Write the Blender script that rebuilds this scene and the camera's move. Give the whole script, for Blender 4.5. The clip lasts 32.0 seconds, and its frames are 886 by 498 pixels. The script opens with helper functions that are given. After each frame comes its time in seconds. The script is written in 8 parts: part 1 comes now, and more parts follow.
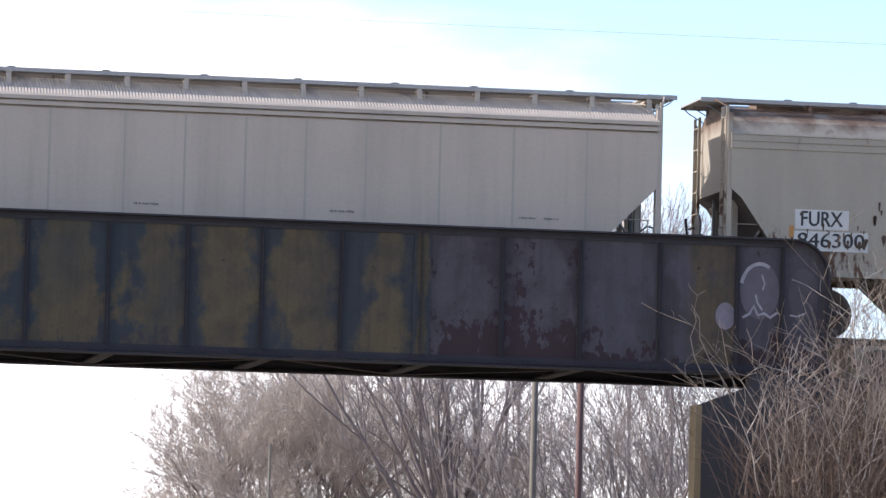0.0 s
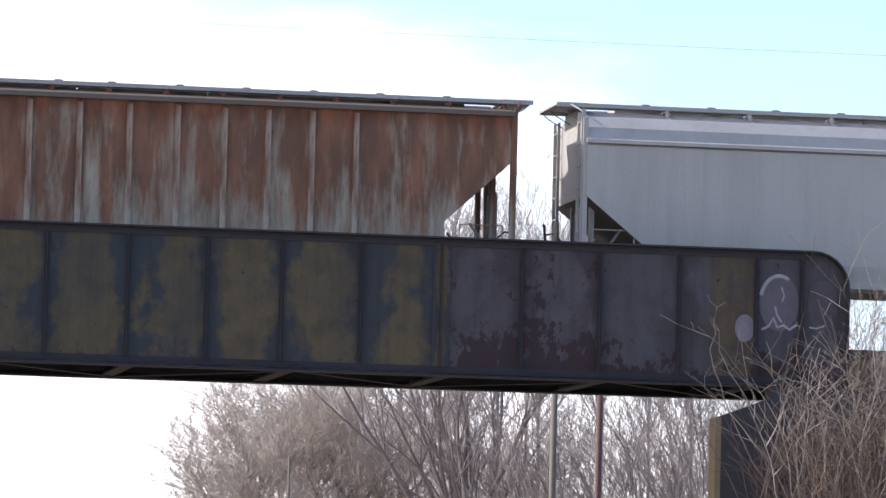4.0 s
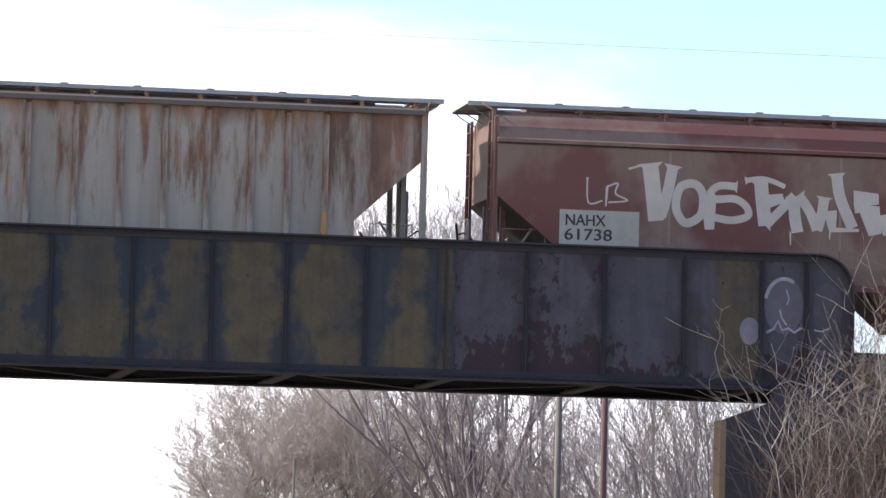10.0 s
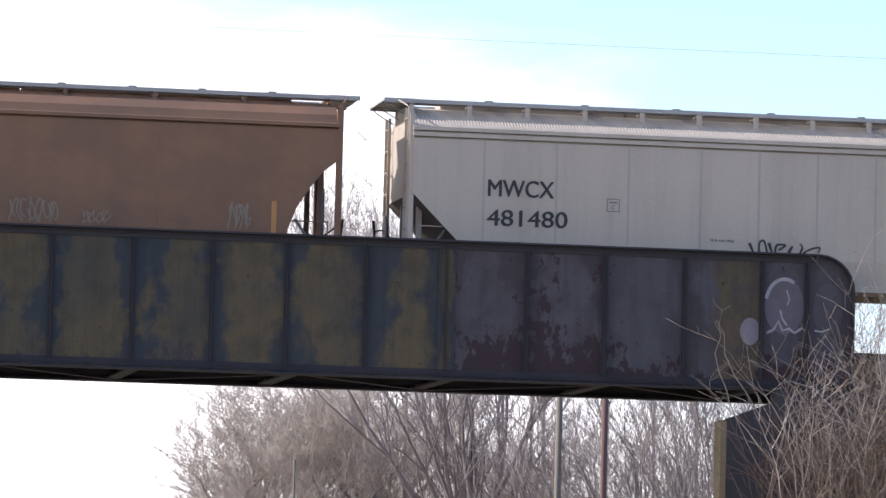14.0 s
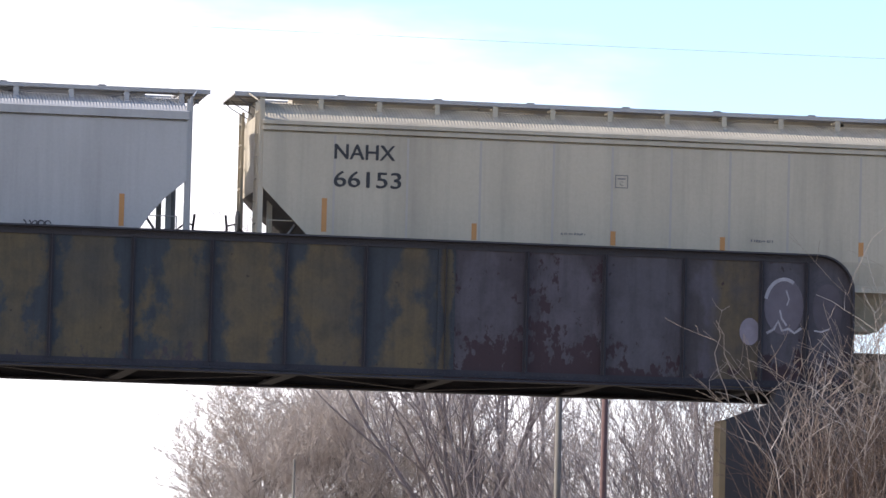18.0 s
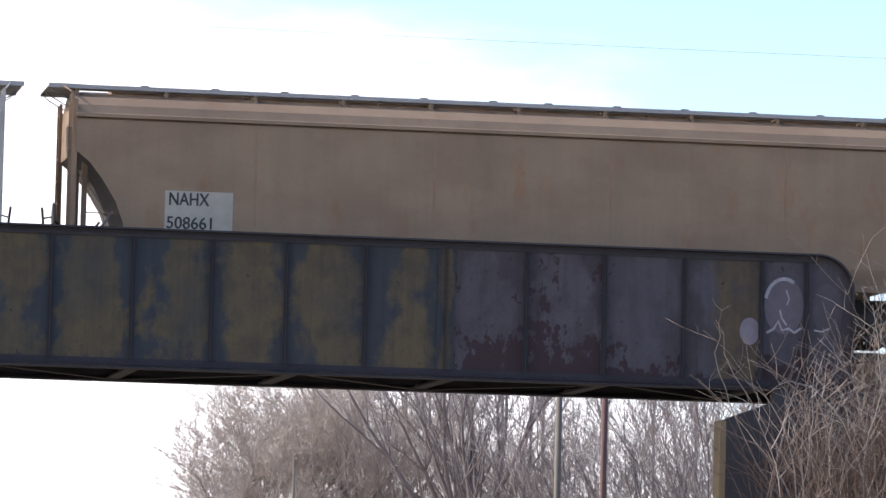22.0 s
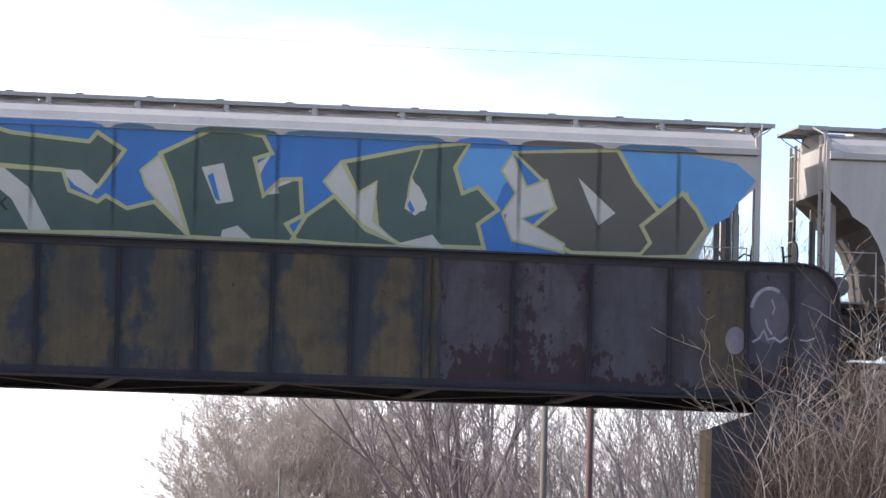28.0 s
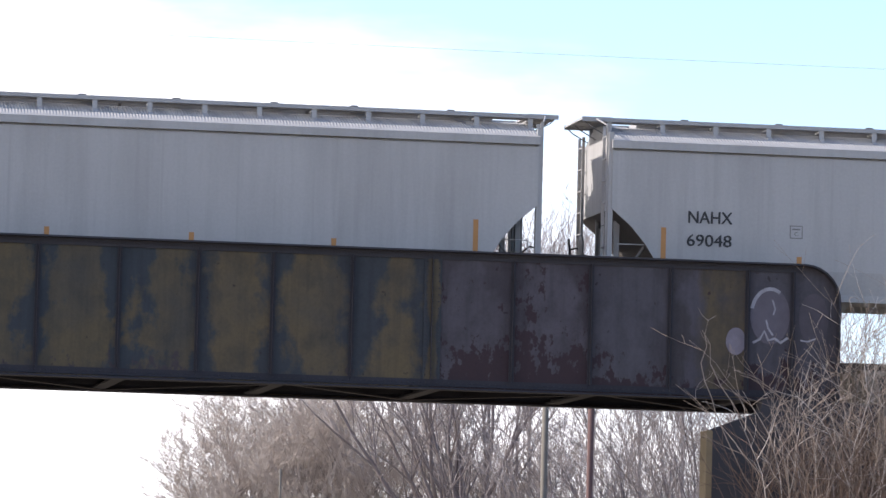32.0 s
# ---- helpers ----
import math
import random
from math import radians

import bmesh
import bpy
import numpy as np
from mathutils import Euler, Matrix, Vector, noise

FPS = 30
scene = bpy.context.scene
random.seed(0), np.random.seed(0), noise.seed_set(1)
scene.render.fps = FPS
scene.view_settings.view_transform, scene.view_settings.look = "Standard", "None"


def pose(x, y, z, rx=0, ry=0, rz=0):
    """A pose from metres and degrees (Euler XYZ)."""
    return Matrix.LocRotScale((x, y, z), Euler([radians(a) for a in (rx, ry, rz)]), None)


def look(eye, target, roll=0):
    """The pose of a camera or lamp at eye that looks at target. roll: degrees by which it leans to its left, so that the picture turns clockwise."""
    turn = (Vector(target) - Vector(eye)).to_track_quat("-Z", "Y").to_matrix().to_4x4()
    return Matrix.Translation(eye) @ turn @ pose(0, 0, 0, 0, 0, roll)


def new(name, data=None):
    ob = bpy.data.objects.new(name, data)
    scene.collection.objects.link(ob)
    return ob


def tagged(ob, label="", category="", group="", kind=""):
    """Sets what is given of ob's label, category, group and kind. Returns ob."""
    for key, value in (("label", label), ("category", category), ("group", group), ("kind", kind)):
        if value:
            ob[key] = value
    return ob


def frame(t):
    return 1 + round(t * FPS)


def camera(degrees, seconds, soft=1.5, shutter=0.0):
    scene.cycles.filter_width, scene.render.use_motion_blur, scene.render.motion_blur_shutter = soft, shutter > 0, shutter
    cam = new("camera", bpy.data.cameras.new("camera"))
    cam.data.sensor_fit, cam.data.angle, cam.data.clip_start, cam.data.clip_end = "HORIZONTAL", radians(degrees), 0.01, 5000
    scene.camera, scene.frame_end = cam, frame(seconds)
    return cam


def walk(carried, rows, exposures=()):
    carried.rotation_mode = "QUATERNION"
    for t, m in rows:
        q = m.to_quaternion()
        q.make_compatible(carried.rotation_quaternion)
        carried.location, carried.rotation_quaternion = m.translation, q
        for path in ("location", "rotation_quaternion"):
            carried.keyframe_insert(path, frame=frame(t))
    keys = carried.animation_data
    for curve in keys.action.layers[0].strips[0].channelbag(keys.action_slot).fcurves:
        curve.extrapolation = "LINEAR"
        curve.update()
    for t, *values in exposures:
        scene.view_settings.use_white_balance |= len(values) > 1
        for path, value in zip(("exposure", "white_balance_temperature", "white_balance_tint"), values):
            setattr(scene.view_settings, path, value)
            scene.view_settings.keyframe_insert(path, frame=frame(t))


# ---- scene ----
# The camera: a long lens held steady, 98 m from the train.
ROLL = -1.45
cam = camera(9.924, 32.0, soft=1.5)
walk(cam, [(t, pose(0, 0, 4.0, 90 + up, ROLL, -right)) for t, right, up in (  # seconds, turn to the right, tilt up
    (0, 9.883, 4.332), (0.5, 9.928, 4.292), (1, 9.907, 4.305), (1.5, 9.848, 4.339), (2, 9.790, 4.372),
    (2.5, 9.741, 4.396), (3, 9.700, 4.426), (3.5, 9.680, 4.447), (5.5, 9.630, 4.484), (6, 9.626, 4.480),
    (6.5, 9.626, 4.490), (7, 9.624, 4.490), (7.5, 9.641, 4.499), (8, 9.630, 4.499), (8.5, 9.626, 4.499),
    (9, 9.630, 4.499), (9.5, 9.598, 4.496), (10, 9.611, 4.494), (10.5, 9.609, 4.500), (11, 9.611, 4.500),
    (11.5, 9.611, 4.490), (12, 9.607, 4.498), (12.5, 9.611, 4.505), (13, 9.630, 4.509), (13.5, 9.619, 4.498),
    (14, 9.607, 4.498), (14.5, 9.621, 4.501), (16.5, 9.611, 4.496), (17, 9.611, 4.498), (17.5, 9.622, 4.498),
    (18, 9.611, 4.500), (18.5, 9.611, 4.500), (19, 9.611, 4.505), (19.5, 9.611, 4.496), (20, 9.611, 4.496),
    (20.5, 9.613, 4.496), (21, 9.607, 4.498), (21.5, 9.611, 4.498), (22, 9.611, 4.496), (22.5, 9.622, 4.498),
    (23, 9.629, 4.528), (23.5, 9.657, 4.529), (24, 9.659, 4.525), (24.5, 9.651, 4.525), (25, 9.659, 4.525),
    (25.5, 9.651, 4.520), (27.5, 9.657, 4.588), (28, 9.772, 4.604), (28.5, 9.759, 4.591), (29, 9.753, 4.595),
    (29.5, 9.753, 4.603), (30, 9.755, 4.608), (30.5, 9.759, 4.608), (31, 9.755, 4.608), (31.5, 9.759, 4.608),
    (32, 9.765, 4.612),
)], exposures=[(0, 0.85, 6420, 16), (32, 0.85, 6420, 16)])

# World and sun: thin bright cloud to the left, pale blue to the right.
SUN_FROM = Vector((-0.80, 0.34, 0.58)).normalized()
world = bpy.data.worlds.new("sky")
scene.world = world
world.use_nodes = True


def build_sky():
    nt = world.node_tree
    nodes, link = nt.nodes, nt.links.new
    nodes.clear()
    out = nodes.new("ShaderNodeOutputWorld")
    bg = nodes.new("ShaderNodeBackground")
    sky = nodes.new("ShaderNodeTexSky")
    sky.sky_type = "NISHITA"
    sky.sun_disc = False
    sky.sun_elevation = math.asin(SUN_FROM.z)
    sky.sun_rotation = math.atan2(SUN_FROM.x, SUN_FROM.y)
    sky.air_density, sky.dust_density, sky.ozone_density = 0.7, 0.2, 1.5
    co = nodes.new("ShaderNodeTexCoord")
    mp = nodes.new("ShaderNodeMapping")
    mp.inputs["Scale"].default_value = (14.0, 14.0, 30.0)
    mp.inputs["Location"].default_value = (0.35, 0.0, 0.2)
    no = nodes.new("ShaderNodeTexNoise")
    no.inputs["Scale"].default_value = 1.6
    no.inputs["Detail"].default_value = 6.0
    no.inputs["Roughness"].default_value = 0.5
    # a bright haze that thins upwards and away from the sun's side of the sky, drawn out in wisps
    wisp = nodes.new("ShaderNodeMapping")
    wisp.inputs["Scale"].default_value = (9.0, 9.0, 58.0)
    wisp.inputs["Rotation"].default_value = (0.0, radians(22), 0.0)
    thin = nodes.new("ShaderNodeTexNoise")
    thin.inputs["Scale"].default_value = 1.0
    thin.inputs["Detail"].default_value = 5.0
    thin.inputs["Roughness"].default_value = 0.55
    side = nodes.new("ShaderNodeVectorMath")
    side.operation = "DOT_PRODUCT"
    side.inputs[1].default_value = (0.493, -0.084, 0.85)
    add = nodes.new("ShaderNodeMath")
    add.operation = "MULTIPLY_ADD"
    add.inputs[1].default_value = 0.060
    more = nodes.new("ShaderNodeMath")
    more.operation = "MULTIPLY_ADD"
    more.inputs[1].default_value = 0.075
    ramp = nodes.new("ShaderNodeMapRange")
    ramp.inputs["From Min"].default_value = 0.120
    ramp.inputs["From Max"].default_value = 0.178
    ramp.inputs["To Min"].default_value = 1.0
    ramp.inputs["To Max"].default_value = 0.0
    ramp.interpolation_type = "SMOOTHSTEP"
    mix = nodes.new("ShaderNodeMix")
    mix.data_type = "RGBA"
    mix.inputs["B"].default_value = (6.6, 6.6, 6.7, 1)
    link(co.outputs["Generated"], mp.inputs["Vector"])
    link(mp.outputs["Vector"], no.inputs["Vector"])
    link(co.outputs["Generated"], wisp.inputs["Vector"])
    link(wisp.outputs["Vector"], thin.inputs["Vector"])
    link(co.outputs["Generated"], side.inputs[0])
    link(no.outputs["Fac"], add.inputs[0])
    link(side.outputs["Value"], add.inputs[2])
    link(thin.outputs["Fac"], more.inputs[0])
    link(add.outputs["Value"], more.inputs[2])
    link(more.outputs["Value"], ramp.inputs["Value"])
    link(ramp.outputs["Result"], mix.inputs["Factor"])
    link(sky.outputs["Color"], mix.inputs["A"])
    link(mix.outputs["Result"], bg.inputs["Color"])
    bg.inputs["Strength"].default_value = 0.15
    link(bg.outputs["Background"], out.inputs["Surface"])


build_sky()
sun = new("sun", bpy.data.lights.new("sun", "SUN"))
sun.data.energy, sun.data.angle, sun.data.color = 3.4, radians(0.6), (1.0, 0.95, 0.87)
sun.matrix_world = look(SUN_FROM * 200, (0, 0, 0))


# ---- materials ----
class Nodes:
    """A short way to write a node material."""

    def __init__(self, name, rough=0.7, metal=0.0, spec=0.4):
        self.mat = bpy.data.materials.new(name)
        self.mat.use_nodes = True
        self.nt = self.mat.node_tree
        self.bsdf = self.nt.nodes["Principled BSDF"]
        self.bsdf.inputs["Roughness"].default_value = rough
        self.bsdf.inputs["Metallic"].default_value = metal
        self.bsdf.inputs["Specular IOR Level"].default_value = spec
        self.co = self.node("ShaderNodeTexCoord").outputs["Object"]

    def node(self, kind):
        return self.nt.nodes.new(kind)

    def link(self, a, b):
        self.nt.links.new(a, b)

    def place(self, scale, shift=(0, 0, 0)):
        m = self.node("ShaderNodeMapping")
        m.inputs["Scale"].default_value = scale
        m.inputs["Location"].default_value = shift
        self.link(self.co, m.inputs["Vector"])
        return m.outputs["Vector"]

    def noise(self, scale, shift=(0, 0, 0), detail=4.0, rough=0.55):
        n = self.node("ShaderNodeTexNoise")
        n.inputs["Scale"].default_value = 1.0
        n.inputs["Detail"].default_value = detail
        n.inputs["Roughness"].default_value = rough
        self.link(self.place(scale, shift), n.inputs["Vector"])
        return n.outputs["Fac"]

    def ramp(self, value, low, high, to_low=0.0, to_high=1.0):
        r = self.node("ShaderNodeMapRange")
        for key, v in (("From Min", low), ("From Max", high), ("To Min", to_low), ("To Max", to_high)):
            r.inputs[key].default_value = v
        self.link(value, r.inputs["Value"])
        return r.outputs["Result"]

    def math(self, op, a, b):
        n = self.node("ShaderNodeMath")
        n.operation = op
        for i, v in enumerate((a, b)):
            if isinstance(v, (int, float)):
                n.inputs[i].default_value = v
            else:
                self.link(v, n.inputs[i])
        return n.outputs["Value"]

    def mix(self, fac, a, b):
        n = self.node("ShaderNodeMix")
        n.data_type = "RGBA"
        for key, v in (("Factor", fac), ("A", a), ("B", b)):
            if isinstance(v, (int, float)):
                n.inputs[key].default_value = v
            elif isinstance(v, tuple):
                n.inputs[key].default_value = (*v, 1)
            else:
                self.link(v, n.inputs[key])
        return n.outputs["Result"]

    def axis(self, which):
        s = self.node("ShaderNodeSeparateXYZ")
        self.link(self.co, s.inputs["Vector"])
        return s.outputs[which]

    def done(self, colour, bump=None, depth=0.01):
        if isinstance(colour, tuple):
            self.bsdf.inputs["Base Color"].default_value = (*colour, 1)
        else:
            self.link(colour, self.bsdf.inputs["Base Color"])
        if bump is not None:
            b = self.node("ShaderNodeBump")
            b.inputs["Strength"].default_value = 0.6
            b.inputs["Distance"].default_value = depth
            self.link(bump, b.inputs["Height"])
            self.link(b.outputs["Normal"], self.bsdf.inputs["Normal"])
        return self.mat


RUST = (0.17, 0.065, 0.028)


def paint(name, base, rust=0.0, top_rust=0.0, streak=0.35, seed=0.0, dirt=(0.10, 0.085, 0.07), rough=0.66, other=None, foot=0.0, columns=False, block=None, hue=(0.35, 0.16, 0.07), soft_edge=0.0, deep=1.0, band=None):
    """Weathered car paint: broad fading, vertical dirt runs, rust patches or columns, rust below the roof edge, spots along the foot."""
    n = Nodes(name, rough, 0.0, 0.3)
    s = (seed * 7.3, seed * 3.1, seed * 1.7)
    col = base
    if other:
        col = n.mix(n.ramp(n.noise((0.5, 0.5, 0.9), s, 4), 0.45, 0.60), base, other)
    if block:
        # the first coat kept in the middle of each sheet, faded towards the seams and the roof
        sep = n.node("ShaderNodeSeparateXYZ")
        n.link(n.nt.nodes["Texture Coordinate"].outputs["Generated"], sep.inputs["Vector"])
        off = n.math("ABSOLUTE", n.math("SUBTRACT", sep.outputs["X"], 0.5), 0)
        off = n.math("ADD", off, n.math("MULTIPLY", n.math("ABSOLUTE", n.math("SUBTRACT", sep.outputs["Z"], 0.5), 0), 0.6))
        off = n.math("ADD", off, n.math("MULTIPLY", n.math("SUBTRACT", n.noise((0.9, 0.9, 0.7), s, 5, 0.6), 0.5), 1.0))
        col = n.mix(n.ramp(off, 0.32, 0.58), block, base)
    broad = n.noise((0.30, 0.5, 0.5), s, 3)
    col = n.mix(n.ramp(broad, 0.35, 0.7, 0.0, 0.25), col, tuple(c * 0.75 for c in base))
    soft = n.noise((1.3, 1.3, 0.16), s, 4, 0.6)
    col = n.mix(n.ramp(soft, 0.45, 0.8, 0.0, streak), col, dirt)
    runs = n.noise((7.0, 7.0, 0.3), s, 4, 0.6)
    col = n.mix(n.ramp(runs, 0.5, 0.85, 0.0, streak * 0.6), col, dirt)
    fine = n.noise((16, 16, 16), s, 5, 0.65)
    col = n.mix(n.ramp(fine, 0.3, 0.8, 0.0, 0.12), col, dirt)
    tone = n.mix(fine, tuple(c * deep for c in RUST), tuple(c * deep for c in hue))
    if rust > 0:
        shape = (2.9, 2.9, 0.42) if columns else (1.7, 1.7, 0.8)
        spots = n.noise(shape, (s[0] + 4, s[1], s[2]), 6, 0.68 if columns else 0.62)
        if columns:
            # old dark rust and fresh orange rust in uneven runs
            age = n.noise((3.1, 3.1, 0.75), (s[2], s[0] + 2, s[1]), 5, 0.62)
            tone = n.mix(n.ramp(age, 0.42, 0.68), tuple(c * 0.40 for c in hue), tuple(c * 1.08 * deep ** 0.5 for c in hue))
            spots = n.math("ADD", spots, n.ramp(n.axis("Z"), 1.8, 3.3, -0.04, 0.085))
        col = n.mix(n.ramp(spots, 0.72 - 0.26 * rust - soft_edge, 0.82 - 0.22 * rust + soft_edge, 0.0, 0.85), col, tone)
    if band:
        # blooms of rust along one height of the side, drawn out downwards
        mid, reach, much = band
        near = n.ramp(n.math("ABSOLUTE", n.math("SUBTRACT", n.axis("Z"), mid), 0), 0.0, reach, 0.045, -0.15)
        bloom = n.math("ADD", n.math("MULTIPLY", n.noise((0.85, 0.85, 0.5), (s[1], s[0], s[2]), 3, 0.5), 0.6), n.math("MULTIPLY", n.noise((4.5, 4.5, 1.3), s, 5, 0.6), 0.4))
        col = n.mix(n.ramp(n.math("ADD", bloom, near), 0.58 - much, 0.74 - much, 0.0, 0.85), col, tone)
    if top_rust > 0:
        high = n.ramp(n.axis("Z"), 3.7, 4.35, -0.25, 0.27)
        spots = n.math("ADD", n.noise((1.2, 1.2, 0.35), (s[0], s[1] + 9, s[2]), 6, 0.62), high)
        col = n.mix(n.ramp(spots, 0.70 - 0.2 * top_rust, 0.95 - 0.2 * top_rust, 0.0, 0.82), col, tone)
    if foot > 0:
        low = n.ramp(n.axis("Z"), 1.7, 2.6, 0.13, -0.12)
        spots = n.math("ADD", n.noise((8.5, 8.5, 2.2), (s[2], s[0], s[1]), 4, 0.6), low)
        cluster = n.ramp(n.noise((0.9, 0.9, 0.7), (s[1], s[2], s[0]), 2), 0.3, 0.7, -0.09, 0.09)
        spots = n.math("ADD", spots, cluster)
        col = n.mix(n.ramp(spots, 0.74 - 0.08 * foot, 0.80 - 0.08 * foot, 0.0, 0.9), col, n.mix(fine, (0.045, 0.03, 0.022), RUST))
    return n.done(col, n.math("ADD", fine, n.math("MULTIPLY", runs, 0.5)), 0.004)


def plain(name, colour, rough=0.7, metal=0.0, vary=0.25, scale=6.0):
    n = Nodes(name, rough, metal)
    f = n.noise((scale, scale, scale), (1, 2, 3), 5, 0.6)
    g = n.noise((scale / 7, scale / 7, scale / 7), (4, 1, 2), 3)
    col = n.mix(n.ramp(f, 0.3, 0.75, 0.0, vary), colour, tuple(c * 0.45 for c in colour))
    col = n.mix(n.ramp(g, 0.35, 0.7, 0.0, vary), col, tuple(min(1, c * 1.35) for c in colour))
    return n.done(col, f, 0.005)


TAN = paint("tan_paint", (0.53, 0.462, 0.388), streak=0.2, seed=1)
TAN_WARM = paint("warm_tan_paint", (0.52, 0.455, 0.37), streak=0.2, seed=2)
PALE = paint("pale_grey_paint", (0.535, 0.50, 0.455), streak=0.22, seed=3)
BLUE_GREY = paint("blue_grey_paint", (0.455, 0.445, 0.43), streak=0.25, seed=4, top_rust=0.0)
GREY_RUST_TOP = paint("grey_paint_rusty_top", (0.44, 0.43, 0.41), streak=0.25, seed=5, top_rust=0.9)
CREAM_RUST = paint("cream_paint_rusty", (0.495, 0.428, 0.33), rust=0.22, top_rust=0.9, hue=(0.33, 0.145, 0.058), soft_edge=0.02, deep=0.85, band=(3.40, 0.95, 0.115), foot=0.5, streak=0.2, seed=6)
CREAM_RUST_TOP = paint("cream_paint_rust_under_roof", (0.43, 0.382, 0.308), rust=0.3, top_rust=0.95, streak=0.16, seed=16, foot=1.1, hue=(0.19, 0.10, 0.06), deep=0.62)
CREAM_TAN = paint("yellowed_tan_paint", (0.505, 0.445, 0.34), streak=0.3, seed=17)
PALE_GREEN = paint("greenish_grey_paint", (0.40, 0.42, 0.40), streak=0.25, seed=18)
PALE_DIRTY = paint("dirty_pale_grey_paint", (0.53, 0.495, 0.455), streak=0.35, seed=19, foot=0.7)
CREAM = paint("cream_paint", (0.485, 0.435, 0.365), top_rust=0.0, streak=0.15, seed=7, foot=0.6)
BROWN = paint("brown_paint", (0.255, 0.14, 0.085), rust=0.3, streak=0.25, seed=8, other=(0.205, 0.12, 0.08), soft_edge=0.04)
BROWN_DULL = paint("dull_brown_paint", (0.222, 0.137, 0.085), rust=0.2, streak=0.3, seed=22, other=(0.20, 0.125, 0.08), soft_edge=0.05)
BROWN_TAN = paint("faded_brown_paint", (0.32, 0.225, 0.145), rust=0.35, streak=0.25, seed=9, other=(0.27, 0.185, 0.12), soft_edge=0.06)
MAROON = paint("maroon_paint", (0.25, 0.165, 0.125), streak=0.3, seed=10, block=(0.17, 0.062, 0.05))
RUSTY = paint("rust_streaked_paint", (0.395, 0.365, 0.29), rust=1.2, top_rust=1.5, streak=0.4, seed=11, columns=True, hue=(0.27, 0.095, 0.045), soft_edge=0.03, deep=0.66)
GREY_STREAKED = paint("grey_rust_streaked_paint", (0.39, 0.345, 0.285), rust=0.6, top_rust=0.8, streak=0.5, seed=12, columns=True)
RUST_RIB = paint("rusty_rib_paint", (0.42, 0.365, 0.30), rust=1.12, top_rust=1.1, streak=0.4, seed=21, columns=True, hue=(0.27, 0.12, 0.065), soft_edge=0.02, deep=0.85)
SILVER = paint("silver_grey_paint", (0.485, 0.465, 0.435), streak=0.2, seed=13)
TEAL = paint("teal_paint", (0.070, 0.148, 0.142), rust=0.12, streak=0.5, seed=14, other=(0.125, 0.20, 0.19))
TEAL_LIGHT = plain("light_teal_rib", (0.19, 0.39, 0.40), 0.6)
PATCH_GREY = paint("primer_grey_paint", (0.335, 0.33, 0.33), streak=0.6, seed=15, other=(0.27, 0.265, 0.26))
PRIMER_RIB = paint("pale_primer_rib_paint", (0.44, 0.44, 0.44), streak=0.3, seed=25)
TEAL_PALE = paint("chalky_teal_paint", (0.19, 0.25, 0.245), streak=0.4, seed=26, other=(0.25, 0.28, 0.275))
ROOF_BROWN = paint("rusty_brown_roof_paint", (0.062, 0.046, 0.040), rust=0.3, streak=0.3, seed=27, hue=(0.09, 0.055, 0.04))
ROOF_DARK = paint("sooty_rusty_roof_paint", (0.15, 0.12, 0.10), rust=0.6, streak=0.4, seed=28, hue=(0.22, 0.12, 0.08))
# slope sheets: grime, with the shade under the ends put into the colour
SLOPE_SHADE = plain("grimy_shaded_slope_paint", (0.115, 0.10, 0.088), 0.85, 0.0, 0.5, 3.0)
STEEL = plain("dark_steel", (0.055, 0.05, 0.048), 0.75, 0.2, 0.4)
STEEL_MID = plain("grey_steel", (0.22, 0.21, 0.20), 0.65, 0.2, 0.3)
GALVANIZED = plain("galvanized_steel", (0.38, 0.37, 0.36), 0.6, 0.15, 0.3)
WHEEL_STEEL = plain("wheel_steel", (0.10, 0.075, 0.06), 0.55, 0.6, 0.4)
BLACK = plain("black_lettering", (0.042, 0.041, 0.043), 0.7, 0, 0.2)
WHITE = plain("white_lettering", (0.62, 0.61, 0.58), 0.7, 0, 0.3)
YELLOW = plain("yellow_reflector", (0.62, 0.36, 0.04), 0.5, 0, 0.2)
ORANGE = plain("orange_reflector", (0.48, 0.23, 0.075), 0.5, 0, 0.2)
SEAM_DIRT = plain("dirty_weld_seam", (0.385, 0.35, 0.305), 0.8, 0, 0.45, 1.3)
DARK_BAR = plain("faded_black_lettering", (0.19, 0.18, 0.17), 0.7, 0, 0.3)
DULL_WHITE = plain("dull_white_plate", (0.43, 0.40, 0.335), 0.7, 0, 0.35)
PLATE_CREAM = paint("cream_repaint", (0.52, 0.455, 0.355), streak=0.12, seed=31)
PALE_PATCH = plain("pale_repaint", (0.53, 0.48, 0.39), 0.7, 0, 0.25, 2.0)
DULL_TAN = plain("dull_tan_decal", (0.36, 0.32, 0.28), 0.7, 0, 0.3)
BLUE = plain("blue_spray_paint", (0.06, 0.19, 0.46), 0.6, 0, 0.3, 1.5)
SKY_BLUE = plain("light_blue_spray_paint", (0.125, 0.325, 0.60), 0.6, 0, 0.3, 1.5)
DARK_GREEN = plain("dark_green_spray_paint", (0.086, 0.124, 0.10), 0.6, 0, 0.45, 1.5)
BROWN_DARK = plain("dark_taupe_spray_paint", (0.128, 0.113, 0.092), 0.6, 0, 0.3, 1.5)
CREAM_WHITE = plain("off_white_spray_paint", (0.56, 0.53, 0.46), 0.6, 0, 0.3, 1.5)
PALE_YELLOW = plain("pale_yellow_spray_paint", (0.46, 0.44, 0.22), 0.6, 0, 0.2)
TURQUOISE = plain("turquoise_spray_paint", (0.14, 0.45, 0.46), 0.6, 0, 0.3, 2.0)
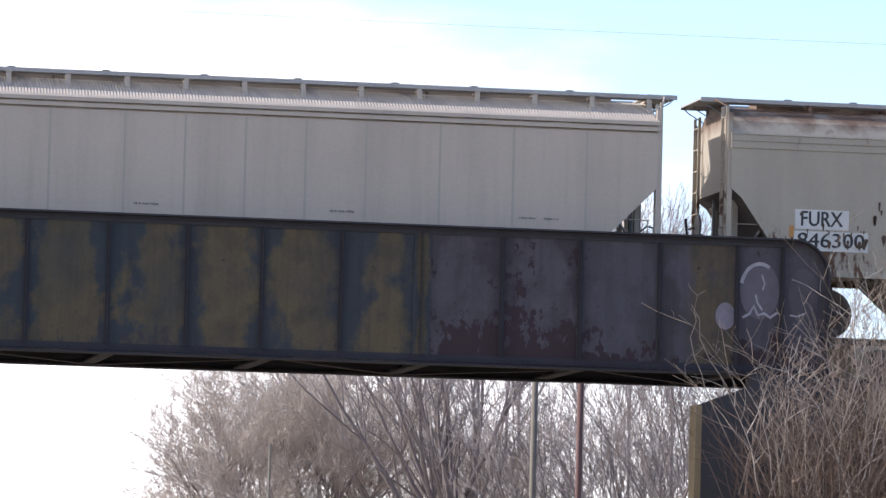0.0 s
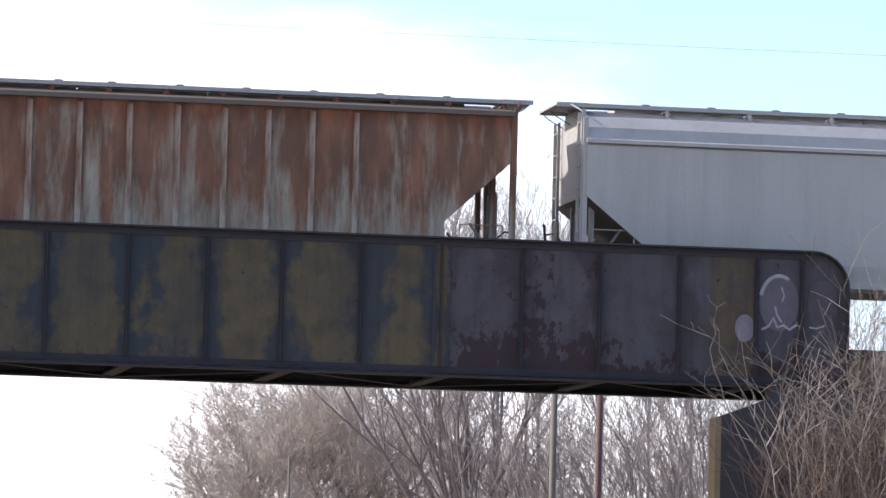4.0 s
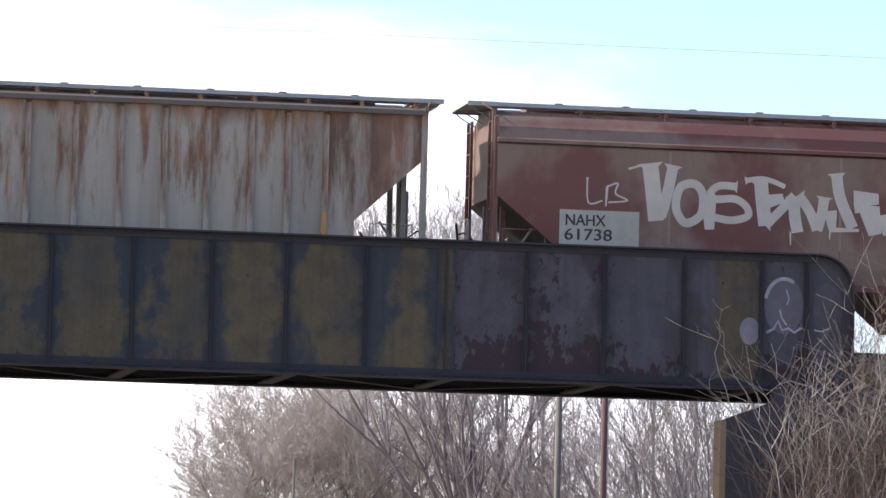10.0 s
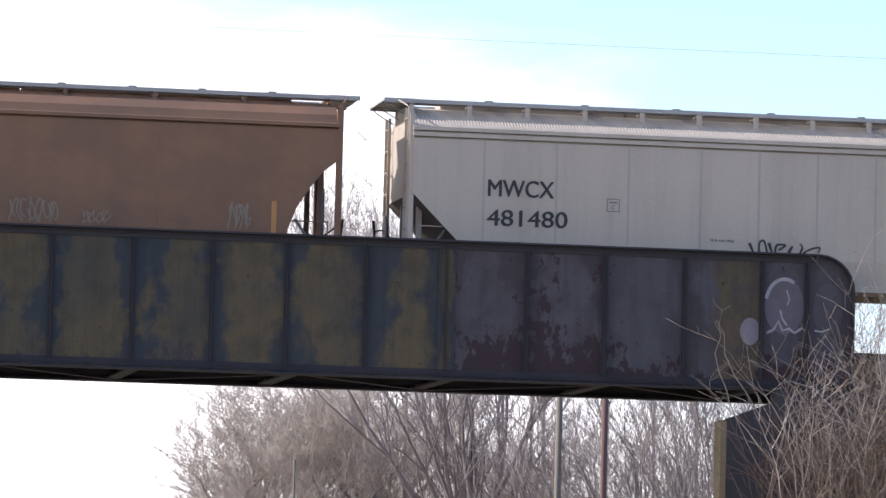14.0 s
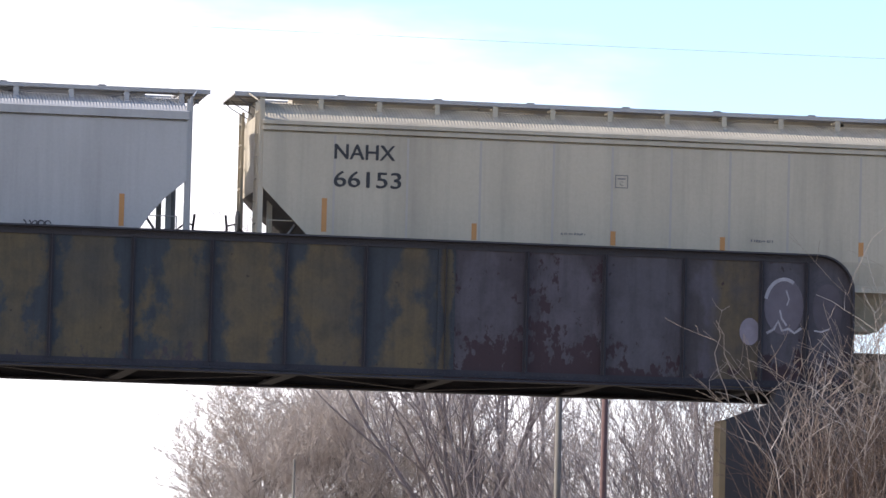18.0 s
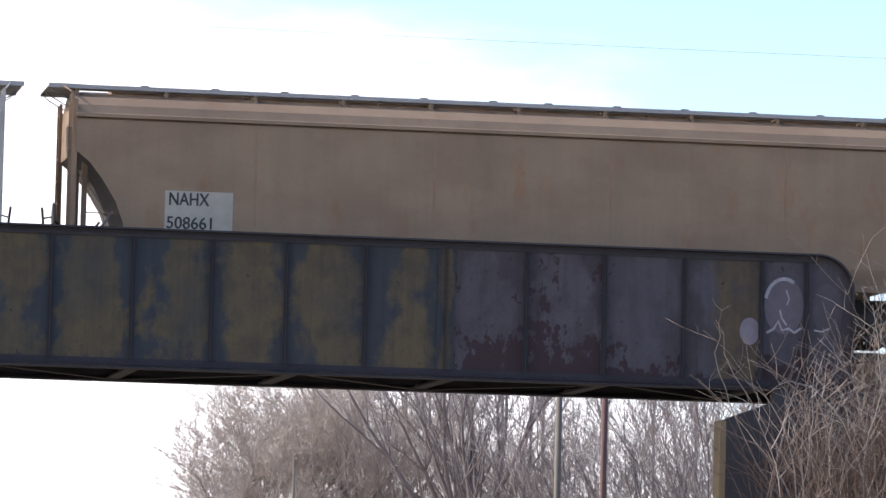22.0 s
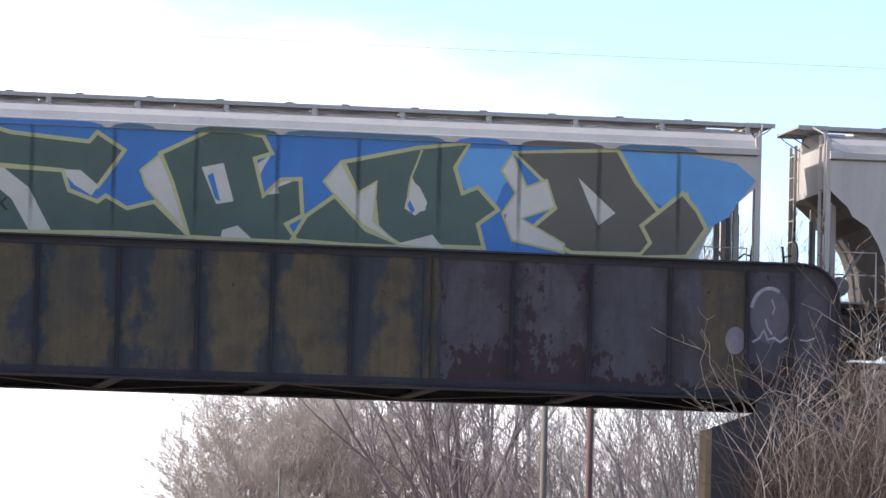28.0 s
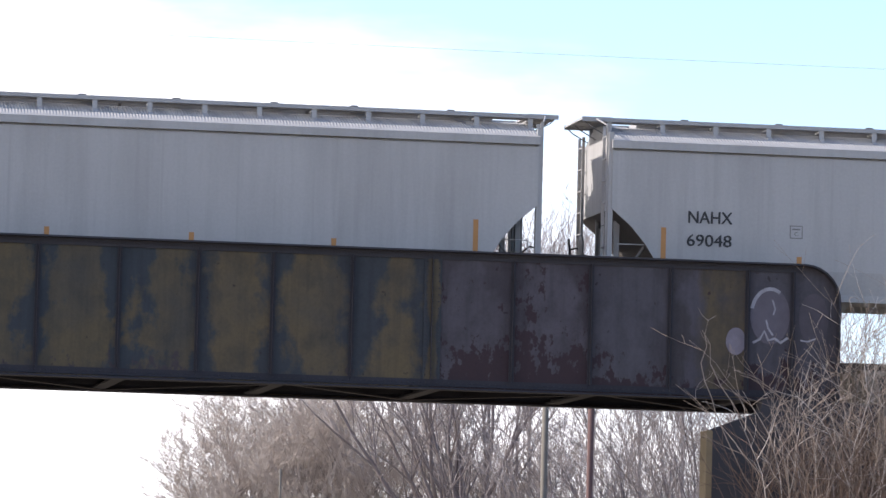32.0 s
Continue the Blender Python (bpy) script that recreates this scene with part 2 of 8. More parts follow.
CHARCOAL = plain("charcoal_spray_paint", (0.05, 0.045, 0.05), 0.7, 0, 0.3)
INK = plain("blue_black_spray_paint", (0.022, 0.024, 0.038), 0.6, 0, 0.2)
WINE = plain("wine_red_spray_paint", (0.13, 0.045, 0.055), 0.6, 0, 0.3, 2.0)
CHALK = plain("chalky_white_spray_paint", (0.54, 0.48, 0.41), 0.7, 0, 0.4, 2.0)
PALE_BUBBLE = plain("pale_grey_spray_paint", (0.255, 0.21, 0.165), 0.7, 0, 0.35, 2.0)
GREEN = plain("bright_green_spray_paint", (0.06, 0.30, 0.12), 0.6, 0, 0.3, 2.0)
LIME = plain("lime_spray_paint", (0.32, 0.42, 0.12), 0.6, 0, 0.2)
DEEP_BLUE = plain("deep_blue_spray_paint", (0.05, 0.10, 0.20), 0.6, 0, 0.3)
EMBLEM_BLACK = plain("worn_black_emblem", (0.04, 0.04, 0.042), 0.7, 0, 0.4, 2.0)
EMBLEM_TAN = plain("worn_tan_emblem", (0.36, 0.27, 0.19), 0.7, 0, 0.4, 2.0)
SLATE_BLUE = plain("slate_blue_spray_paint", (0.09, 0.17, 0.25), 0.6, 0, 0.3, 2.0)


def soft_run(name, colour, strength):
    """Rust washed down over paint: thin at both sides and at the lower end, broken by grain, the paint showing through."""
    n = Nodes(name, 0.9)
    sep = n.node("ShaderNodeSeparateXYZ")
    n.link(n.nt.nodes["Texture Coordinate"].outputs["Generated"], sep.inputs["Vector"])
    side = n.ramp(n.math("ABSOLUTE", n.math("SUBTRACT", sep.outputs["X"], 0.5), 0), 0.12, 0.5, 1.0, 0.0)
    low = n.ramp(sep.outputs["Z"], 0.0, 0.55, 0.05, 1.0)
    top = n.ramp(sep.outputs["Z"], 0.86, 1.0, 1.0, 0.15)
    grain = n.ramp(n.noise((11, 11, 3.0), (2, 5, 1), 5, 0.65), 0.32, 0.62, 0.25, 1.0)
    alpha = n.math("MULTIPLY", n.math("MULTIPLY", side, low), n.math("MULTIPLY", n.math("MULTIPLY", top, grain), strength))
    n.link(alpha, n.bsdf.inputs["Alpha"])
    f = n.noise((9, 9, 4), (1, 2, 3), 5, 0.6)
    return n.done(n.mix(n.ramp(f, 0.35, 0.7), colour, tuple(c * 0.5 for c in colour)), f, 0.002)


RUST_RUN = soft_run("rust_run", (0.20, 0.10, 0.055), 1.0)
SOOT_RUN = soft_run("sooty_seam_run", (0.05, 0.055, 0.06), 0.3)
RUST_STAIN = soft_run("broad_rust_stain", (0.17, 0.075, 0.042), 1.3)
RUST_SPOT = plain("dark_rust_spots", (0.10, 0.065, 0.045), 0.9, 0, 0.5, 9.0)
PALE_BAND = plain("faded_band_paint", (0.26, 0.19, 0.15), 0.7, 0, 0.3, 2.0)
GREY_BAND = plain("dirty_band_paint", (0.39, 0.355, 0.30), 0.7, 0, 0.35, 2.0)
SEAM_COATS = {"maroon_paint": PALE_BAND, "cream_paint": GREY_BAND, "cream_paint_rust_under_roof": GREY_BAND}


# ---- mesh building ----
class Mesh:
    """Collects boxes, tubes and sheets into one mesh."""

    def __init__(self):
        self.v, self.f = [], []

    def add(self, verts, faces):
        o = len(self.v)
        self.v += [tuple(p) for p in verts]
        self.f += [tuple(i + o for i in face) for face in faces]
        return self

    def box(self, x0, x1, y0, y1, z0, z1, chamfer=0.0):
        if chamfer <= 0:
            return self.add([(x, y, z) for x in (x0, x1) for y in (y0, y1) for z in (z0, z1)],
                            [(0, 1, 3, 2), (4, 6, 7, 5), (0, 4, 5, 1), (2, 3, 7, 6), (0, 2, 6, 4), (1, 5, 7, 3)])
        c = chamfer
        ring = [(x0 + c, z0), (x1 - c, z0), (x1, z0 + c), (x1, z1 - c), (x1 - c, z1), (x0 + c, z1), (x0, z1 - c), (x0, z0 + c)]
        return self.prism([(x, z) for x, z in ring], y0, y1)

    def prism(self, ring, y0, y1):
        """A ring of (x, z) drawn out from y0 to y1."""
        n = len(ring)
        return self.add([(x, y0, z) for x, z in ring] + [(x, y1, z) for x, z in ring],
                        [tuple(range(n - 1, -1, -1)), tuple(range(n, 2 * n))] + [(i, (i + 1) % n, n + (i + 1) % n, n + i) for i in range(n)])

    def prism_x(self, ring, x0, x1):
        """A ring of (y, z) drawn out from x0 to x1."""
        n = len(ring)
        return self.add([(x0, y, z) for y, z in ring] + [(x1, y, z) for y, z in ring],
                        [tuple(range(n)), tuple(range(2 * n - 1, n - 1, -1))] + [(i, n + i, n + (i + 1) % n, (i + 1) % n) for i in range(n)])

    def tube(self, points, radii, sides=6, cap=True):
        points = [Vector(p) for p in points]
        if isinstance(radii, (int, float)):
            radii = [radii] * len(points)
        o, n = len(self.v), sides
        for i, p in enumerate(points):
            d = (points[min(i + 1, len(points) - 1)] - points[max(i - 1, 0)]).normalized()
            a = d.orthogonal().normalized() if abs(d.z) > 0.95 else d.cross(Vector((0, 0, 1))).normalized()
            b = d.cross(a)
            for k in range(n):
                w = 2 * math.pi * k / n
                self.v.append(tuple(p + (a * math.cos(w) + b * math.sin(w)) * radii[i]))
        for i in range(len(points) - 1):
            for k in range(n):
                self.f.append((o + i * n + k, o + i * n + (k + 1) % n, o + (i + 1) * n + (k + 1) % n, o + (i + 1) * n + k))
        if cap:
            self.f.append(tuple(o + k for k in range(n - 1, -1, -1)))
            self.f.append(tuple(o + (len(points) - 1) * n + k for k in range(n)))
        return self

    def lathe(self, profile, centre, axis="y", sides=24):
        """A profile of (radius, along) turned about an axis through the centre."""
        o, n = len(self.v), sides
        cx, cy, cz = centre
        for r, a in profile:
            for k in range(n):
                w = 2 * math.pi * k / n
                u, v = r * math.cos(w), r * math.sin(w)
                self.v.append({"y": (cx + u, cy + a, cz + v), "x": (cx + a, cy + u, cz + v), "z": (cx + u, cy + v, cz + a)}[axis])
        for i in range(len(profile) - 1):
            for k in range(n):
                self.f.append((o + i * n + k, o + i * n + (k + 1) % n, o + (i + 1) * n + (k + 1) % n, o + (i + 1) * n + k))
        self.f.append(tuple(o + k for k in range(n)))
        self.f.append(tuple(o + (len(profile) - 1) * n + k for k in range(n - 1, -1, -1)))
        return self

    def data(self, name, smooth=False):
        me = bpy.data.meshes.new(name)
        me.from_pydata(self.v, [], self.f)
        bm = bmesh.new()
        bm.from_mesh(me)
        bmesh.ops.recalc_face_normals(bm, faces=bm.faces)
        bm.to_mesh(me)
        bm.free()
        if smooth:
            me.polygons.foreach_set("use_smooth", [True] * len(me.polygons))
        return me


MESHES, LETTERS = {}, {}


def part(name, key, make, material, parent, label="", at=(0, 0, 0), smooth=False):
    """One mesh object under a thing or a part. Alike pieces share one mesh by their key."""
    key = (name, key)
    if key not in MESHES:
        made = make() if callable(make) else make
        MESHES[key] = made.data(name, smooth) if isinstance(made, Mesh) else made
        MESHES[key].materials.append(material)
    ob = new(name, MESHES[key])
    ob.material_slots[0].link = "OBJECT"
    ob.material_slots[0].material = material
    ob.parent = parent
    ob.location = at
    if label:
        ob["label"] = label
    return ob


def thing(name, m, label, category, group="", kind=""):
    ob = new(name)
    ob.matrix_basis = m
    return tagged(ob, label, category, group, kind)


def lettering(text, height, width):
    """A flat mesh of the built-in font that stands upright and faces the near side, its lower left corner at 0."""
    curve = bpy.data.curves.new("lettering", "FONT")
    curve.body, curve.size, curve.resolution_u = text, 1.0, 4
    ob = bpy.data.objects.new("lettering", curve)
    flat = bpy.data.meshes.new_from_object(ob)
    bpy.data.objects.remove(ob)
    co = np.array([v.co[:2] for v in flat.vertices])
    low, high = co.min(axis=0), co.max(axis=0)
    faces = [tuple(p.vertices) for p in flat.polygons]
    bpy.data.meshes.remove(flat)
    co = (co - low) / (high - low) * (width - 0.05 * height, height - 0.028 * height)
    # gather the faces into letters: groups whose spans across the line touch
    spans = sorted((min(co[i][0] for i in f), max(co[i][0] for i in f), f) for f in faces)
    groups = []
    for lo, hi, f in spans:
        if groups and lo < groups[-1][0] - 1e-5:
            groups[-1][0] = max(groups[-1][0], hi)
            groups[-1][1].append(f)
        else:
            groups.append([hi, [f]])
    out = []
    for _, group in groups:
        used = sorted({i for f in group for i in f})
        at = {v: i for i, v in enumerate(used)}
        m = Mesh()
        # a bold cut: the letter painted three times, side by side
        for i, (dx, dz) in enumerate(((0.0, 0.0), (0.025, 0.014), (0.05, 0.028))):
            m.add([(co[v][0] + dx * height, -0.0008 * i, co[v][1] + dz * height) for v in used], [tuple(at[v] for v in f) for f in group])
        me = bpy.data.meshes.new("letter")
        me.from_pydata(m.v, [], m.f)
        out.append(me)
    return out


# ---- the covered hopper cars ----
RAIL = 10.14
TRACK_Y = 99.9

KINDS = {
    # side: (y, z) from the sill to the eave; roof: from the eave to the middle; cut: (inset, z) of the end's slope
    "trinity": dict(side=[(1.50, 1.29), (1.58, 1.75), (1.58, 3.87)],
                    chord=[(1.50, 3.87), (1.50, 3.905), (1.62, 3.91), (1.62, 3.985), (1.51, 3.99), (1.51, 4.02), (1.62, 4.025), (1.62, 4.10), (1.57, 4.125)],
                    roof=[(1.54, 4.13), (1.22, 4.255), (1.05, 4.33), (0.62, 4.50), (0.30, 4.58), (0, 4.60)], cut=[(0, 2.79), (1.50, 1.29)], bracket=1.18, flutes=True),
    "flow": dict(side=[(1.50, 1.29), (1.57, 1.60), (1.58, 1.90), (1.58, 3.81)], chord=[(1.49, 3.81), (1.49, 3.85), (1.63, 3.855), (1.63, 3.92), (1.58, 3.95)],
                 roof=[(1.56, 3.95), (1.44, 4.18), (1.12, 4.42), (0.62, 4.56), (0, 4.60)],
                 cut=[(0, 2.81), (1.20, 1.84), (1.42, 1.29)], bracket=1.74, flutes=False),
    "ribbed": dict(side=[(1.50, 1.29), (1.50, 4.31)], chord=[(1.60, 4.31), (1.60, 4.40), (1.52, 4.42)],
                   roof=[(1.50, 4.42), (1.0, 4.50), (0.5, 4.57), (0, 4.60)], cut=[(0, 3.41), (1.32, 2.19), (1.32, 1.29)], bracket=1.10, flutes=False),
}
KINDS["curved"] = dict(KINDS["trinity"], cut=[(0, 2.84), (0.40, 2.50), (0.70, 2.15), (0.88, 1.87), (0.95, 1.29)], bracket=1.12, side=[(1.50, 1.29), (1.58, 1.75), (1.58, 3.99)],
                       chord=[(1.49, 3.99), (1.49, 4.03), (1.64, 4.035), (1.64, 4.19), (1.57, 4.21)], roof=[(1.54, 4.21), (1.22, 4.315), (1.05, 4.37), (0.62, 4.51), (0.30, 4.58), (0, 4.60)])
KINDS["furx"] = dict(KINDS["flow"], side=[(1.50, 1.29), (1.58, 1.75), (1.58, 3.62)], cut=[(0, 2.85), (0.22, 2.67), (0.78, 1.87), (1.15, 1.29)],
                     chord=[(1.58, 3.62), (1.58, 3.65), (1.61, 3.655), (1.61, 3.765), (1.585, 3.77), (1.585, 3.795), (1.61, 3.80), (1.61, 3.895), (1.585, 3.90), (1.585, 3.925), (1.61, 3.93), (1.58, 3.97)],
                     roof=[(1.56, 3.97), (1.34, 4.22), (0.92, 4.46), (0.3, 4.58), (0, 4.60)])
KINDS["mfc"] = dict(KINDS["trinity"], side=[(1.50, 1.29), (1.58, 1.75), (1.58, 3.78)], chord=[(1.49, 3.78), (1.49, 3.825), (1.66, 3.83), (1.66, 4.04), (1.58, 4.07)],
                    roof=[(1.54, 4.07), (1.22, 4.22), (1.05, 4.30), (0.62, 4.49), (0.30, 4.58), (0, 4.60)], cut=[(0, 3.15), (1.28, 2.23), (1.28, 1.29)], bracket=1.72)
ROUND_CUT = [(0, 3.35), (0.28, 3.13), (0.55, 2.79), (0.80, 2.39), (0.96, 1.97), (1.02, 1.29)]
KINDS["acurve"] = dict(KINDS["trinity"], cut=ROUND_CUT, bracket=1.72, chord=[(1.49, 3.95), (1.49, 3.99), (1.63, 3.995), (1.63, 4.06), (1.57, 4.09)],
                       roof=[(1.54, 4.09), (1.22, 4.235), (1.05, 4.31), (0.62, 4.50), (0.30, 4.58), (0, 4.60)], side=[(1.50, 1.29), (1.58, 1.75), (1.58, 3.95)])
KINDS["bcurve"] = dict(KINDS["flow"], cut=ROUND_CUT, side=[(1.50, 1.29), (1.57, 1.60), (1.58, 1.90), (1.58, 3.96)], chord=[(1.49, 3.96), (1.49, 4.0), (1.63, 4.005), (1.63, 4.07), (1.58, 4.09)],
                       roof=[(1.56, 4.09), (1.42, 4.26), (1.10, 4.44), (0.62, 4.56), (0, 4.60)])
KINDS["mcex"] = dict(KINDS["flow"], cut=[(0, 3.37), (0.38, 3.03), (0.48, 2.85), (0.80, 2.65), (1.02, 2.30), (1.16, 1.93), (1.22, 1.29)],
                     side=[(1.50, 1.29), (1.58, 1.75), (1.58, 3.95)], chord=[(1.49, 3.95), (1.49, 3.99), (1.66, 3.995), (1.66, 4.12), (1.58, 4.14)],
                     roof=[(1.56, 4.14), (1.40, 4.30), (1.08, 4.45), (0.62, 4.56), (0, 4.60)])
KINDS["tallrib"] = dict(KINDS["ribbed"], side=[(1.50, 1.29), (1.50, 4.14)], chord=[(1.49, 4.14), (1.49, 4.16), (1.63, 4.165), (1.63, 4.27), (1.52, 4.29)],
                        roof=[(1.50, 4.29), (1.0, 4.44), (0.5, 4.56), (0, 4.60)], cut=[(0, 3.75), (1.28, 2.48), (1.28, 1.29)], bracket=1.66)


def inset(cut, z):
    for (a, za), (b, zb) in zip(cut, cut[1:]):
        if za >= z >= zb:
            return a + (b - a) * (za - z) / max(za - zb, 1e-6)
    return 0.0 if z > cut[0][1] else cut[-1][0]


def refine(line, levels):
    """Adds points to a line of (y, z) at the given heights."""
    out = [line[0]]
    for (ya, za), (yb, zb) in zip(line, line[1:]):
        for z in sorted(levels):
            if za + 0.01 < z < zb - 0.01:
                out.append((ya + (yb - ya) * (z - za) / (zb - za), z))
        out.append((yb, zb))
    return out


def hull(kind, half):
    """The body's sides and end walls with a simple floor; the roof and the slope sheets are apart."""
    k = KINDS[kind]
    line = refine(k["side"], [z for _, z in k["cut"]])
    m, n = Mesh(), len(line)
    for y in (-1, 1):
        for x in (-1, 1):
            m.v += [(x * (half - inset(k["cut"], z)), y * (w - 0.012), z) for w, z in line]
    near0, near1, far0, far1 = 0, n, 2 * n, 3 * n
    for i in range(n - 1):
        m.f += [(near0 + i, near1 + i, near1 + i + 1, near0 + i + 1), (far0 + i, far0 + i + 1, far1 + i + 1, far1 + i)]
        if line[i][1] >= k["cut"][0][1] - 0.005:
            m.f += [(near0 + i, near0 + i + 1, far0 + i + 1, far0 + i), (near1 + i, far1 + i, far1 + i + 1, near1 + i + 1)]
    m.f += [(near0, far0, far1, near1), (near0 + n - 1, near1 + n - 1, far1 + n - 1, far0 + n - 1)]
    return m


def slope_sheet(kind, half, s):
    """The steep sheet under one end of the hopper, folded along the cut of the sides, with a rim at each edge."""
    k = KINDS[kind]
    line = [p for p in refine(k["side"], [z for _, z in k["cut"]]) if p[1] <= k["cut"][0][1] + 0.005]
    m = Mesh()
    for w, z in line:
        x = s * (half - inset(k["cut"], z))
        m.v += [(x, -w + 0.013, z), (x, w - 0.013, z), (x - s * 0.05, w - 0.013, z), (x - s * 0.05, -w + 0.013, z)]
    for i in range(len(line) - 1):
        a, b = 4 * i, 4 * i + 4
        m.f += [(a + j, a + (j + 1) % 4, b + (j + 1) % 4, b + j) for j in range(4)]
    m.f += [(0, 1, 2, 3), tuple(len(m.v) - 4 + j for j in (3, 2, 1, 0))]
    return m


def side_panel(kind, half, xa, xb):
    """One sheet of the near side between two seams, 8 mm proud of the hull, cut along the end's slope."""
    k = KINDS[kind]
    line = refine(k["side"], [z for _, z in k["cut"]])
    m = Mesh()
    g = 0.004
    rows = []
    for w, z in line:
        e = half - inset(k["cut"], z)
        a, b = max(xa + g, -e), min(xb - g, e)
        if b - a < 0.004:
            a = b = max(min((a + b) / 2, e), -e)
        rows.append((a, b, w, z))
    for a, b, w, z in rows:
        m.v += [(a, -w, z), (b, -w, z), (a, -w + 0.014, z), (b, -w + 0.014, z)]
    for i in range(len(rows) - 1):
        p, q = 4 * i, 4 * i + 4
        m.f += [(p, p + 1, q + 1, q), (p + 2, p, q, q + 2), (p + 1, p + 3, q + 3, q + 1)]
    return m


def roof_sheet(kind, half):
    k = KINDS[kind]
    line = [(-y, z) for y, z in k["roof"]] + [(y, z) for y, z in reversed(k["roof"][:-1])]
    m = Mesh()
    step = 0.031
    xs = [-half + i * step for i in range(int(2 * half / step) + 1)] if k["flutes"] else [-half, 0, half]
    for j, x in enumerate(xs):
        for i, (y, z) in enumerate(line):
            ripple = 0.012 if (k["flutes"] and j % 2 and 0.25 < abs(y) < 1.30) else 0
            m.v.append((x, y, z + ripple))
    n = len(line)
    for j in range(len(xs) - 1):
        for i in range(n - 1):
            m.f.append((j * n + i, j * n + i + 1, (j + 1) * n + i + 1, (j + 1) * n + i))
    for x in (-half, half):
        base = len(m.v)
        m.v += [(x, y, z) for y, z in line]
        m.f.append(tuple(range(base, base + n)))
    return m


def chord_bar(kind, half, side):
    line = KINDS[kind]["chord"]
    ring = [(side * y, z) for y, z in line] + [(side * (line[-1][0] - 0.22), line[-1][1]), (side * (line[-1][0] - 0.22), line[0][1])]
    return Mesh().prism_x(ring, -half - 0.01, half + 0.01)


def ladder(height, width, rungs, along="y"):
    m = Mesh()
    for s in (-0.5, 0.5):
        p = s * width
        m.box(p - 0.018, p + 0.018, -0.03, 0.03, 0, height) if along == "x" else m.box(-0.03, 0.03, p - 0.018, p + 0.018, 0, height)
    for i in range(rungs):
        z = height * (i + 0.5) / rungs
        a, b = ((-width / 2, -0.02, z), (width / 2, -0.02, z)) if along == "x" else ((-0.02, -width / 2, z), (-0.02, width / 2, z))
        m.tube([a, b], 0.014, 6)
    return m


def wheelset():
    m = Mesh()
    m.tube([(0, -1.05, 0), (0, 1.05, 0)], 0.08, 10)
    for s in (-1, 1):
        m.lathe([(0.06, 0.80), (0.20, 0.80), (0.30, 0.74), (0.40, 0.70), (0.455, 0.70), (0.46, 0.82), (0.49, 0.835), (0.49, 0.86), (0.42, 0.87), (0.32, 0.85), (0.2, 0.88), (0.06, 0.9)]
                if s > 0 else [(0.06, -0.9), (0.2, -0.88), (0.32, -0.85), (0.42, -0.87), (0.49, -0.86), (0.49, -0.835), (0.46, -0.82), (0.455, -0.70), (0.40, -0.70), (0.30, -0.74), (0.20, -0.80), (0.06, -0.80)],
                (0, 0, 0), "y", 28)
    return m


def side_frame():
    """The cast side frame of a bogie with its two openings and the spring nest."""
    m = Mesh()
    ring_top = [(-1.15, 0.56), (-0.75, 0.60), (-0.40, 0.78), (0.40, 0.78), (0.75, 0.60), (1.15, 0.56), (1.15, 0.42), (0.72, 0.40), (0.36, 0.56), (-0.36, 0.56), (-0.72, 0.40), (-1.15, 0.42)]
    m.prism(ring_top, -0.09, 0.09)
    m.prism([(-0.74, 0.42), (-0.34, 0.16), (0.34, 0.16), (0.74, 0.42), (0.60, 0.44), (0.28, 0.27), (-0.28, 0.27), (-0.60, 0.44)], -0.09, 0.09)
    for x in (-0.31, 0.31):
        m.box(x - 0.05, x + 0.05, -0.08, 0.08, 0.2, 0.6)
    for x in (-0.16, 0, 0.16):
        m.tube([(x, 0, 0.27), (x, 0, 0.5)], 0.07, 10)
    return m


WHEELSETS = []


def bogie(car, x):
    b = part("bogie", "bolster", lambda: Mesh().box(-0.22, 0.22, -1.0, 1.0, 0.48, 0.78, 0.04), STEEL, car, at=(x, 0, 0))
    for s in (-1, 1):
        part("side_frame", "cast", side_frame, STEEL, b, at=(0, s * 1.0, 0))
    for a in (-0.9, 0.9):
        w = part("wheelset", "turned", wheelset, WHEEL_STEEL, b, "worn steel wheelset", smooth=False)
        w.matrix_parent_inverse = Matrix.Translation((a, 0, 0.46))
        WHEELSETS.append(w)


def coupler(s):
    m = Mesh()
    m.box(s * 0.28 if s > 0 else -0.75, 0.75 if s > 0 else -0.28, -0.08, 0.08, 0.80, 0.98)
    m.prism([(s * 0.02, 0.74), (s * 0.30, 0.74), (s * 0.34, 0.82), (s * 0.34, 0.98), (s * 0.28, 1.06), (s * 0.05, 1.06)], -0.17, 0.13)
    m.tube([(s * 0.10, -0.06, 0.70), (s * 0.10, -0.06, 1.12)], 0.05, 8)
    return m


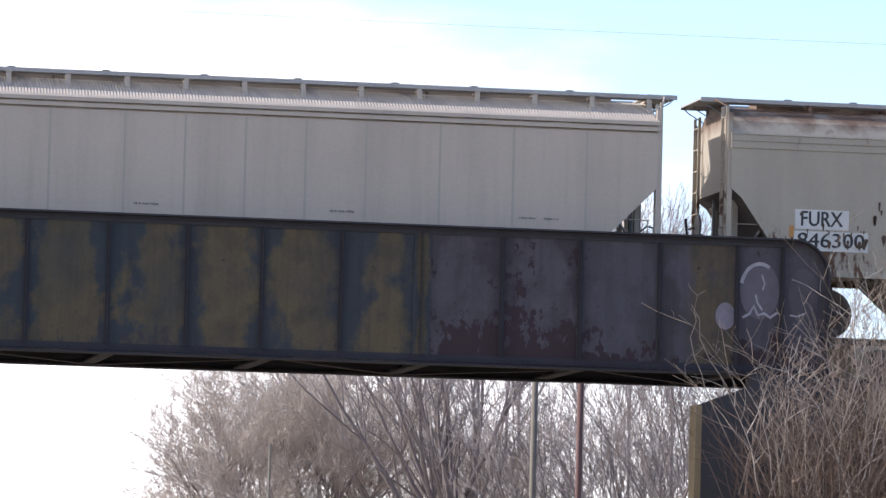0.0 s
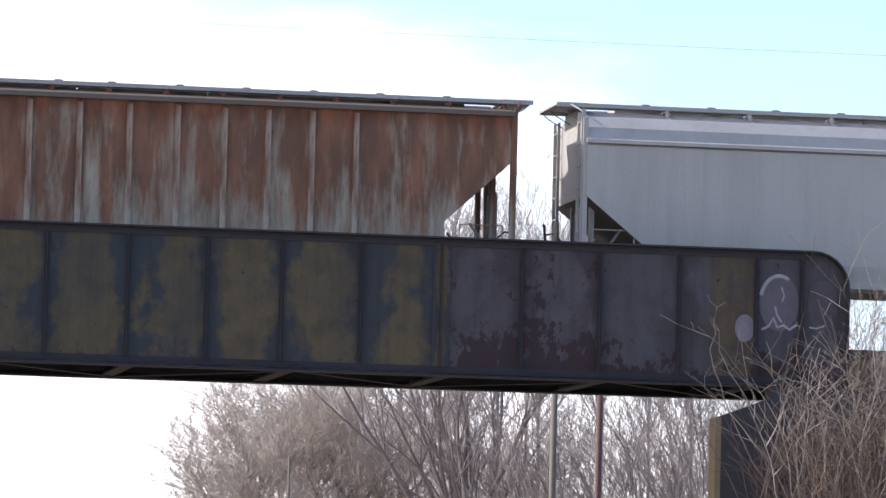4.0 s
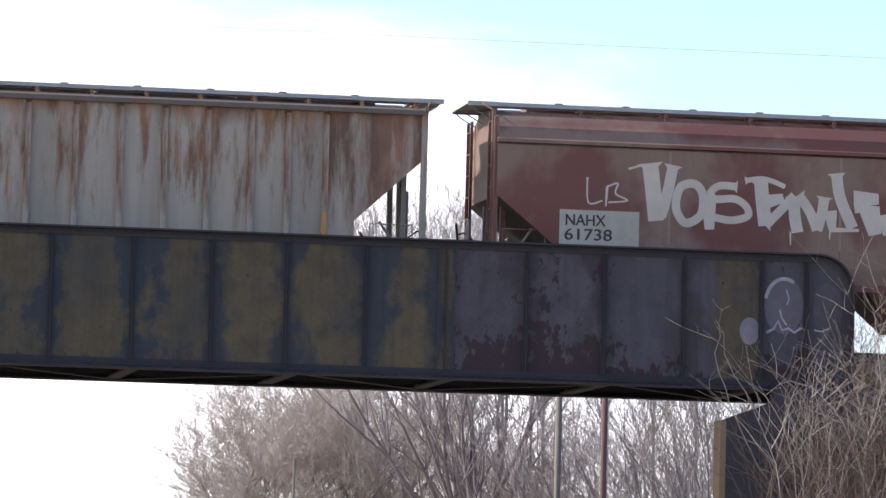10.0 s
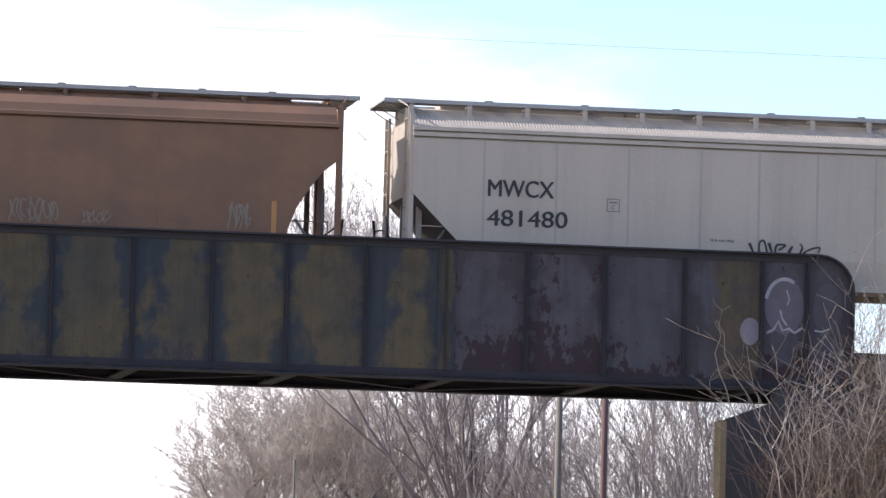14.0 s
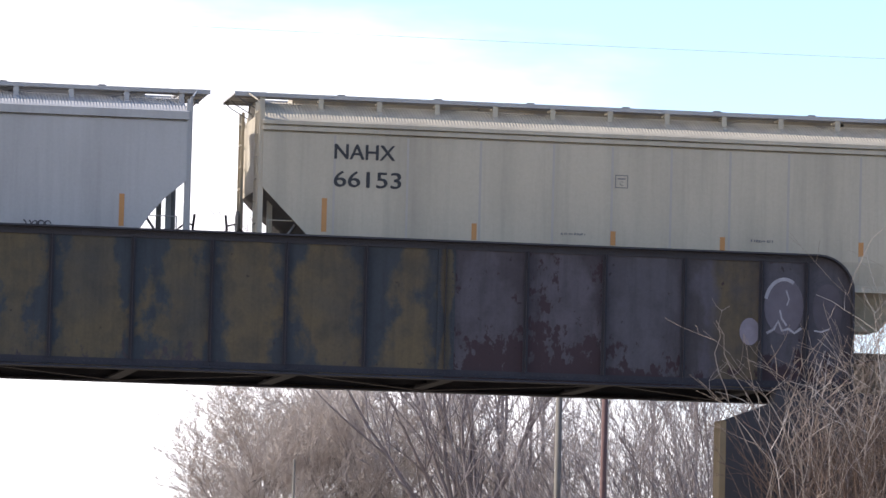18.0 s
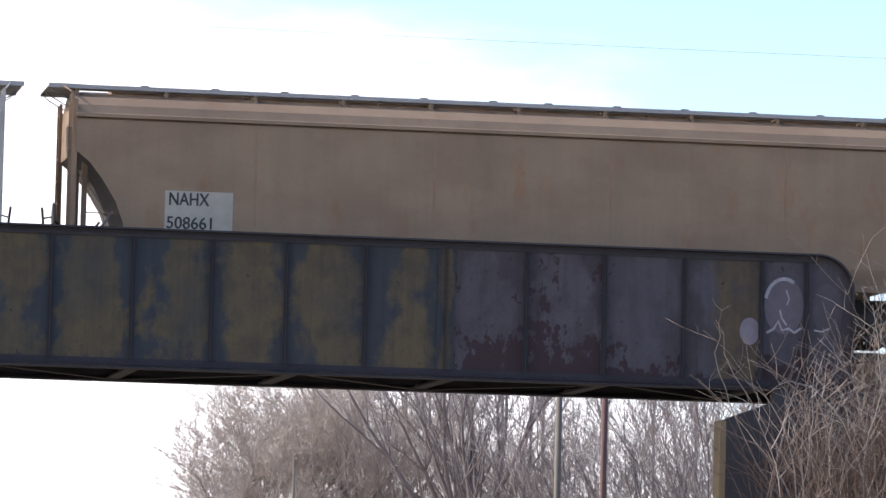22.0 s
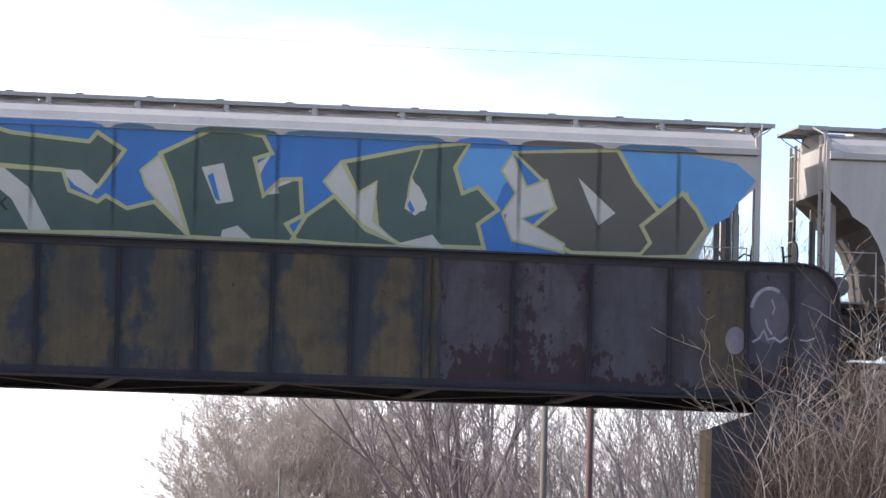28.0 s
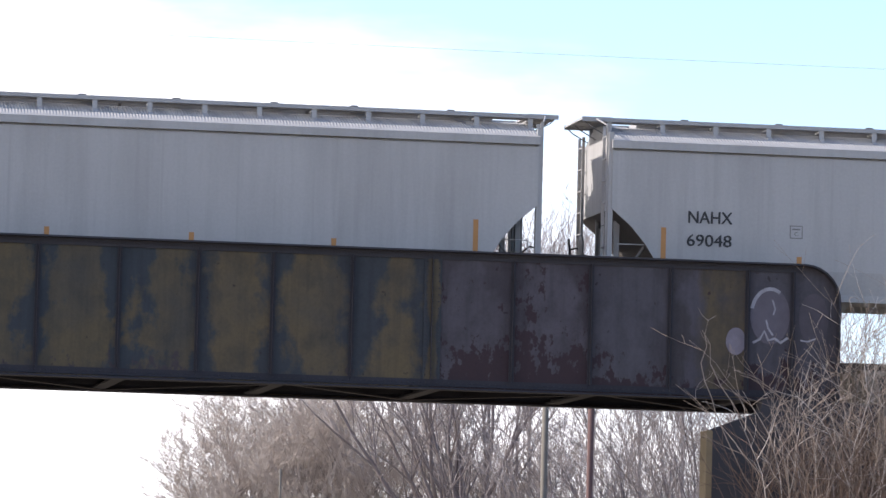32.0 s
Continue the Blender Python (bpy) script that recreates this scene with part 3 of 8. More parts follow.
def hopper_car(centre, length, kind, coat, label, panels, marks=(), plates=(), stripes=(), boxes=(), bars=(), trim=None, rib_coats=None, panel_coats=None, roof_coat=None):
    """A covered hopper: rail top at z 0, the near side at -y. Distances run from the body's left end."""
    k = KINDS[kind]
    ribbed = kind in ("ribbed", "tallrib")
    face = (1.50 if ribbed else 1.58)
    car = thing("hopper_car", pose(centre, TRACK_Y, RAIL), label, "freight car", "hopper cars of the train")
    half = length / 2 - 0.74
    trim = trim or coat
    tag = (kind, round(length, 2))
    part("body", tag, lambda: hull(kind, half), coat, car)
    part("roof", tag, lambda: roof_sheet(kind, half), roof_coat or coat, car)
    for s in (-1, 1):
        part("top_chord", (tag, s), lambda: chord_bar(kind, half, s), roof_coat or coat, car)
        part("side_sill", (tag, s), lambda: Mesh().box(-half + k["cut"][-1][0], half - k["cut"][-1][0], s * 1.46 - 0.06, s * 1.46 + 0.06, 1.16, 1.30), coat, car)
    for s in (-1, 1):
        part("slope_sheet", (tag, s), lambda: slope_sheet(kind, half, s), SLOPE_SHADE, car, "dark sloped end sheet, grime and shade in its colour")
        part("end_sheet", (tag, s), lambda: Mesh().box(s * half - 0.006, s * half + 0.008, -1.47, 1.47, k["cut"][0][1] + 0.01, k["roof"][0][1] + 0.01), coat, car)
    # sheets of the near side, from seam to seam
    for j, (xa, xb) in enumerate(zip(panels, panels[1:])):
        a = -half if j == 0 else -half + xa
        b = half if j == len(panels) - 2 else -half + xb
        part("side_panel", (tag, round(a, 2), round(b, 2)), lambda: side_panel(kind, half, a, b), (panel_coats or {}).get(j, coat), car)
        if kind in ("trinity", "mfc", "mcex", "curved") and 0 < j:
            z0 = next(z / 100 for z in range(131, 400, 2) if half - inset(k["cut"], z / 100) > abs(a) + 0.02)
            part("weld_seam", (kind, z0), lambda: Mesh().box(-0.023, 0.023, -1.584, -1.572, max(z0, 1.76), k["side"][-1][1] - 0.02), SEAM_DIRT if kind != "curved" else coat, car, at=(a, 0, 0))
        elif 0 < j and not ribbed:
            part("weld_seam", (kind, "flat"), lambda: Mesh().box(-0.025, 0.025, -1.5835, -1.575, 1.95, k["side"][-1][1] - 0.02), SEAM_COATS.get(coat.name, coat), car, at=(a, 0, 0))
        if ribbed and 0 < j:
            top = k["side"][-1][1]
            part("rib", kind, lambda: Mesh().prism_x([(-1.50, 1.30), (-1.50, top - 0.02), (-1.575, top - 0.08), (-1.575, 1.34)], -0.055, 0.055), (rib_coats or {}).get(j, coat), car, at=(a, 0, 0))
    # running board on its brackets, with hatch covers below it
    for y0, y1 in ((-0.90, -0.47), (0.47, 0.90)):
        part("running_board", (round(length, 2), y0), lambda: walkway(length, y0, y1), GALVANIZED, car, "galvanized grating walkway")
    n = round(2 * half / k["bracket"])
    for j in range(n + 1):
        x = -half + 0.06 + (2 * half - 0.12) * j / n
        part("bracket", kind, lambda: roof_bracket(kind), trim, car, at=(x, 0, 0))
    hatches = 4 if k["flutes"] else 6
    for j in range(hatches):
        x = -half + 0.75 + (2 * half - 1.5) * (j + 0.5) / hatches
        part("hatch", tag, lambda: hatch_cover(half / hatches - 0.16), roof_coat or coat, car, at=(x, 0, 0))
        for dx in (-0.45, 0.5):
            part("hatch_latch", 0, lambda: Mesh().box(-0.085, 0.085, -0.03, 0.03, 4.66, 4.782, 0.02), STEEL_MID, car, at=(x + dx * half / hatches + 0.09 * ((j * 7) % 3), -0.40, 0))
    # ends: posts, ladders, platform, draft gear
    for s in (-1, 1):
        e = s * (length / 2 - 0.72)
        for y in (-1, 1):
            part("corner_post", 0, lambda: Mesh().box(-0.05, 0.05, -0.05, 0.05, 0.95, 4.36, 0.01), trim, car, at=(e, y * 1.50, 0))
            part("end_ladder", 0, lambda: ladder(3.5, 0.42, 8), trim, car, at=(s * (length / 2 - 0.67), y * 1.26, 1.0))
            part("support_post", 0, lambda: Mesh().box(-0.05, 0.05, -0.06, 0.06, 1.14, 3.3), trim, car, at=(s * (length / 2 - 1.0), y * 0.84, 0))
            part("stanchion", 0, lambda: Mesh().box(-0.03, 0.03, -0.04, 0.04, 1.14, 2.9), STEEL_MID, car, at=(s * (length / 2 - 0.86), y * 0.42, 0))
            part("brace", (s, y), lambda: Mesh().tube([(0, 0, 1.15), (-s * 0.75, 0, 2.2)], 0.03, 6), STEEL_MID, car, at=(s * (length / 2 - 0.78), y * 1.3, 0))
        part("end_step", (round(length, 2), s), lambda: end_step(length, s), GALVANIZED, car, "galvanized cross walkway")
        part("stay_rods", (round(length, 2), s), lambda: stay_rods(length, s), STEEL_MID, car)
        part("end_sill", 0, lambda: Mesh().box(-0.08, 0.08, -1.5, 1.5, 0.86, 1.12), STEEL, car, at=(s * (length / 2 - 0.50), 0, 0))
        part("platform", 0, lambda: Mesh().box(-0.5, 0.5, -1.5, 1.5, 1.12, 1.16), STEEL_MID, car, at=(s * (length / 2 - 1.05), 0, 0))
        part("draft_sill", s, lambda: Mesh().box(min(-s * 1.6, s * 1.0), max(-s * 1.6, s * 1.0), -0.2, 0.2, 0.70, 1.10), STEEL, car, at=(s * (length / 2 - 1.6), 0, 0))
        part("handrail", s, lambda: Mesh().tube([(0, 0, 1.14), (0, 0, 2.15), (-s * 0.85, 0, 2.15), (-s * 0.85, 0, 1.14)], 0.02, 6), trim, car, at=(s * (length / 2 - 0.9), -1.45, 0))
        part("rail_bar", s, lambda: Mesh().tube([(0, 0, 1.7), (-s * 0.85, 0, 1.7)], 0.016, 6), trim, car, at=(s * (length / 2 - 0.9), -1.45, 0))
        part("roof_step", s, lambda: Mesh().tube([(0, -1.45, 4.5), (s * 0.12, -1.0, 4.66), (s * 0.1, -0.5, 4.70)], 0.016, 5), trim, car, at=(s * (length / 2 - 0.64), 0, 0))
        part("end_lever", s, lambda: end_lever(s), STEEL, car, "dark brake lever stand", at=(s * (length / 2 - 0.34), 0.55, 0))
        part("coupler", s, lambda: coupler(s), STEEL, car, at=(s * (length / 2 - 0.36), 0, 0))
        part("cut_lever", s, lambda: Mesh().tube([(0, -1.42, 0.9), (0, -1.38, 1.02), (0, -0.2, 1.02), (s * 0.25, -0.1, 1.1)], 0.014, 5), STEEL_MID, car, at=(s * (length / 2 - 0.38), 0, 0))
        bogie(car, s * (length / 2 - 2.05))
    part("brake_wheel", 0, lambda: Mesh().lathe([(0.26, -0.02), (0.28, 0), (0.26, 0.02), (0.24, 0)], (0, 0, 0), "x", 16).box(-0.01, 0.01, -0.25, 0.25, -0.02, 0.02).box(-0.01, 0.01, -0.02, 0.02, -0.25, 0.25), STEEL_MID, car,
         at=(-length / 2 + 0.52, 0.35, 2.2))
    part("brake_reservoir", 0, lambda: Mesh().tube([(0, -0.9, 1.5), (0, 0.1, 1.5)], 0.2, 14), STEEL_MID, car, at=(-length / 2 + 1.15, 0, 0))
    part("valve_box", 0, lambda: Mesh().box(-0.18, 0.18, -0.2, 0.2, 1.16, 1.62, 0.03), STEEL, car, at=(-length / 2 + 0.78, 0.5, 0))
    for x in (-0.28, 0, 0.28):
        part("outlet", 0, lambda: Mesh().add([(-1.1, -1.1, 1.30), (1.1, -1.1, 1.30), (1.1, 1.1, 1.30), (-1.1, 1.1, 1.30), (-0.35, -0.5, 0.45), (0.35, -0.5, 0.45), (0.35, 0.5, 0.45), (-0.35, 0.5, 0.45)],
                                             [(0, 1, 2, 3), (4, 5, 6, 7), (0, 1, 5, 4), (1, 2, 6, 5), (2, 3, 7, 6), (3, 0, 4, 7)]), coat, car, at=(x * 2 * half * 0.9, 0, 0))
    # lettering and decals on the near side
    skin = -face - 0.004
    for x0, x1, z0, z1, mat in plates:
        part("lettering_plate", (round(x1 - x0, 2), round(z1 - z0, 2)), lambda: Mesh().box(0, x1 - x0, -0.003, 0.003, 0, z1 - z0), mat, car, at=(-half + x0, skin, z0))
    for text, x, z, h, w, mat in marks:
        if (text, h, w) not in LETTERS:
            LETTERS[(text, h, w)] = lettering(text, h, w)
        for i, me in enumerate(LETTERS[(text, h, w)]):
            part("letter", (text, h, w, i), me, mat, car, at=(-half + x, skin - 0.007, z))
    for x, z0, z1, mat in stripes:
        part("reflector_stripe", round(z1 - z0, 2), lambda: Mesh().box(-0.05, 0.05, -0.004, 0.004, 0, z1 - z0), mat, car, at=(-half + x, skin - (0.075 if ribbed else 0.001), z0))
    for x0, x1, z0, z1, mat in boxes:
        part("stencil_frame", 0, lambda: Mesh().box(0, 0.26, -0.003, 0.003, 0, 0.018).box(0, 0.26, -0.003, 0.003, 0.242, 0.26).box(0, 0.018, -0.003, 0.003, 0.018, 0.242).box(0.242, 0.26, -0.003, 0.003, 0.018, 0.242), mat, car, at=(-half + x0, skin, z0))
        part("stencil_letter", 0, lambda: lettering("C", 0.085, 0.075)[0], mat, car, at=(-half + x0 + 0.092, skin - 0.004, z0 + 0.05))
        part("stencil_bar", 0, lambda: Mesh().box(0.05, 0.21, -0.003, 0.003, 0.17, 0.20), mat, car, at=(-half + x0, skin, z0))
    for x0, x1, z0, z1, mat in bars:
        part("small_print", (round(x1 - x0, 2), round(z1 - z0, 2)), lambda: print_line(x1 - x0, z1 - z0), mat, car, at=(-half + x0, skin - 0.006, z0))
    return car


def print_line(w, h):
    """A line of stencilled print too small to read: short dashes for its letters; a tall panel stays one plate."""
    m = Mesh()
    if h > 0.1:
        return m.box(0, w * 0.66, -0.003, 0.003, 0, h).box(w * 0.73, w, -0.003, 0.003, 0, h)
    rnd = random.Random(int(w * 1000 + h * 100))
    x = 0.0
    while x < w - 0.01:
        step = rnd.uniform(0.018, 0.05)
        m.box(x, min(x + step, w), -0.003, 0.003, rnd.uniform(0, 0.25) * h, h * rnd.uniform(0.7, 1.0))
        x += step + rnd.choice((0.009, 0.012, 0.03))
    return m


def end_lever(s):
    """A dark lever stand on the end platform: an upright with a bent handle and two arms back to the end frame."""
    m = Mesh()
    m.tube([(0, 0, 1.15), (0, 0, 2.10), (s * 0.03, 0, 2.38)], 0.026, 6)
    m.tube([(0, 0, 2.16), (-s * 0.14, 0, 2.20), (-s * 0.36, 0, 2.02)], 0.020, 5)
    m.box(min(-s * 0.10, -s * 0.30), max(-s * 0.10, -s * 0.30), -0.08, 0.08, 1.15, 2.0, 0.02)
    return m.tube([(-s * 0.1, 0, 1.9), (0, 0, 1.95)], 0.02, 5)


def walkway(length, y0, y1):
    """One grating walkway along the roof: a deep edge bar at each side with a web of bars between."""
    m = Mesh()
    a = length / 2 - 0.30
    for y in (y0, y1):
        m.box(-a, a, y - 0.015, y + 0.015, 4.625, 4.705)
    n = int(2 * a / 0.5)
    for i in range(n + 1):
        x = -a + 2 * a * i / n
        m.box(x - 0.02, x + 0.02, y0 + 0.015, y1 - 0.015, 4.655, 4.675)
    for k in range(5):
        y = y0 + 0.045 + (y1 - y0 - 0.09) * k / 4
        m.box(-a, a, y - 0.028, y + 0.028, 4.675, 4.695)
    return m


def end_step(length, s):
    """The cross walkway that joins the two long ones at a car's end, on its two stay rods."""
    m = Mesh()
    a, b = s * (length / 2 - 0.86), s * (length / 2 - 0.24)
    lo, hi = min(a, b), max(a, b)
    m.box(lo, hi, -0.92, 0.92, 4.655, 4.69)
    for y in (-0.92, 0.92):
        m.box(lo, hi, y - 0.018, y + 0.018, 4.62, 4.71)
    return m


def stay_rods(length, s):
    """Thin bent rods from the cross walkway's edge back to the end sheet."""
    m = Mesh()
    for y in (-0.86, 0.1, 0.86):
        b = s * (length / 2 - 0.30)
        m.tube([(b, y, 4.63), (b - s * 0.10, y, 4.54), (b - s * 0.42, y, 4.36)], 0.012, 5)
    return m


def roof_height(kind, y):
    line = KINDS[kind]["roof"]
    for (ya, za), (yb, zb) in zip(line, line[1:]):
        if ya >= y >= yb:
            return za + (zb - za) * (ya - y) / max(ya - yb, 1e-6)
    return line[0][1]


def roof_bracket(kind):
    """A post at each side that carries the walkway, on a foot that follows the roof, with a bearer under the grating."""
    m = Mesh()
    z, z2 = roof_height(kind, 0.88), roof_height(kind, 1.08)
    w = 0.050 if kind not in ("ribbed", "flow", "furx", "bcurve") else 0.036
    for s in (-1, 1):
        m.box(-w, w, s * 0.885 - 0.012, s * 0.885 + 0.012, z - 0.03, 4.635)
        m.prism_x([(s * 0.88, z - 0.01), (s * 0.88, z + 0.03), (s * 1.06, z2 + 0.03), (s * 1.08, z2 - 0.01)], -w, w)
    return m.box(-0.012, 0.012, -0.89, 0.89, 4.59, 4.63)


def hatch_cover(run):
    """The trough hatch between the walkways: a coaming with a shallow crowned cover."""
    return Mesh().prism_x([(-0.34, 4.50), (-0.34, 4.645), (-0.37, 4.65), (-0.37, 4.69), (-0.14, 4.725), (0.14, 4.725), (0.37, 4.69), (0.37, 4.65), (0.34, 4.645), (0.34, 4.50)], -run, run)


def couple(i, length, *args, **more):
    """Puts the car between the i-th and the next of the train's couplings, and enters it in the train."""
    x = (GAPS[i] + GAPS[i + 1]) / 2
    car = hopper_car(x, length, *args, **more)
    TRAIN.append((car, x))
    return car


def body_end(car):
    i = [c for c, _ in TRAIN].index(car)
    return -(GAPS[i + 1] - GAPS[i]) / 2 + 0.74


def mural(car, mat, layer, points, edge=None, width=0.03):
    """A sprayed shape on the near side, its outline in (distance, height), with an optional sprayed edge."""
    x0 = body_end(car)
    skin = -1.589 if "ribbed" not in car["label"] else -1.583
    m = Mesh().prism(points, -0.0012, 0.0012)
    part("graffiti_shape", (car.name, str(points)), m, mat, car, at=(x0, skin - 0.003 * layer, 0))
    if edge:
        part("graffiti_outline", (car.name, str(points)), ribbon(points, width, True), edge, car, at=(x0, skin - 0.003 * layer - 0.0028, 0))


def ribbon(points, width, closed=False):
    """One sprayed stroke: a flat ribbon along the points, mitred at the bends."""
    m, n = Mesh(), len(points)
    for i, p in enumerate(points):
        p = Vector(p)
        before = Vector(points[(i - 1) % n]) if closed or i else p
        after = Vector(points[(i + 1) % n]) if closed or i < n - 1 else p
        a, b = p - before, after - p
        a, b = (a or b).normalized(), (b or a).normalized()
        d = (a + b).normalized() if (a + b).length > 0.2 else a
        q = Vector((-d.y, d.x)) * width / 2 / max(abs(d.dot(a)), 0.6)
        m.v += [(p.x - q.x, -0.001, p.y - q.y), (p.x + q.x, -0.001, p.y + q.y), (p.x + q.x, 0.001, p.y + q.y), (p.x - q.x, 0.001, p.y - q.y)]
    for i in range(n if closed else n - 1):
        a, b = 4 * i, 4 * ((i + 1) % n)
        m.f += [(a + j, a + (j + 1) % 4, b + (j + 1) % 4, b + j) for j in range(4)]
    if not closed:
        m.f += [(0, 1, 2, 3), tuple(len(m.v) - 4 + j for j in (3, 2, 1, 0))]
    return m


def smooth(points, closed=False, steps=5):
    """A soft curve through the points."""
    if len(points) < 3:
        return points
    p = [Vector(q) for q in points]
    n, out = len(p), []
    for i in range(n if closed else n - 1):
        a, b, c, d = (p[(i + k) % n] if closed else p[min(max(i + k, 0), n - 1)] for k in (-1, 0, 1, 2))
        for j in range(steps):
            t = j / steps
            out.append(tuple(0.5 * (2 * b + (c - a) * t + (2 * a - 5 * b + 4 * c - d) * t * t + (3 * b - a - 3 * c + d) * t ** 3)))
    return out if closed else out + [tuple(p[-1])]


def stroke(car, mat, layer, width, points, closed=False):
    """One sprayed stroke on the near side along a soft curve of (distance, height)."""
    skin = -1.589 - 0.003 * layer
    skin -= 0.0004 * (len(car.children) % 6)
    part("graffiti_stroke", (car.name, str(points)), ribbon(smooth(points, closed), width, closed), mat, car, at=(body_end(car), skin, 0))


def scribble(car, mat, x0, x1, z0, z1, n, seed, width):
    """A tag that nobody can read: n looping strokes in a row."""
    rnd = random.Random(seed)
    end = body_end(car)
    w, h = (x1 - x0) / n, z1 - z0
    skin = -1.590 if "ribbed" not in car["label"] else -1.508
    for i in range(2 * n):
        cx = x0 + (i / 2 + 0.25) * w
        if i % 2:
            cz, a0, turn, tilt = z0 + h * rnd.uniform(0.4, 0.6), rnd.uniform(0, 6.28), rnd.choice((-1, 1)) * rnd.uniform(3.8, 6.0), rnd.uniform(-0.3, 0.5)
            pts = [(cx + math.cos(a0 + turn * j / 12) * w * 0.42 + tilt * math.sin(a0 + turn * j / 12) * h * 0.3, cz + math.sin(a0 + turn * j / 12) * h * 0.36) for j in range(13)]
        else:
            pts = smooth([(cx + w * rnd.uniform(-0.5, 0.5), z0 + h * (1 - j / 2) * rnd.uniform(0.85, 1.0)) for j in range(3)])
        part("graffiti_stroke", (car.name, seed, i), ribbon(pts, width), mat, car, at=(end, skin - 0.0003 * i, 0))


def primer_step(car, x0, x1, z0, z1):
    """A sheet whose upper part was primed grey, with a level lower edge."""
    part("primer_patch", 0, Mesh().box(x0, x1, -0.002, 0.002, z0, z1), PATCH_GREY, car, "grey primer over the upper half of a sheet", at=(body_end(car), -1.506, 0))


def rust_drips(car, length, spots, seed):
    """Small dark rust spots with short runs, thickest along the body's foot; spots: (distance, spread, number)."""
    rnd = random.Random(seed)
    m = Mesh()
    for at, spread, number in spots:
        for _ in range(number):
            x = rnd.gauss(at, spread)
            if not 1.0 < x < length - 1.2:
                continue
            z = 1.78 + min(abs(rnd.gauss(0, 0.28)), 1.3)
            w, h = rnd.uniform(0.010, 0.030) * rnd.choice((1, 1, 1.9)), rnd.uniform(0.03, 0.16)
            m.prism([(x - w * 0.5, z - h), (x + w * 0.3, z - h * 1.1), (x + w, z), (x + w * 0.5, z + w), (x - w * 0.6, z + w * 0.8), (x - w, z)], -0.001, 0.001)
    part("rust_spots", seed, m, RUST_SPOT, car, "dark rust spots with short runs", at=(body_end(car), -1.597, 0))["kind"] = "stuff"


def emblem(car, x, z, r):
    """A round white emblem with a dark rim and bars where its print cannot be read."""
    end = body_end(car)
    disc = lambda q: Mesh().prism([(q * math.cos(2 * math.pi * i / 28), q * math.sin(2 * math.pi * i / 28)) for i in range(28)], -0.002, 0.002)
    part("emblem_rim", 0, disc(r), CHARCOAL, car, at=(end + x, -1.507, z))
    part("emblem_disc", 0, disc(r * 0.93), WHITE, car, at=(end + x, -1.512, z))
    for a, b in ((-0.25, -0.03), (0.03, 0.25)):
        part("emblem_bar", a, Mesh().box(a, b, -0.002, 0.002, -0.02, 0.02), CHARCOAL, car, at=(end + x, -1.517, z))


def dark_dome(car, x, z, r):
    end = body_end(car)
    m = Mesh().prism([(r * math.cos(math.pi * i / 14), r * math.sin(math.pi * i / 14)) for i in range(15)] + [(-r, -0.25), (r, -0.25)], -0.002, 0.002)
    part("graffiti_shape", "dome", m, CHARCOAL, car, at=(end + x, -1.590, z))


# ---- ground and bridge ----
DIRT = plain("winter_earth", (0.245, 0.205, 0.15), 0.95, 0, 0.5, 1.2)
# dark base colour carries the shade below the girder's end
CONCRETE = plain("shade_dark_concrete", (0.06, 0.058, 0.064), 0.9, 0, 0.5, 1.6)
SUNLIT_FACE = plain("sunlit_column_face", (0.26, 0.20, 0.12), 0.9, 0, 0.4, 3.0)
TIE_WOOD = plain("creosoted_timber", (0.05, 0.042, 0.038), 0.9, 0, 0.4, 4.0)


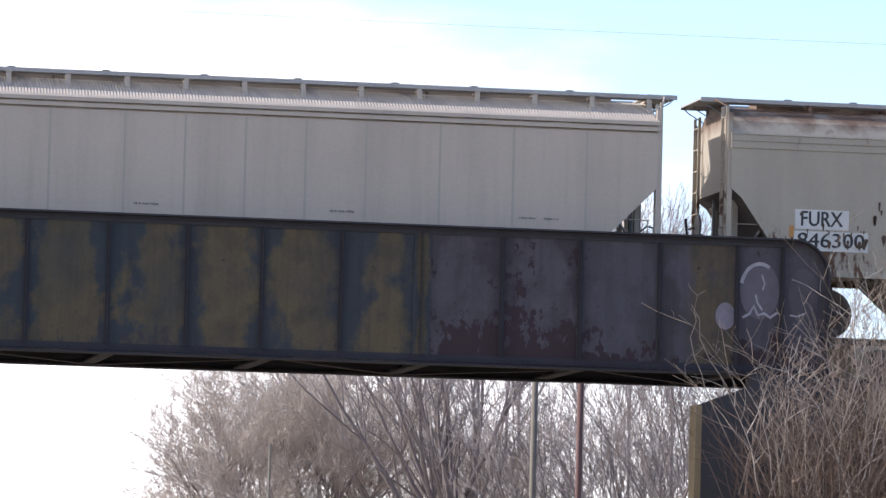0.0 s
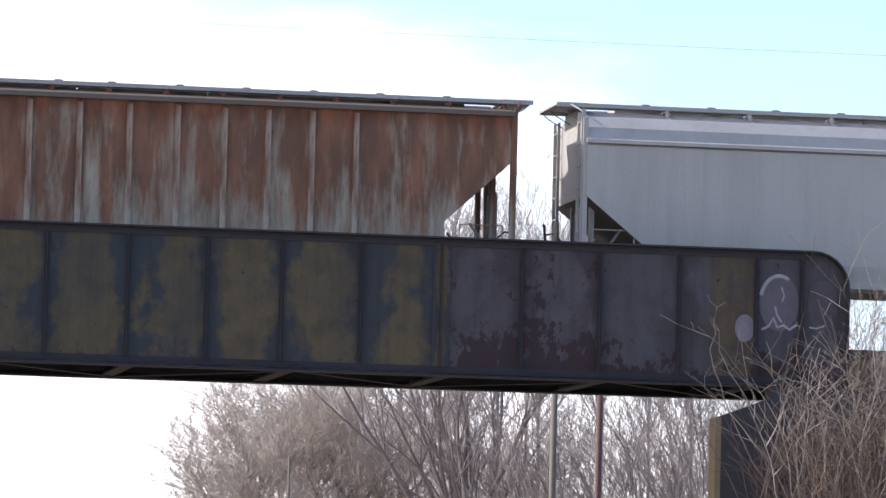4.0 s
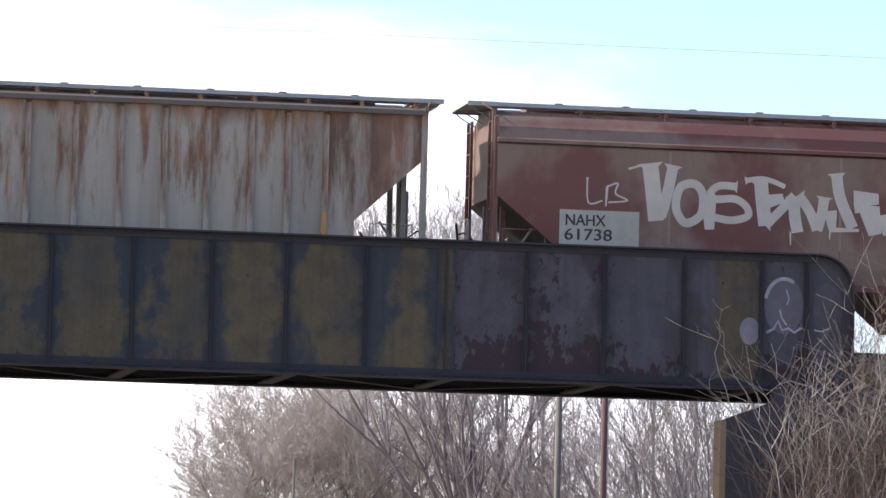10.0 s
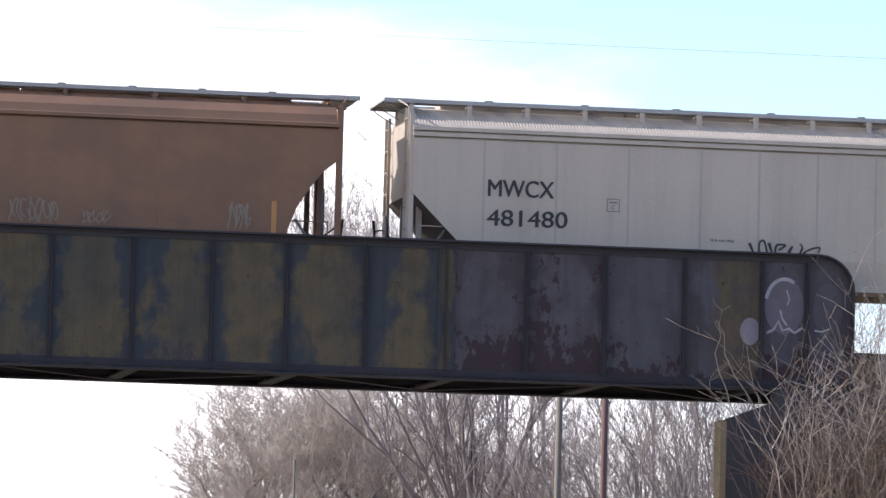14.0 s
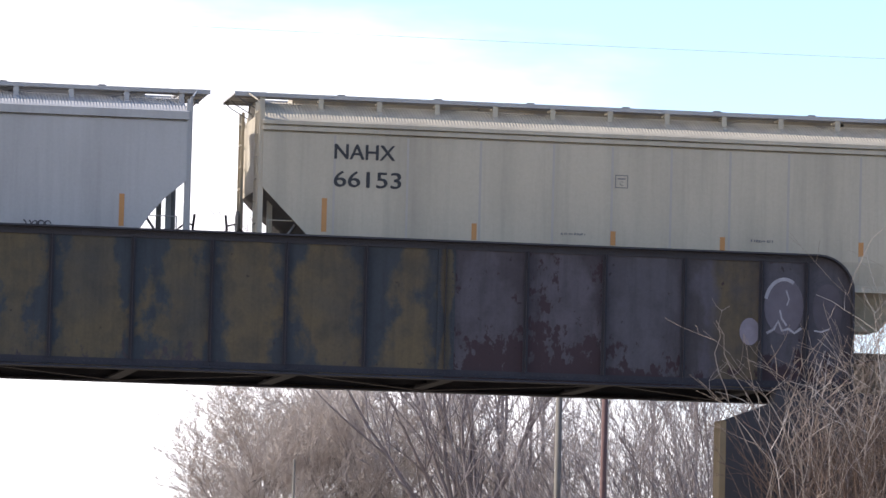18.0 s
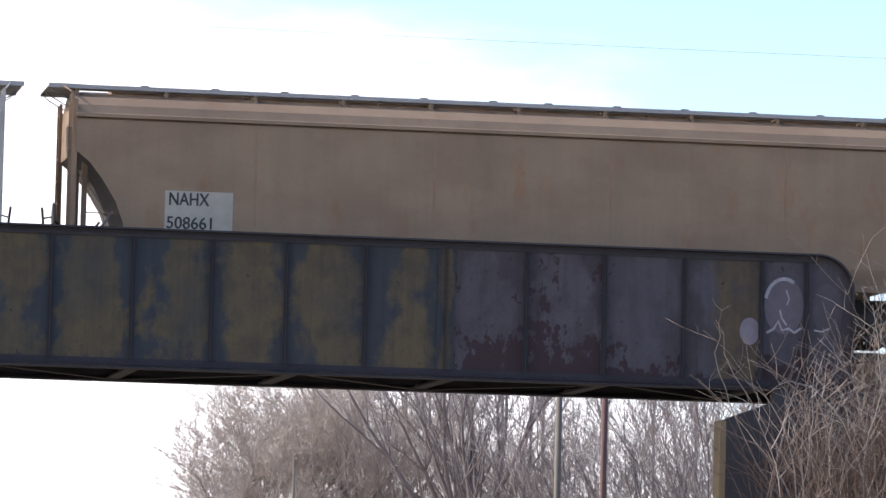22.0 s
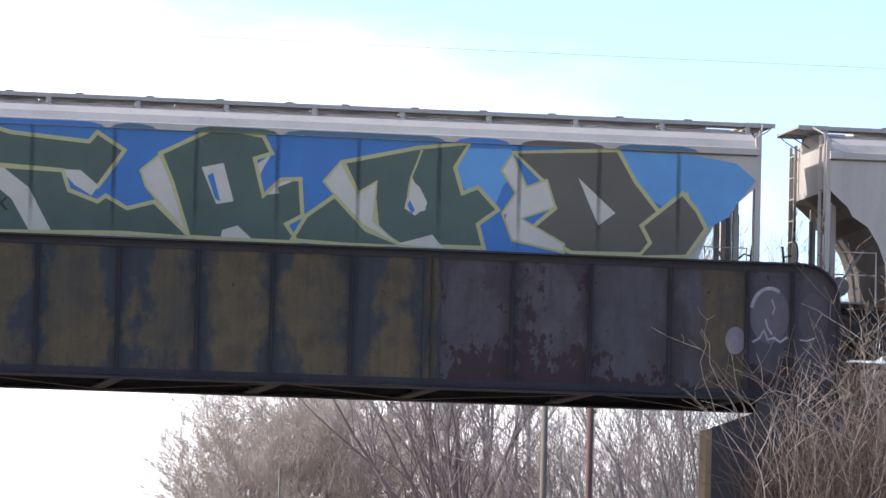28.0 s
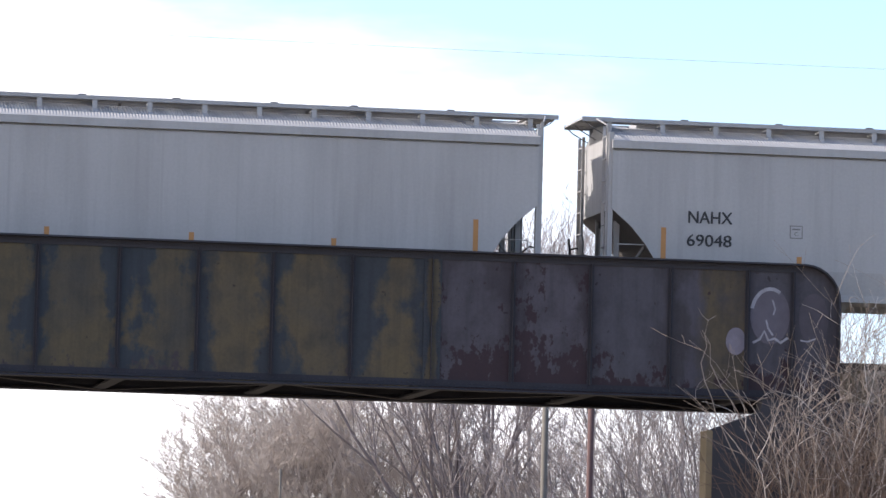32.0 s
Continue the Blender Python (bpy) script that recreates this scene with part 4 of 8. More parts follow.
def old_paint(name, block, field, under, peel, seed, worn=0.95, patchy=1.5, split=None, lean=0.0):
    """Bridge paint: a block of one colour inside each panel, ragged over the field colour, worn through to the primer.
    split: a second colour on one side of the panel, from that share of its width on."""
    n = Nodes(name, 0.85, 0.0, 0.15)
    s = (seed * 5.1, seed * 2.3, seed * 3.7)
    sep = n.node("ShaderNodeSeparateXYZ")
    n.link(n.nt.nodes["Texture Coordinate"].outputs["Generated"], sep.inputs["Vector"])
    off = n.math("ABSOLUTE", n.math("SUBTRACT", sep.outputs["X"], 0.53), 0)
    # towards the top more field colour, the flange's shadow put into the paint
    top = n.ramp(sep.outputs["Z"], 0.72, 1.0, 0.0, 0.16)
    ragged = n.noise((1.0, 1.0, 0.75), s, 7, 0.62)
    mask = n.math("ADD", n.math("ADD", n.math("MULTIPLY", n.math("SUBTRACT", ragged, 0.5), patchy), off), top)
    col = n.mix(n.ramp(mask, 0.27, 0.42), block, field)
    if split:
        share, other = split
        side = n.math("ADD", sep.outputs["X"], n.math("MULTIPLY", n.math("SUBTRACT", ragged, 0.5), 0.7))
        col = n.mix(n.ramp(side, share - 0.06, share + 0.06), col, n.mix(n.ramp(ragged, 0.45, 0.62), other, field))
    broad = n.noise((0.6, 0.6, 0.6), (s[2], s[0], s[1]), 5, 0.62)
    col = n.mix(n.ramp(broad, 0.42, 0.72, 0.0, 0.55), col, field)
    haze = n.noise((2.2, 2.2, 1.7), (s[0], s[2], s[1]), 5, 0.6)
    col = n.mix(n.ramp(haze, 0.48, 0.72, 0.0, 0.45), col, tuple(c * 0.62 for c in field))
    # flakes: broad worn areas set where small chips cluster, more of them towards the foot and along the seams
    chips = n.noise((4.6, 4.6, 2.9), (s[1], s[2], s[0]), 8, 0.70)
    cluster = n.noise((0.75, 0.75, 0.8), (s[1] + 3, s[2], s[0]), 3, 0.55)
    foot = n.ramp(n.axis("Z"), 0.15, worn, 0.115, -0.05)
    wear = n.math("ADD", n.math("ADD", n.math("MULTIPLY", chips, 0.68), n.math("MULTIPLY", cluster, 0.32)), n.math("ADD", foot, n.math("MULTIPLY", off, lean)))
    col = n.mix(n.ramp(wear, peel, peel + 0.025, 0.0, 0.9), col, n.mix(haze, under, tuple(c * 1.25 for c in under)))
    runs = n.noise((7, 7, 0.45), s, 5, 0.6)
    col = n.mix(n.ramp(runs, 0.46, 0.78, 0.0, 0.35), col, (0.034, 0.032, 0.036))
    spots = n.noise((5.5, 5.5, 5.0), (s[2] + 1, s[1], s[0]), 3, 0.5)
    col = n.mix(n.ramp(spots, 0.70, 0.74, 0.0, 0.7), col, (0.040, 0.030, 0.032))
    grit = n.noise((18, 18, 18), s, 4, 0.7)
    col = n.mix(n.ramp(grit, 0.4, 0.8, 0.0, 0.25), col, (0.03, 0.028, 0.03))
    return n.done(col, chips, 0.006)


SLATE = (0.056, 0.062, 0.070)
FLAKED = (0.046, 0.029, 0.032)
OLIVE = old_paint("olive_bridge_paint", (0.136, 0.106, 0.063), SLATE, (0.066, 0.054, 0.058), 0.635, 1, 0.75)
OLIVE_SLATE = old_paint("slate_and_olive_bridge_paint", (0.124, 0.100, 0.062), (0.053, 0.062, 0.072), (0.062, 0.050, 0.056), 0.62, 7, 0.85, 2.2)
PURPLE = old_paint("grey_purple_bridge_paint", (0.100, 0.090, 0.101), (0.077, 0.067, 0.075), FLAKED, 0.55, 2, 1.1, 1.2, None, 0.06)
PURPLE_FLAKED = old_paint("flaking_grey_purple_bridge_paint", (0.106, 0.095, 0.107), (0.072, 0.062, 0.070), FLAKED, 0.515, 4, 1.2, 1.2, None, 0.10)
PURPLE_SOUND = old_paint("faded_grey_purple_bridge_paint", (0.098, 0.092, 0.104), (0.084, 0.077, 0.087), FLAKED, 0.60, 5, 0.95, 1.0, None, 0.12)
MIXED = old_paint("patchy_bridge_paint", (0.106, 0.098, 0.114), (0.074, 0.066, 0.070), FLAKED, 0.60, 3, 0.7, 1.2, (0.38, (0.135, 0.105, 0.060)))
BRIDGE_DARK = plain("dark_bridge_steel", (0.047, 0.044, 0.051), 0.8, 0.1, 0.4, 3.0)
# floor steel near black: the underside's shade is put into its colour
BRIDGE_UNDER = plain("shaded_underside_steel", (0.030, 0.028, 0.032), 0.85, 0.0, 0.4, 3.0)
# darker steel for the bottom angles and bottom flanges
BRIDGE_LOW = plain("bottom_bridge_steel", (0.036, 0.035, 0.043), 0.85, 0.0, 0.4, 3.0)
RUSTY_STEEL = plain("rusty_dark_steel", (0.048, 0.041, 0.042), 0.85, 0.0, 0.4, 4.0)
CHALK_WHITE = plain("white_spray_paint", (0.32, 0.31, 0.335), 0.8, 0, 0.85, 9.0)
FAINT_LILAC = plain("rubbed_lilac_spray_paint", (0.082, 0.072, 0.083), 0.8, 0, 0.8, 4.0)
LILAC = plain("faded_lilac_spray_paint", (0.122, 0.108, 0.127), 0.8, 0, 0.8, 4.0)
PINK_WHITE = plain("pale_pink_spray_paint", (0.235, 0.21, 0.245), 0.8, 0, 0.5, 5.0)

NEAR_Y, FAR_Y = 97.4, 102.3
GIRDER_TOP, GIRDER_FOOT = 11.935, 9.26
STIFF = [8.70 - 1.56 * i for i in range(14, 0, -1)] + [8.70, 10.27, 11.80, 13.25, 14.80, 16.36, 17.96, 19.51, 21.09, 22.64, 23.55]
LEFT_END, RIGHT_END = -15.0, 24.48


def curved_end(x0, x1, z0, z1, r):
    ring = [(x0, z0), (x1, z0)]
    ring += [(x1 - r + r * math.sin(a), z1 - r + r * math.cos(a)) for a in [math.pi / 2 * (1 - i / 7) for i in range(8)]]
    return ring + [(x0, z1)]


def plate_girder(y, face, label):
    """A riveted plate girder; face is -1 where the stiffeners show towards the camera."""
    g = thing("plate_girder", pose(0, y, GIRDER_FOOT), label, "bridge girder", "girders of the bridge")
    h = GIRDER_TOP - GIRDER_FOOT
    edges = [LEFT_END] + STIFF + [RIGHT_END]
    for i, (a, b) in enumerate(zip(edges, edges[1:])):
        coat = OLIVE if b < 8.0 else OLIVE_SLATE if b < 11.9 else OLIVE if b < 16.5 else PURPLE if b < 18.1 else PURPLE_FLAKED if b < 19.6 else PURPLE_SOUND if b < 21.2 else MIXED if b < 22.7 else PURPLE_SOUND
        if i == len(edges) - 2:
            part("web_panel", (a, b), lambda: Mesh().prism(curved_end(a, b - 0.034, 0.0, h - 0.034, 0.71), 0.0, 0.02), coat, g)
        else:
            part("web_panel", (a, b), lambda: Mesh().box(a, b, 0.0, 0.02, 0.0, h - 0.034), coat, g)
    for i, x in enumerate(STIFF):
        m = lambda: Mesh().box(-0.05, 0.05, face * 0.014 - 0.008, face * 0.014 + 0.008, 0.16, h - 0.16).box(-0.006, 0.006, min(0, face * 0.11), max(0, face * 0.11), 0.16, h - 0.16)
        part("stiffener", face, m, BRIDGE_DARK, g, at=(x, 0, 0))
    part("splice_plate", face, lambda: Mesh().box(-0.15, 0.19, face * 0.024 - 0.006, face * 0.024 + 0.006, 0.17, h - 0.17), OLIVE, g, at=(16.36, 0, 0))
    r = 0.74
    arc = [(RIGHT_END - r + r * math.sin(a), h - r + r * math.cos(a)) for a in [math.pi / 2 * i / 7 for i in range(8)]]
    for name, pts in (("top_flange", [(LEFT_END, h)] + arc + [(RIGHT_END, 0.0)]),):
        m = Mesh()
        w = 0.21
        for i, (x, z) in enumerate(pts):
            nx, nz = (0, 1) if i <= 1 else (math.sin(math.pi / 2 * min(i - 1, 7) / 7), math.cos(math.pi / 2 * min(i - 1, 7) / 7))
            m.v += [(x, -w, z), (x, w, z), (x - nx * 0.035, w, z - nz * 0.035), (x - nx * 0.035, -w, z - nz * 0.035)]
        for i in range(len(pts) - 1):
            o = 4 * i
            m.f += [(o + j, o + (j + 1) % 4, o + 4 + (j + 1) % 4, o + 4 + j) for j in range(4)]
        m.f += [(0, 1, 2, 3), tuple(len(m.v) - 4 + j for j in (3, 2, 1, 0))]
        part(name, face, m, BRIDGE_DARK, g)
    for s in (-1, 1):
        part("top_angle", s, lambda: Mesh().box(LEFT_END, RIGHT_END - r, s * 0.022 - 0.012, s * 0.022 + 0.022, h - 0.17, h - 0.036), BRIDGE_DARK, g)
        part("bottom_angle", s, lambda: Mesh().box(LEFT_END, RIGHT_END - 0.02, s * 0.022 - 0.012, s * 0.022 + 0.022, 0.034, 0.17), BRIDGE_LOW, g)
    part("bottom_flange", 0, lambda: Mesh().box(LEFT_END, RIGHT_END, -0.23, 0.23, -0.035, 0.0), BRIDGE_LOW, g)
    return g


def rivets(parent):
    """Rivet heads along the flange angles and the splice, too many to count."""
    m = Mesh()
    h = GIRDER_TOP - GIRDER_FOOT

    def head(x, z, y=-0.04):
        r = 0.02
        m.add([(x - r, y, z), (x, y, z - r), (x + r, y, z), (x, y, z + r), (x, y - 0.014, z)], [(0, 1, 4), (1, 2, 4), (2, 3, 4), (3, 0, 4)])
    x = 5.0
    while x < RIGHT_END - 0.8:
        head(x, h - 0.10)
        head(x, 0.10)
        x += 0.115
    for x in STIFF:
        if x > 6:
            z = 0.25
            while z < h - 0.2:
                head(x + 0.03, z, -0.024)
                if abs(x - 16.36) < 0.1:
                    head(x - 0.10, z, -0.031)
                    head(x + 0.14, z, -0.031)
                z += 0.13
    ob = part("riveting", 0, m, BRIDGE_DARK, parent)
    ob["kind"] = "stuff"


near_girder = plate_girder(NEAR_Y, -1, "riveted steel plate girder with peeling olive and grey-purple paint")
rivets(near_girder)
plate_girder(FAR_Y, 1, "dark riveted steel plate girder on the bridge's far side")


def spray(points, name, mat, width):
    """One sprayed stroke: a flat ribbon along the points."""
    m = Mesh()
    n = len(points)
    for i, (x, z) in enumerate(points):
        d = Vector(points[min(i + 1, n - 1)]) - Vector(points[max(i - 1, 0)])
        q = Vector((-d.y, d.x)).normalized() * width / 2
        m.v += [(x - q.x, -0.003, z - q.y), (x + q.x, -0.003, z + q.y), (x + q.x, 0.003, z + q.y), (x - q.x, 0.003, z - q.y)]
    for i in range(n - 1):
        a, b = 4 * i, 4 * i + 4
        m.f += [(a + j, a + (j + 1) % 4, b + (j + 1) % 4, b + j) for j in range(4)]
    m.f += [(0, 1, 2, 3), tuple(len(m.v) - 4 + j for j in (3, 2, 1, 0))]
    return part(name, str(points[0]), m, mat, near_girder, at=(0, -0.012, -GIRDER_FOOT - 0.08))


def ring_arc(cx, cz, rx, rz, a0, a1, n=12):
    return [(cx + rx * math.cos(radians(a0 + (a1 - a0) * i / n)), cz + rz * math.sin(radians(a0 + (a1 - a0) * i / n))) for i in range(n + 1)]


fill = Mesh().prism(ring_arc(23.10, 10.98, 0.40, 0.56, 0, 345, 22), -0.002, 0.002)
part("graffiti_fill", 0, fill, LILAC, near_girder, "faded lilac sprayed oval", at=(0, -0.006, -GIRDER_FOOT - 0.08))
spray(ring_arc(23.10, 10.98, 0.38, 0.53, 60, 165), "graffiti_stroke", CHALK_WHITE, 0.07)
spray([(22.76, 10.44), (22.90, 10.52), (22.99, 10.68), (23.07, 10.50), (23.20, 10.54), (23.32, 10.46), (23.46, 10.56)], "graffiti_stroke", CHALK_WHITE, 0.05)
spray([(23.02, 10.90), (23.06, 10.74), (23.16, 10.60)], "graffiti_stroke", CHALK_WHITE, 0.035)
second = Mesh().prism(ring_arc(23.98, 10.95, 0.30, 0.50, 0, 345, 20), -0.002, 0.002)
part("graffiti_fill", 1, second, FAINT_LILAC, near_girder, "rubbed lilac sprayed oval", at=(0, -0.006, -GIRDER_FOOT - 0.08))
spray([(23.72, 10.52), (23.86, 10.50), (24.02, 10.56)], "graffiti_stroke", CHALK_WHITE, 0.03)
spray([(23.14, 11.30), (23.20, 11.12), (23.16, 11.0)], "graffiti_stroke", CHALK_WHITE, 0.03)
blob = Mesh().prism(ring_arc(22.42, 10.46, 0.20, 0.27, 0, 342, 18), -0.003, 0.003)
part("graffiti_blob", 0, blob, PINK_WHITE, near_girder, "pale pink sprayed blob", at=(0, -0.008, -GIRDER_FOOT - 0.08))


def floor_system():
    deck = thing("bridge_floor", pose(0, 0, -0.16), "dark steel floor beams and bracing under timber ties", "bridge floor")
    x = LEFT_END + 0.6
    i = 0
    while x < RIGHT_END:
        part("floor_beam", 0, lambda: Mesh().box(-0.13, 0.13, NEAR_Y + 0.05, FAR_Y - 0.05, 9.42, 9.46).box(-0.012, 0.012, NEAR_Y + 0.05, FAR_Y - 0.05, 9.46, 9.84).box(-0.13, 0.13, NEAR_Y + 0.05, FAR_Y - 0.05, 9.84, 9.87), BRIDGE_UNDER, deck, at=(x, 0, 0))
        if x + 3.1 < RIGHT_END:
            s = i % 2
            part("lateral_brace", s, lambda: Mesh().add([(0, NEAR_Y + 0.2 if s else FAR_Y - 0.2, 9.40), (0.16, NEAR_Y + 0.2 if s else FAR_Y - 0.2, 9.40), (3.26, FAR_Y - 0.2 if s else NEAR_Y + 0.2, 9.40), (3.1, FAR_Y - 0.2 if s else NEAR_Y + 0.2, 9.40),
                                                         (0, NEAR_Y + 0.2 if s else FAR_Y - 0.2, 9.415), (0.16, NEAR_Y + 0.2 if s else FAR_Y - 0.2, 9.415), (3.26, FAR_Y - 0.2 if s else NEAR_Y + 0.2, 9.415), (3.1, FAR_Y - 0.2 if s else NEAR_Y + 0.2, 9.415)],
                                                        [(0, 1, 2, 3), (4, 5, 6, 7), (0, 1, 5, 4), (1, 2, 6, 5), (2, 3, 7, 6), (3, 0, 4, 7)]), RUSTY_STEEL, deck, at=(x, 0, 0))
        x += 3.1
        i += 1
    for y in (TRACK_Y - 0.9, TRACK_Y + 0.9):
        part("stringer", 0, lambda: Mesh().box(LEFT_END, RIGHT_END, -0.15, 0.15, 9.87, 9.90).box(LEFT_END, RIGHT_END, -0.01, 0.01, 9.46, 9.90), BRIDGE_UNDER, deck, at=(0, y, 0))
    x = LEFT_END + 0.2
    while x < RIGHT_END:
        part("tie", 0, lambda: Mesh().box(-0.11, 0.11, TRACK_Y - 1.5, TRACK_Y + 1.5, 9.90, 10.12, 0.015), TIE_WOOD, deck, at=(x, 0, 0))
        x += 0.5


floor_system()


def rail_bar():
    m = Mesh()
    m.prism_x([(-0.07, -0.17), (0.07, -0.17), (0.07, -0.155), (0.012, -0.13), (0.012, -0.045), (0.036, -0.035), (0.036, -0.004), (0.03, 0), (-0.03, 0), (-0.036, -0.004), (-0.036, -0.035), (-0.012, -0.045), (-0.012, -0.13), (-0.07, -0.155)], -700, 700)
    return m


track = thing("railway_track", pose(0, TRACK_Y, RAIL), "worn steel rails of a single railway track", "railway track", kind="structure")
for s in (-1, 1):
    part("rail", 0, rail_bar, WHEEL_STEEL, track, at=(0, s * 0.7525, 0))


def embankment(name, x0, x1, slope_end):
    """A raised bank with ballast shoulders; its bridge end stands behind the abutment."""
    m = Mesh()
    n = 60
    xs = [x0 + (x1 - x0) * i / n for i in range(n + 1)]
    line = [(-22, -0.05), (-14, 3.4), (-8, 6.4), (-3.6, 9.0), (-2.6, 9.35), (-1.7, 10.1), (1.7, 10.1), (2.6, 9.35), (3.6, 9.0), (10, 5.5), (22, -0.05)]
    for x in xs:
        for y, z in line:
            h = 0.35 * noise.noise((x * 0.3, y * 0.4, 3.0)) if abs(y) > 2 else 0
            m.v.append((x, TRACK_Y + y, z + h - 0.16))
    w = len(line)
    for i in range(n):
        for j in range(w - 1):
            m.f.append((i * w + j, i * w + j + 1, (i + 1) * w + j + 1, (i + 1) * w + j))
    for i in (0, n):
        m.f.append(tuple(i * w + j for j in range(w)))
    ob = new(name, m.data(name))
    ob.data.materials.append(DIRT)
    return tagged(ob, "earth railway bank with dead grass and ballast", "embankment", kind="structure")


embankment("embankment_right", 25.2, 720, 1)
embankment("embankment_left", -720, LEFT_END - 0.6, -1)


def ground_sheet():
    m = Mesh()
    n, size = 48, 1500.0
    for i in range(n + 1):
        for j in range(n + 1):
            x, y = (-1 + 2 * i / n), (-1 + 2 * j / n)
            x, y = size * x * abs(x), size * y * abs(y)
            y2 = y + 60
            m.v.append((x, y2, 0.5 * noise.noise((x * 0.03, y * 0.03, 0)) - 0.3 + 2.5 * math.exp(-(x * x + y2 * y2) / 900)))
    for i in range(n):
        for j in range(n):
            a = i * (n + 1) + j
            m.f.append((a, a + 1, a + n + 2, a + n + 1))
    ob = new("ground", m.data("ground", True))
    ob.data.materials.append(DIRT)
    tagged(ob, "bare brown winter ground", "ground", kind="structure")


ground_sheet()


def abutment(x_face, side, label):
    """Concrete abutment: a stem below the girders, a bridge seat with bearings and a back wall."""
    a = thing("abutment", pose(0, 0, -0.10), label, "bridge abutment", "abutments of the bridge", "structure")
    b = x_face + side * 3.2
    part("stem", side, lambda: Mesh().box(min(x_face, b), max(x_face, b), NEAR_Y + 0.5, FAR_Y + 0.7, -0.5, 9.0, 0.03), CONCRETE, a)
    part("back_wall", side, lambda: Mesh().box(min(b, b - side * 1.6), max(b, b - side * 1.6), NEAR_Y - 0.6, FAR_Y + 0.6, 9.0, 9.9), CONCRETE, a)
    part("bearing", side, lambda: Mesh().box(-0.5, 0.5, -0.3, 0.3, 9.0, 9.10).prism([(-0.35, 9.10), (0.35, 9.10), (0.14, 9.325), (-0.14, 9.325)], -0.25, 0.25), STEEL, a, at=(x_face + side * 0.55, FAR_Y, 0))
    # the near column with its sloped head carries the near girder
    c = x_face - side * 1.95
    head = [(c, -0.5), (c, 8.72), (c + side * 0.95, 9.08), (c + side * 1.0, 9.32), (c + side * 3.4, 9.32), (c + side * 3.4, -0.5)]
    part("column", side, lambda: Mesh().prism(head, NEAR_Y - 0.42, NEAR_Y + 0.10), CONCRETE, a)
    # added lighter strip stands in for the column's sunlit left face
    part("sunlit_facing", side, lambda: Mesh().box(-0.06, 0.06, NEAR_Y - 0.43, NEAR_Y + 0.11, -0.4, 8.70, 0.015), SUNLIT_FACE, a, "thin yellow-brown facing that paints the column's sunlit side", at=(c - side * 0.062, 0, 0))
    return a


abutment(23.85, 1, "mottled concrete bridge abutment with shade in its dark colour behind bare brush")
abutment(LEFT_END + 0.6, -1, "mottled concrete bridge abutment with shade in its dark colour")

# ---- trees, brush and poles ----
BARK = plain("grey_brown_bark", (0.25, 0.215, 0.21), 0.9, 0, 0.4, 5.0)
BARK_DARK = plain("dark_brown_bark", (0.15, 0.125, 0.12), 0.9, 0, 0.4, 5.0)
TWIG = plain("brown_twigs", (0.50, 0.44, 0.39), 0.9, 0, 0.3, 3.0)
TWIG_GREY = plain("grey_twigs", (0.39, 0.345, 0.33), 0.9, 0, 0.3, 3.0)
STEM_TAN = plain("tan_dead_stems", (0.35, 0.28, 0.225), 0.85, 0, 0.35, 5.0)
STEM_PALE = plain("pale_dead_stems", (0.56, 0.49, 0.43), 0.8, 0, 0.3, 5.0)
STEM_RED = plain("reddish_dead_stems", (0.23, 0.155, 0.115), 0.9, 0, 0.35, 5.0)
STEM_BROWN = plain("brown_dead_stems", (0.185, 0.13, 0.098), 0.9, 0, 0.35, 5.0)
POLE_WOOD = plain("grey_pole_wood", (0.20, 0.18, 0.15), 0.9, 0, 0.3, 4.0)
POLE_RED = plain("reddish_pole_wood", (0.16, 0.095, 0.085), 0.9, 0, 0.3, 4.0)


def grow(limb, twigs, rnd, base, way, length, radius, level, depth, spread, up, thin, forks):
    """A limb that bends upward and forks all along; the thin ends go to the twig mesh."""
    pts, rad = [Vector(base)], [radius]
    d = Vector(way).normalized()
    steps = 6 if level == 0 else 4 if level == 1 else 2 if level < depth else 1
    for i in range(steps):
        d = (d + Vector((rnd.gauss(0, 0.12), rnd.gauss(0, 0.12), rnd.gauss(0, 0.05) + up))).normalized()
        pts.append(pts[-1] + d * length / steps)
        rad.append(radius * (1 - 0.6 * (i + 1) / steps))
    if level >= depth:
        rad[-1] = radius * 0.5
    (limb if level < 2 else twigs).tube(pts, rad, 6 if level == 0 else 4 if level == 1 else 3, cap=False)
    if level >= depth:
        return
    kids = forks[level]
    for k in range(kids):
        i = rnd.randint(max(1, steps // 3), steps) if k else steps
        side = Vector((rnd.gauss(0, 1), rnd.gauss(0, 1), rnd.gauss(0, 0.4))).normalized()
        w = (d + side * spread * rnd.uniform(0.5, 1.1)).normalized()
        grow(limb, twigs, rnd, pts[i], w, length * rnd.uniform(0.36, 0.60), max(rad[i] * rnd.uniform(0.45, 0.7), thin), level + 1, depth, spread, up, thin, forks)


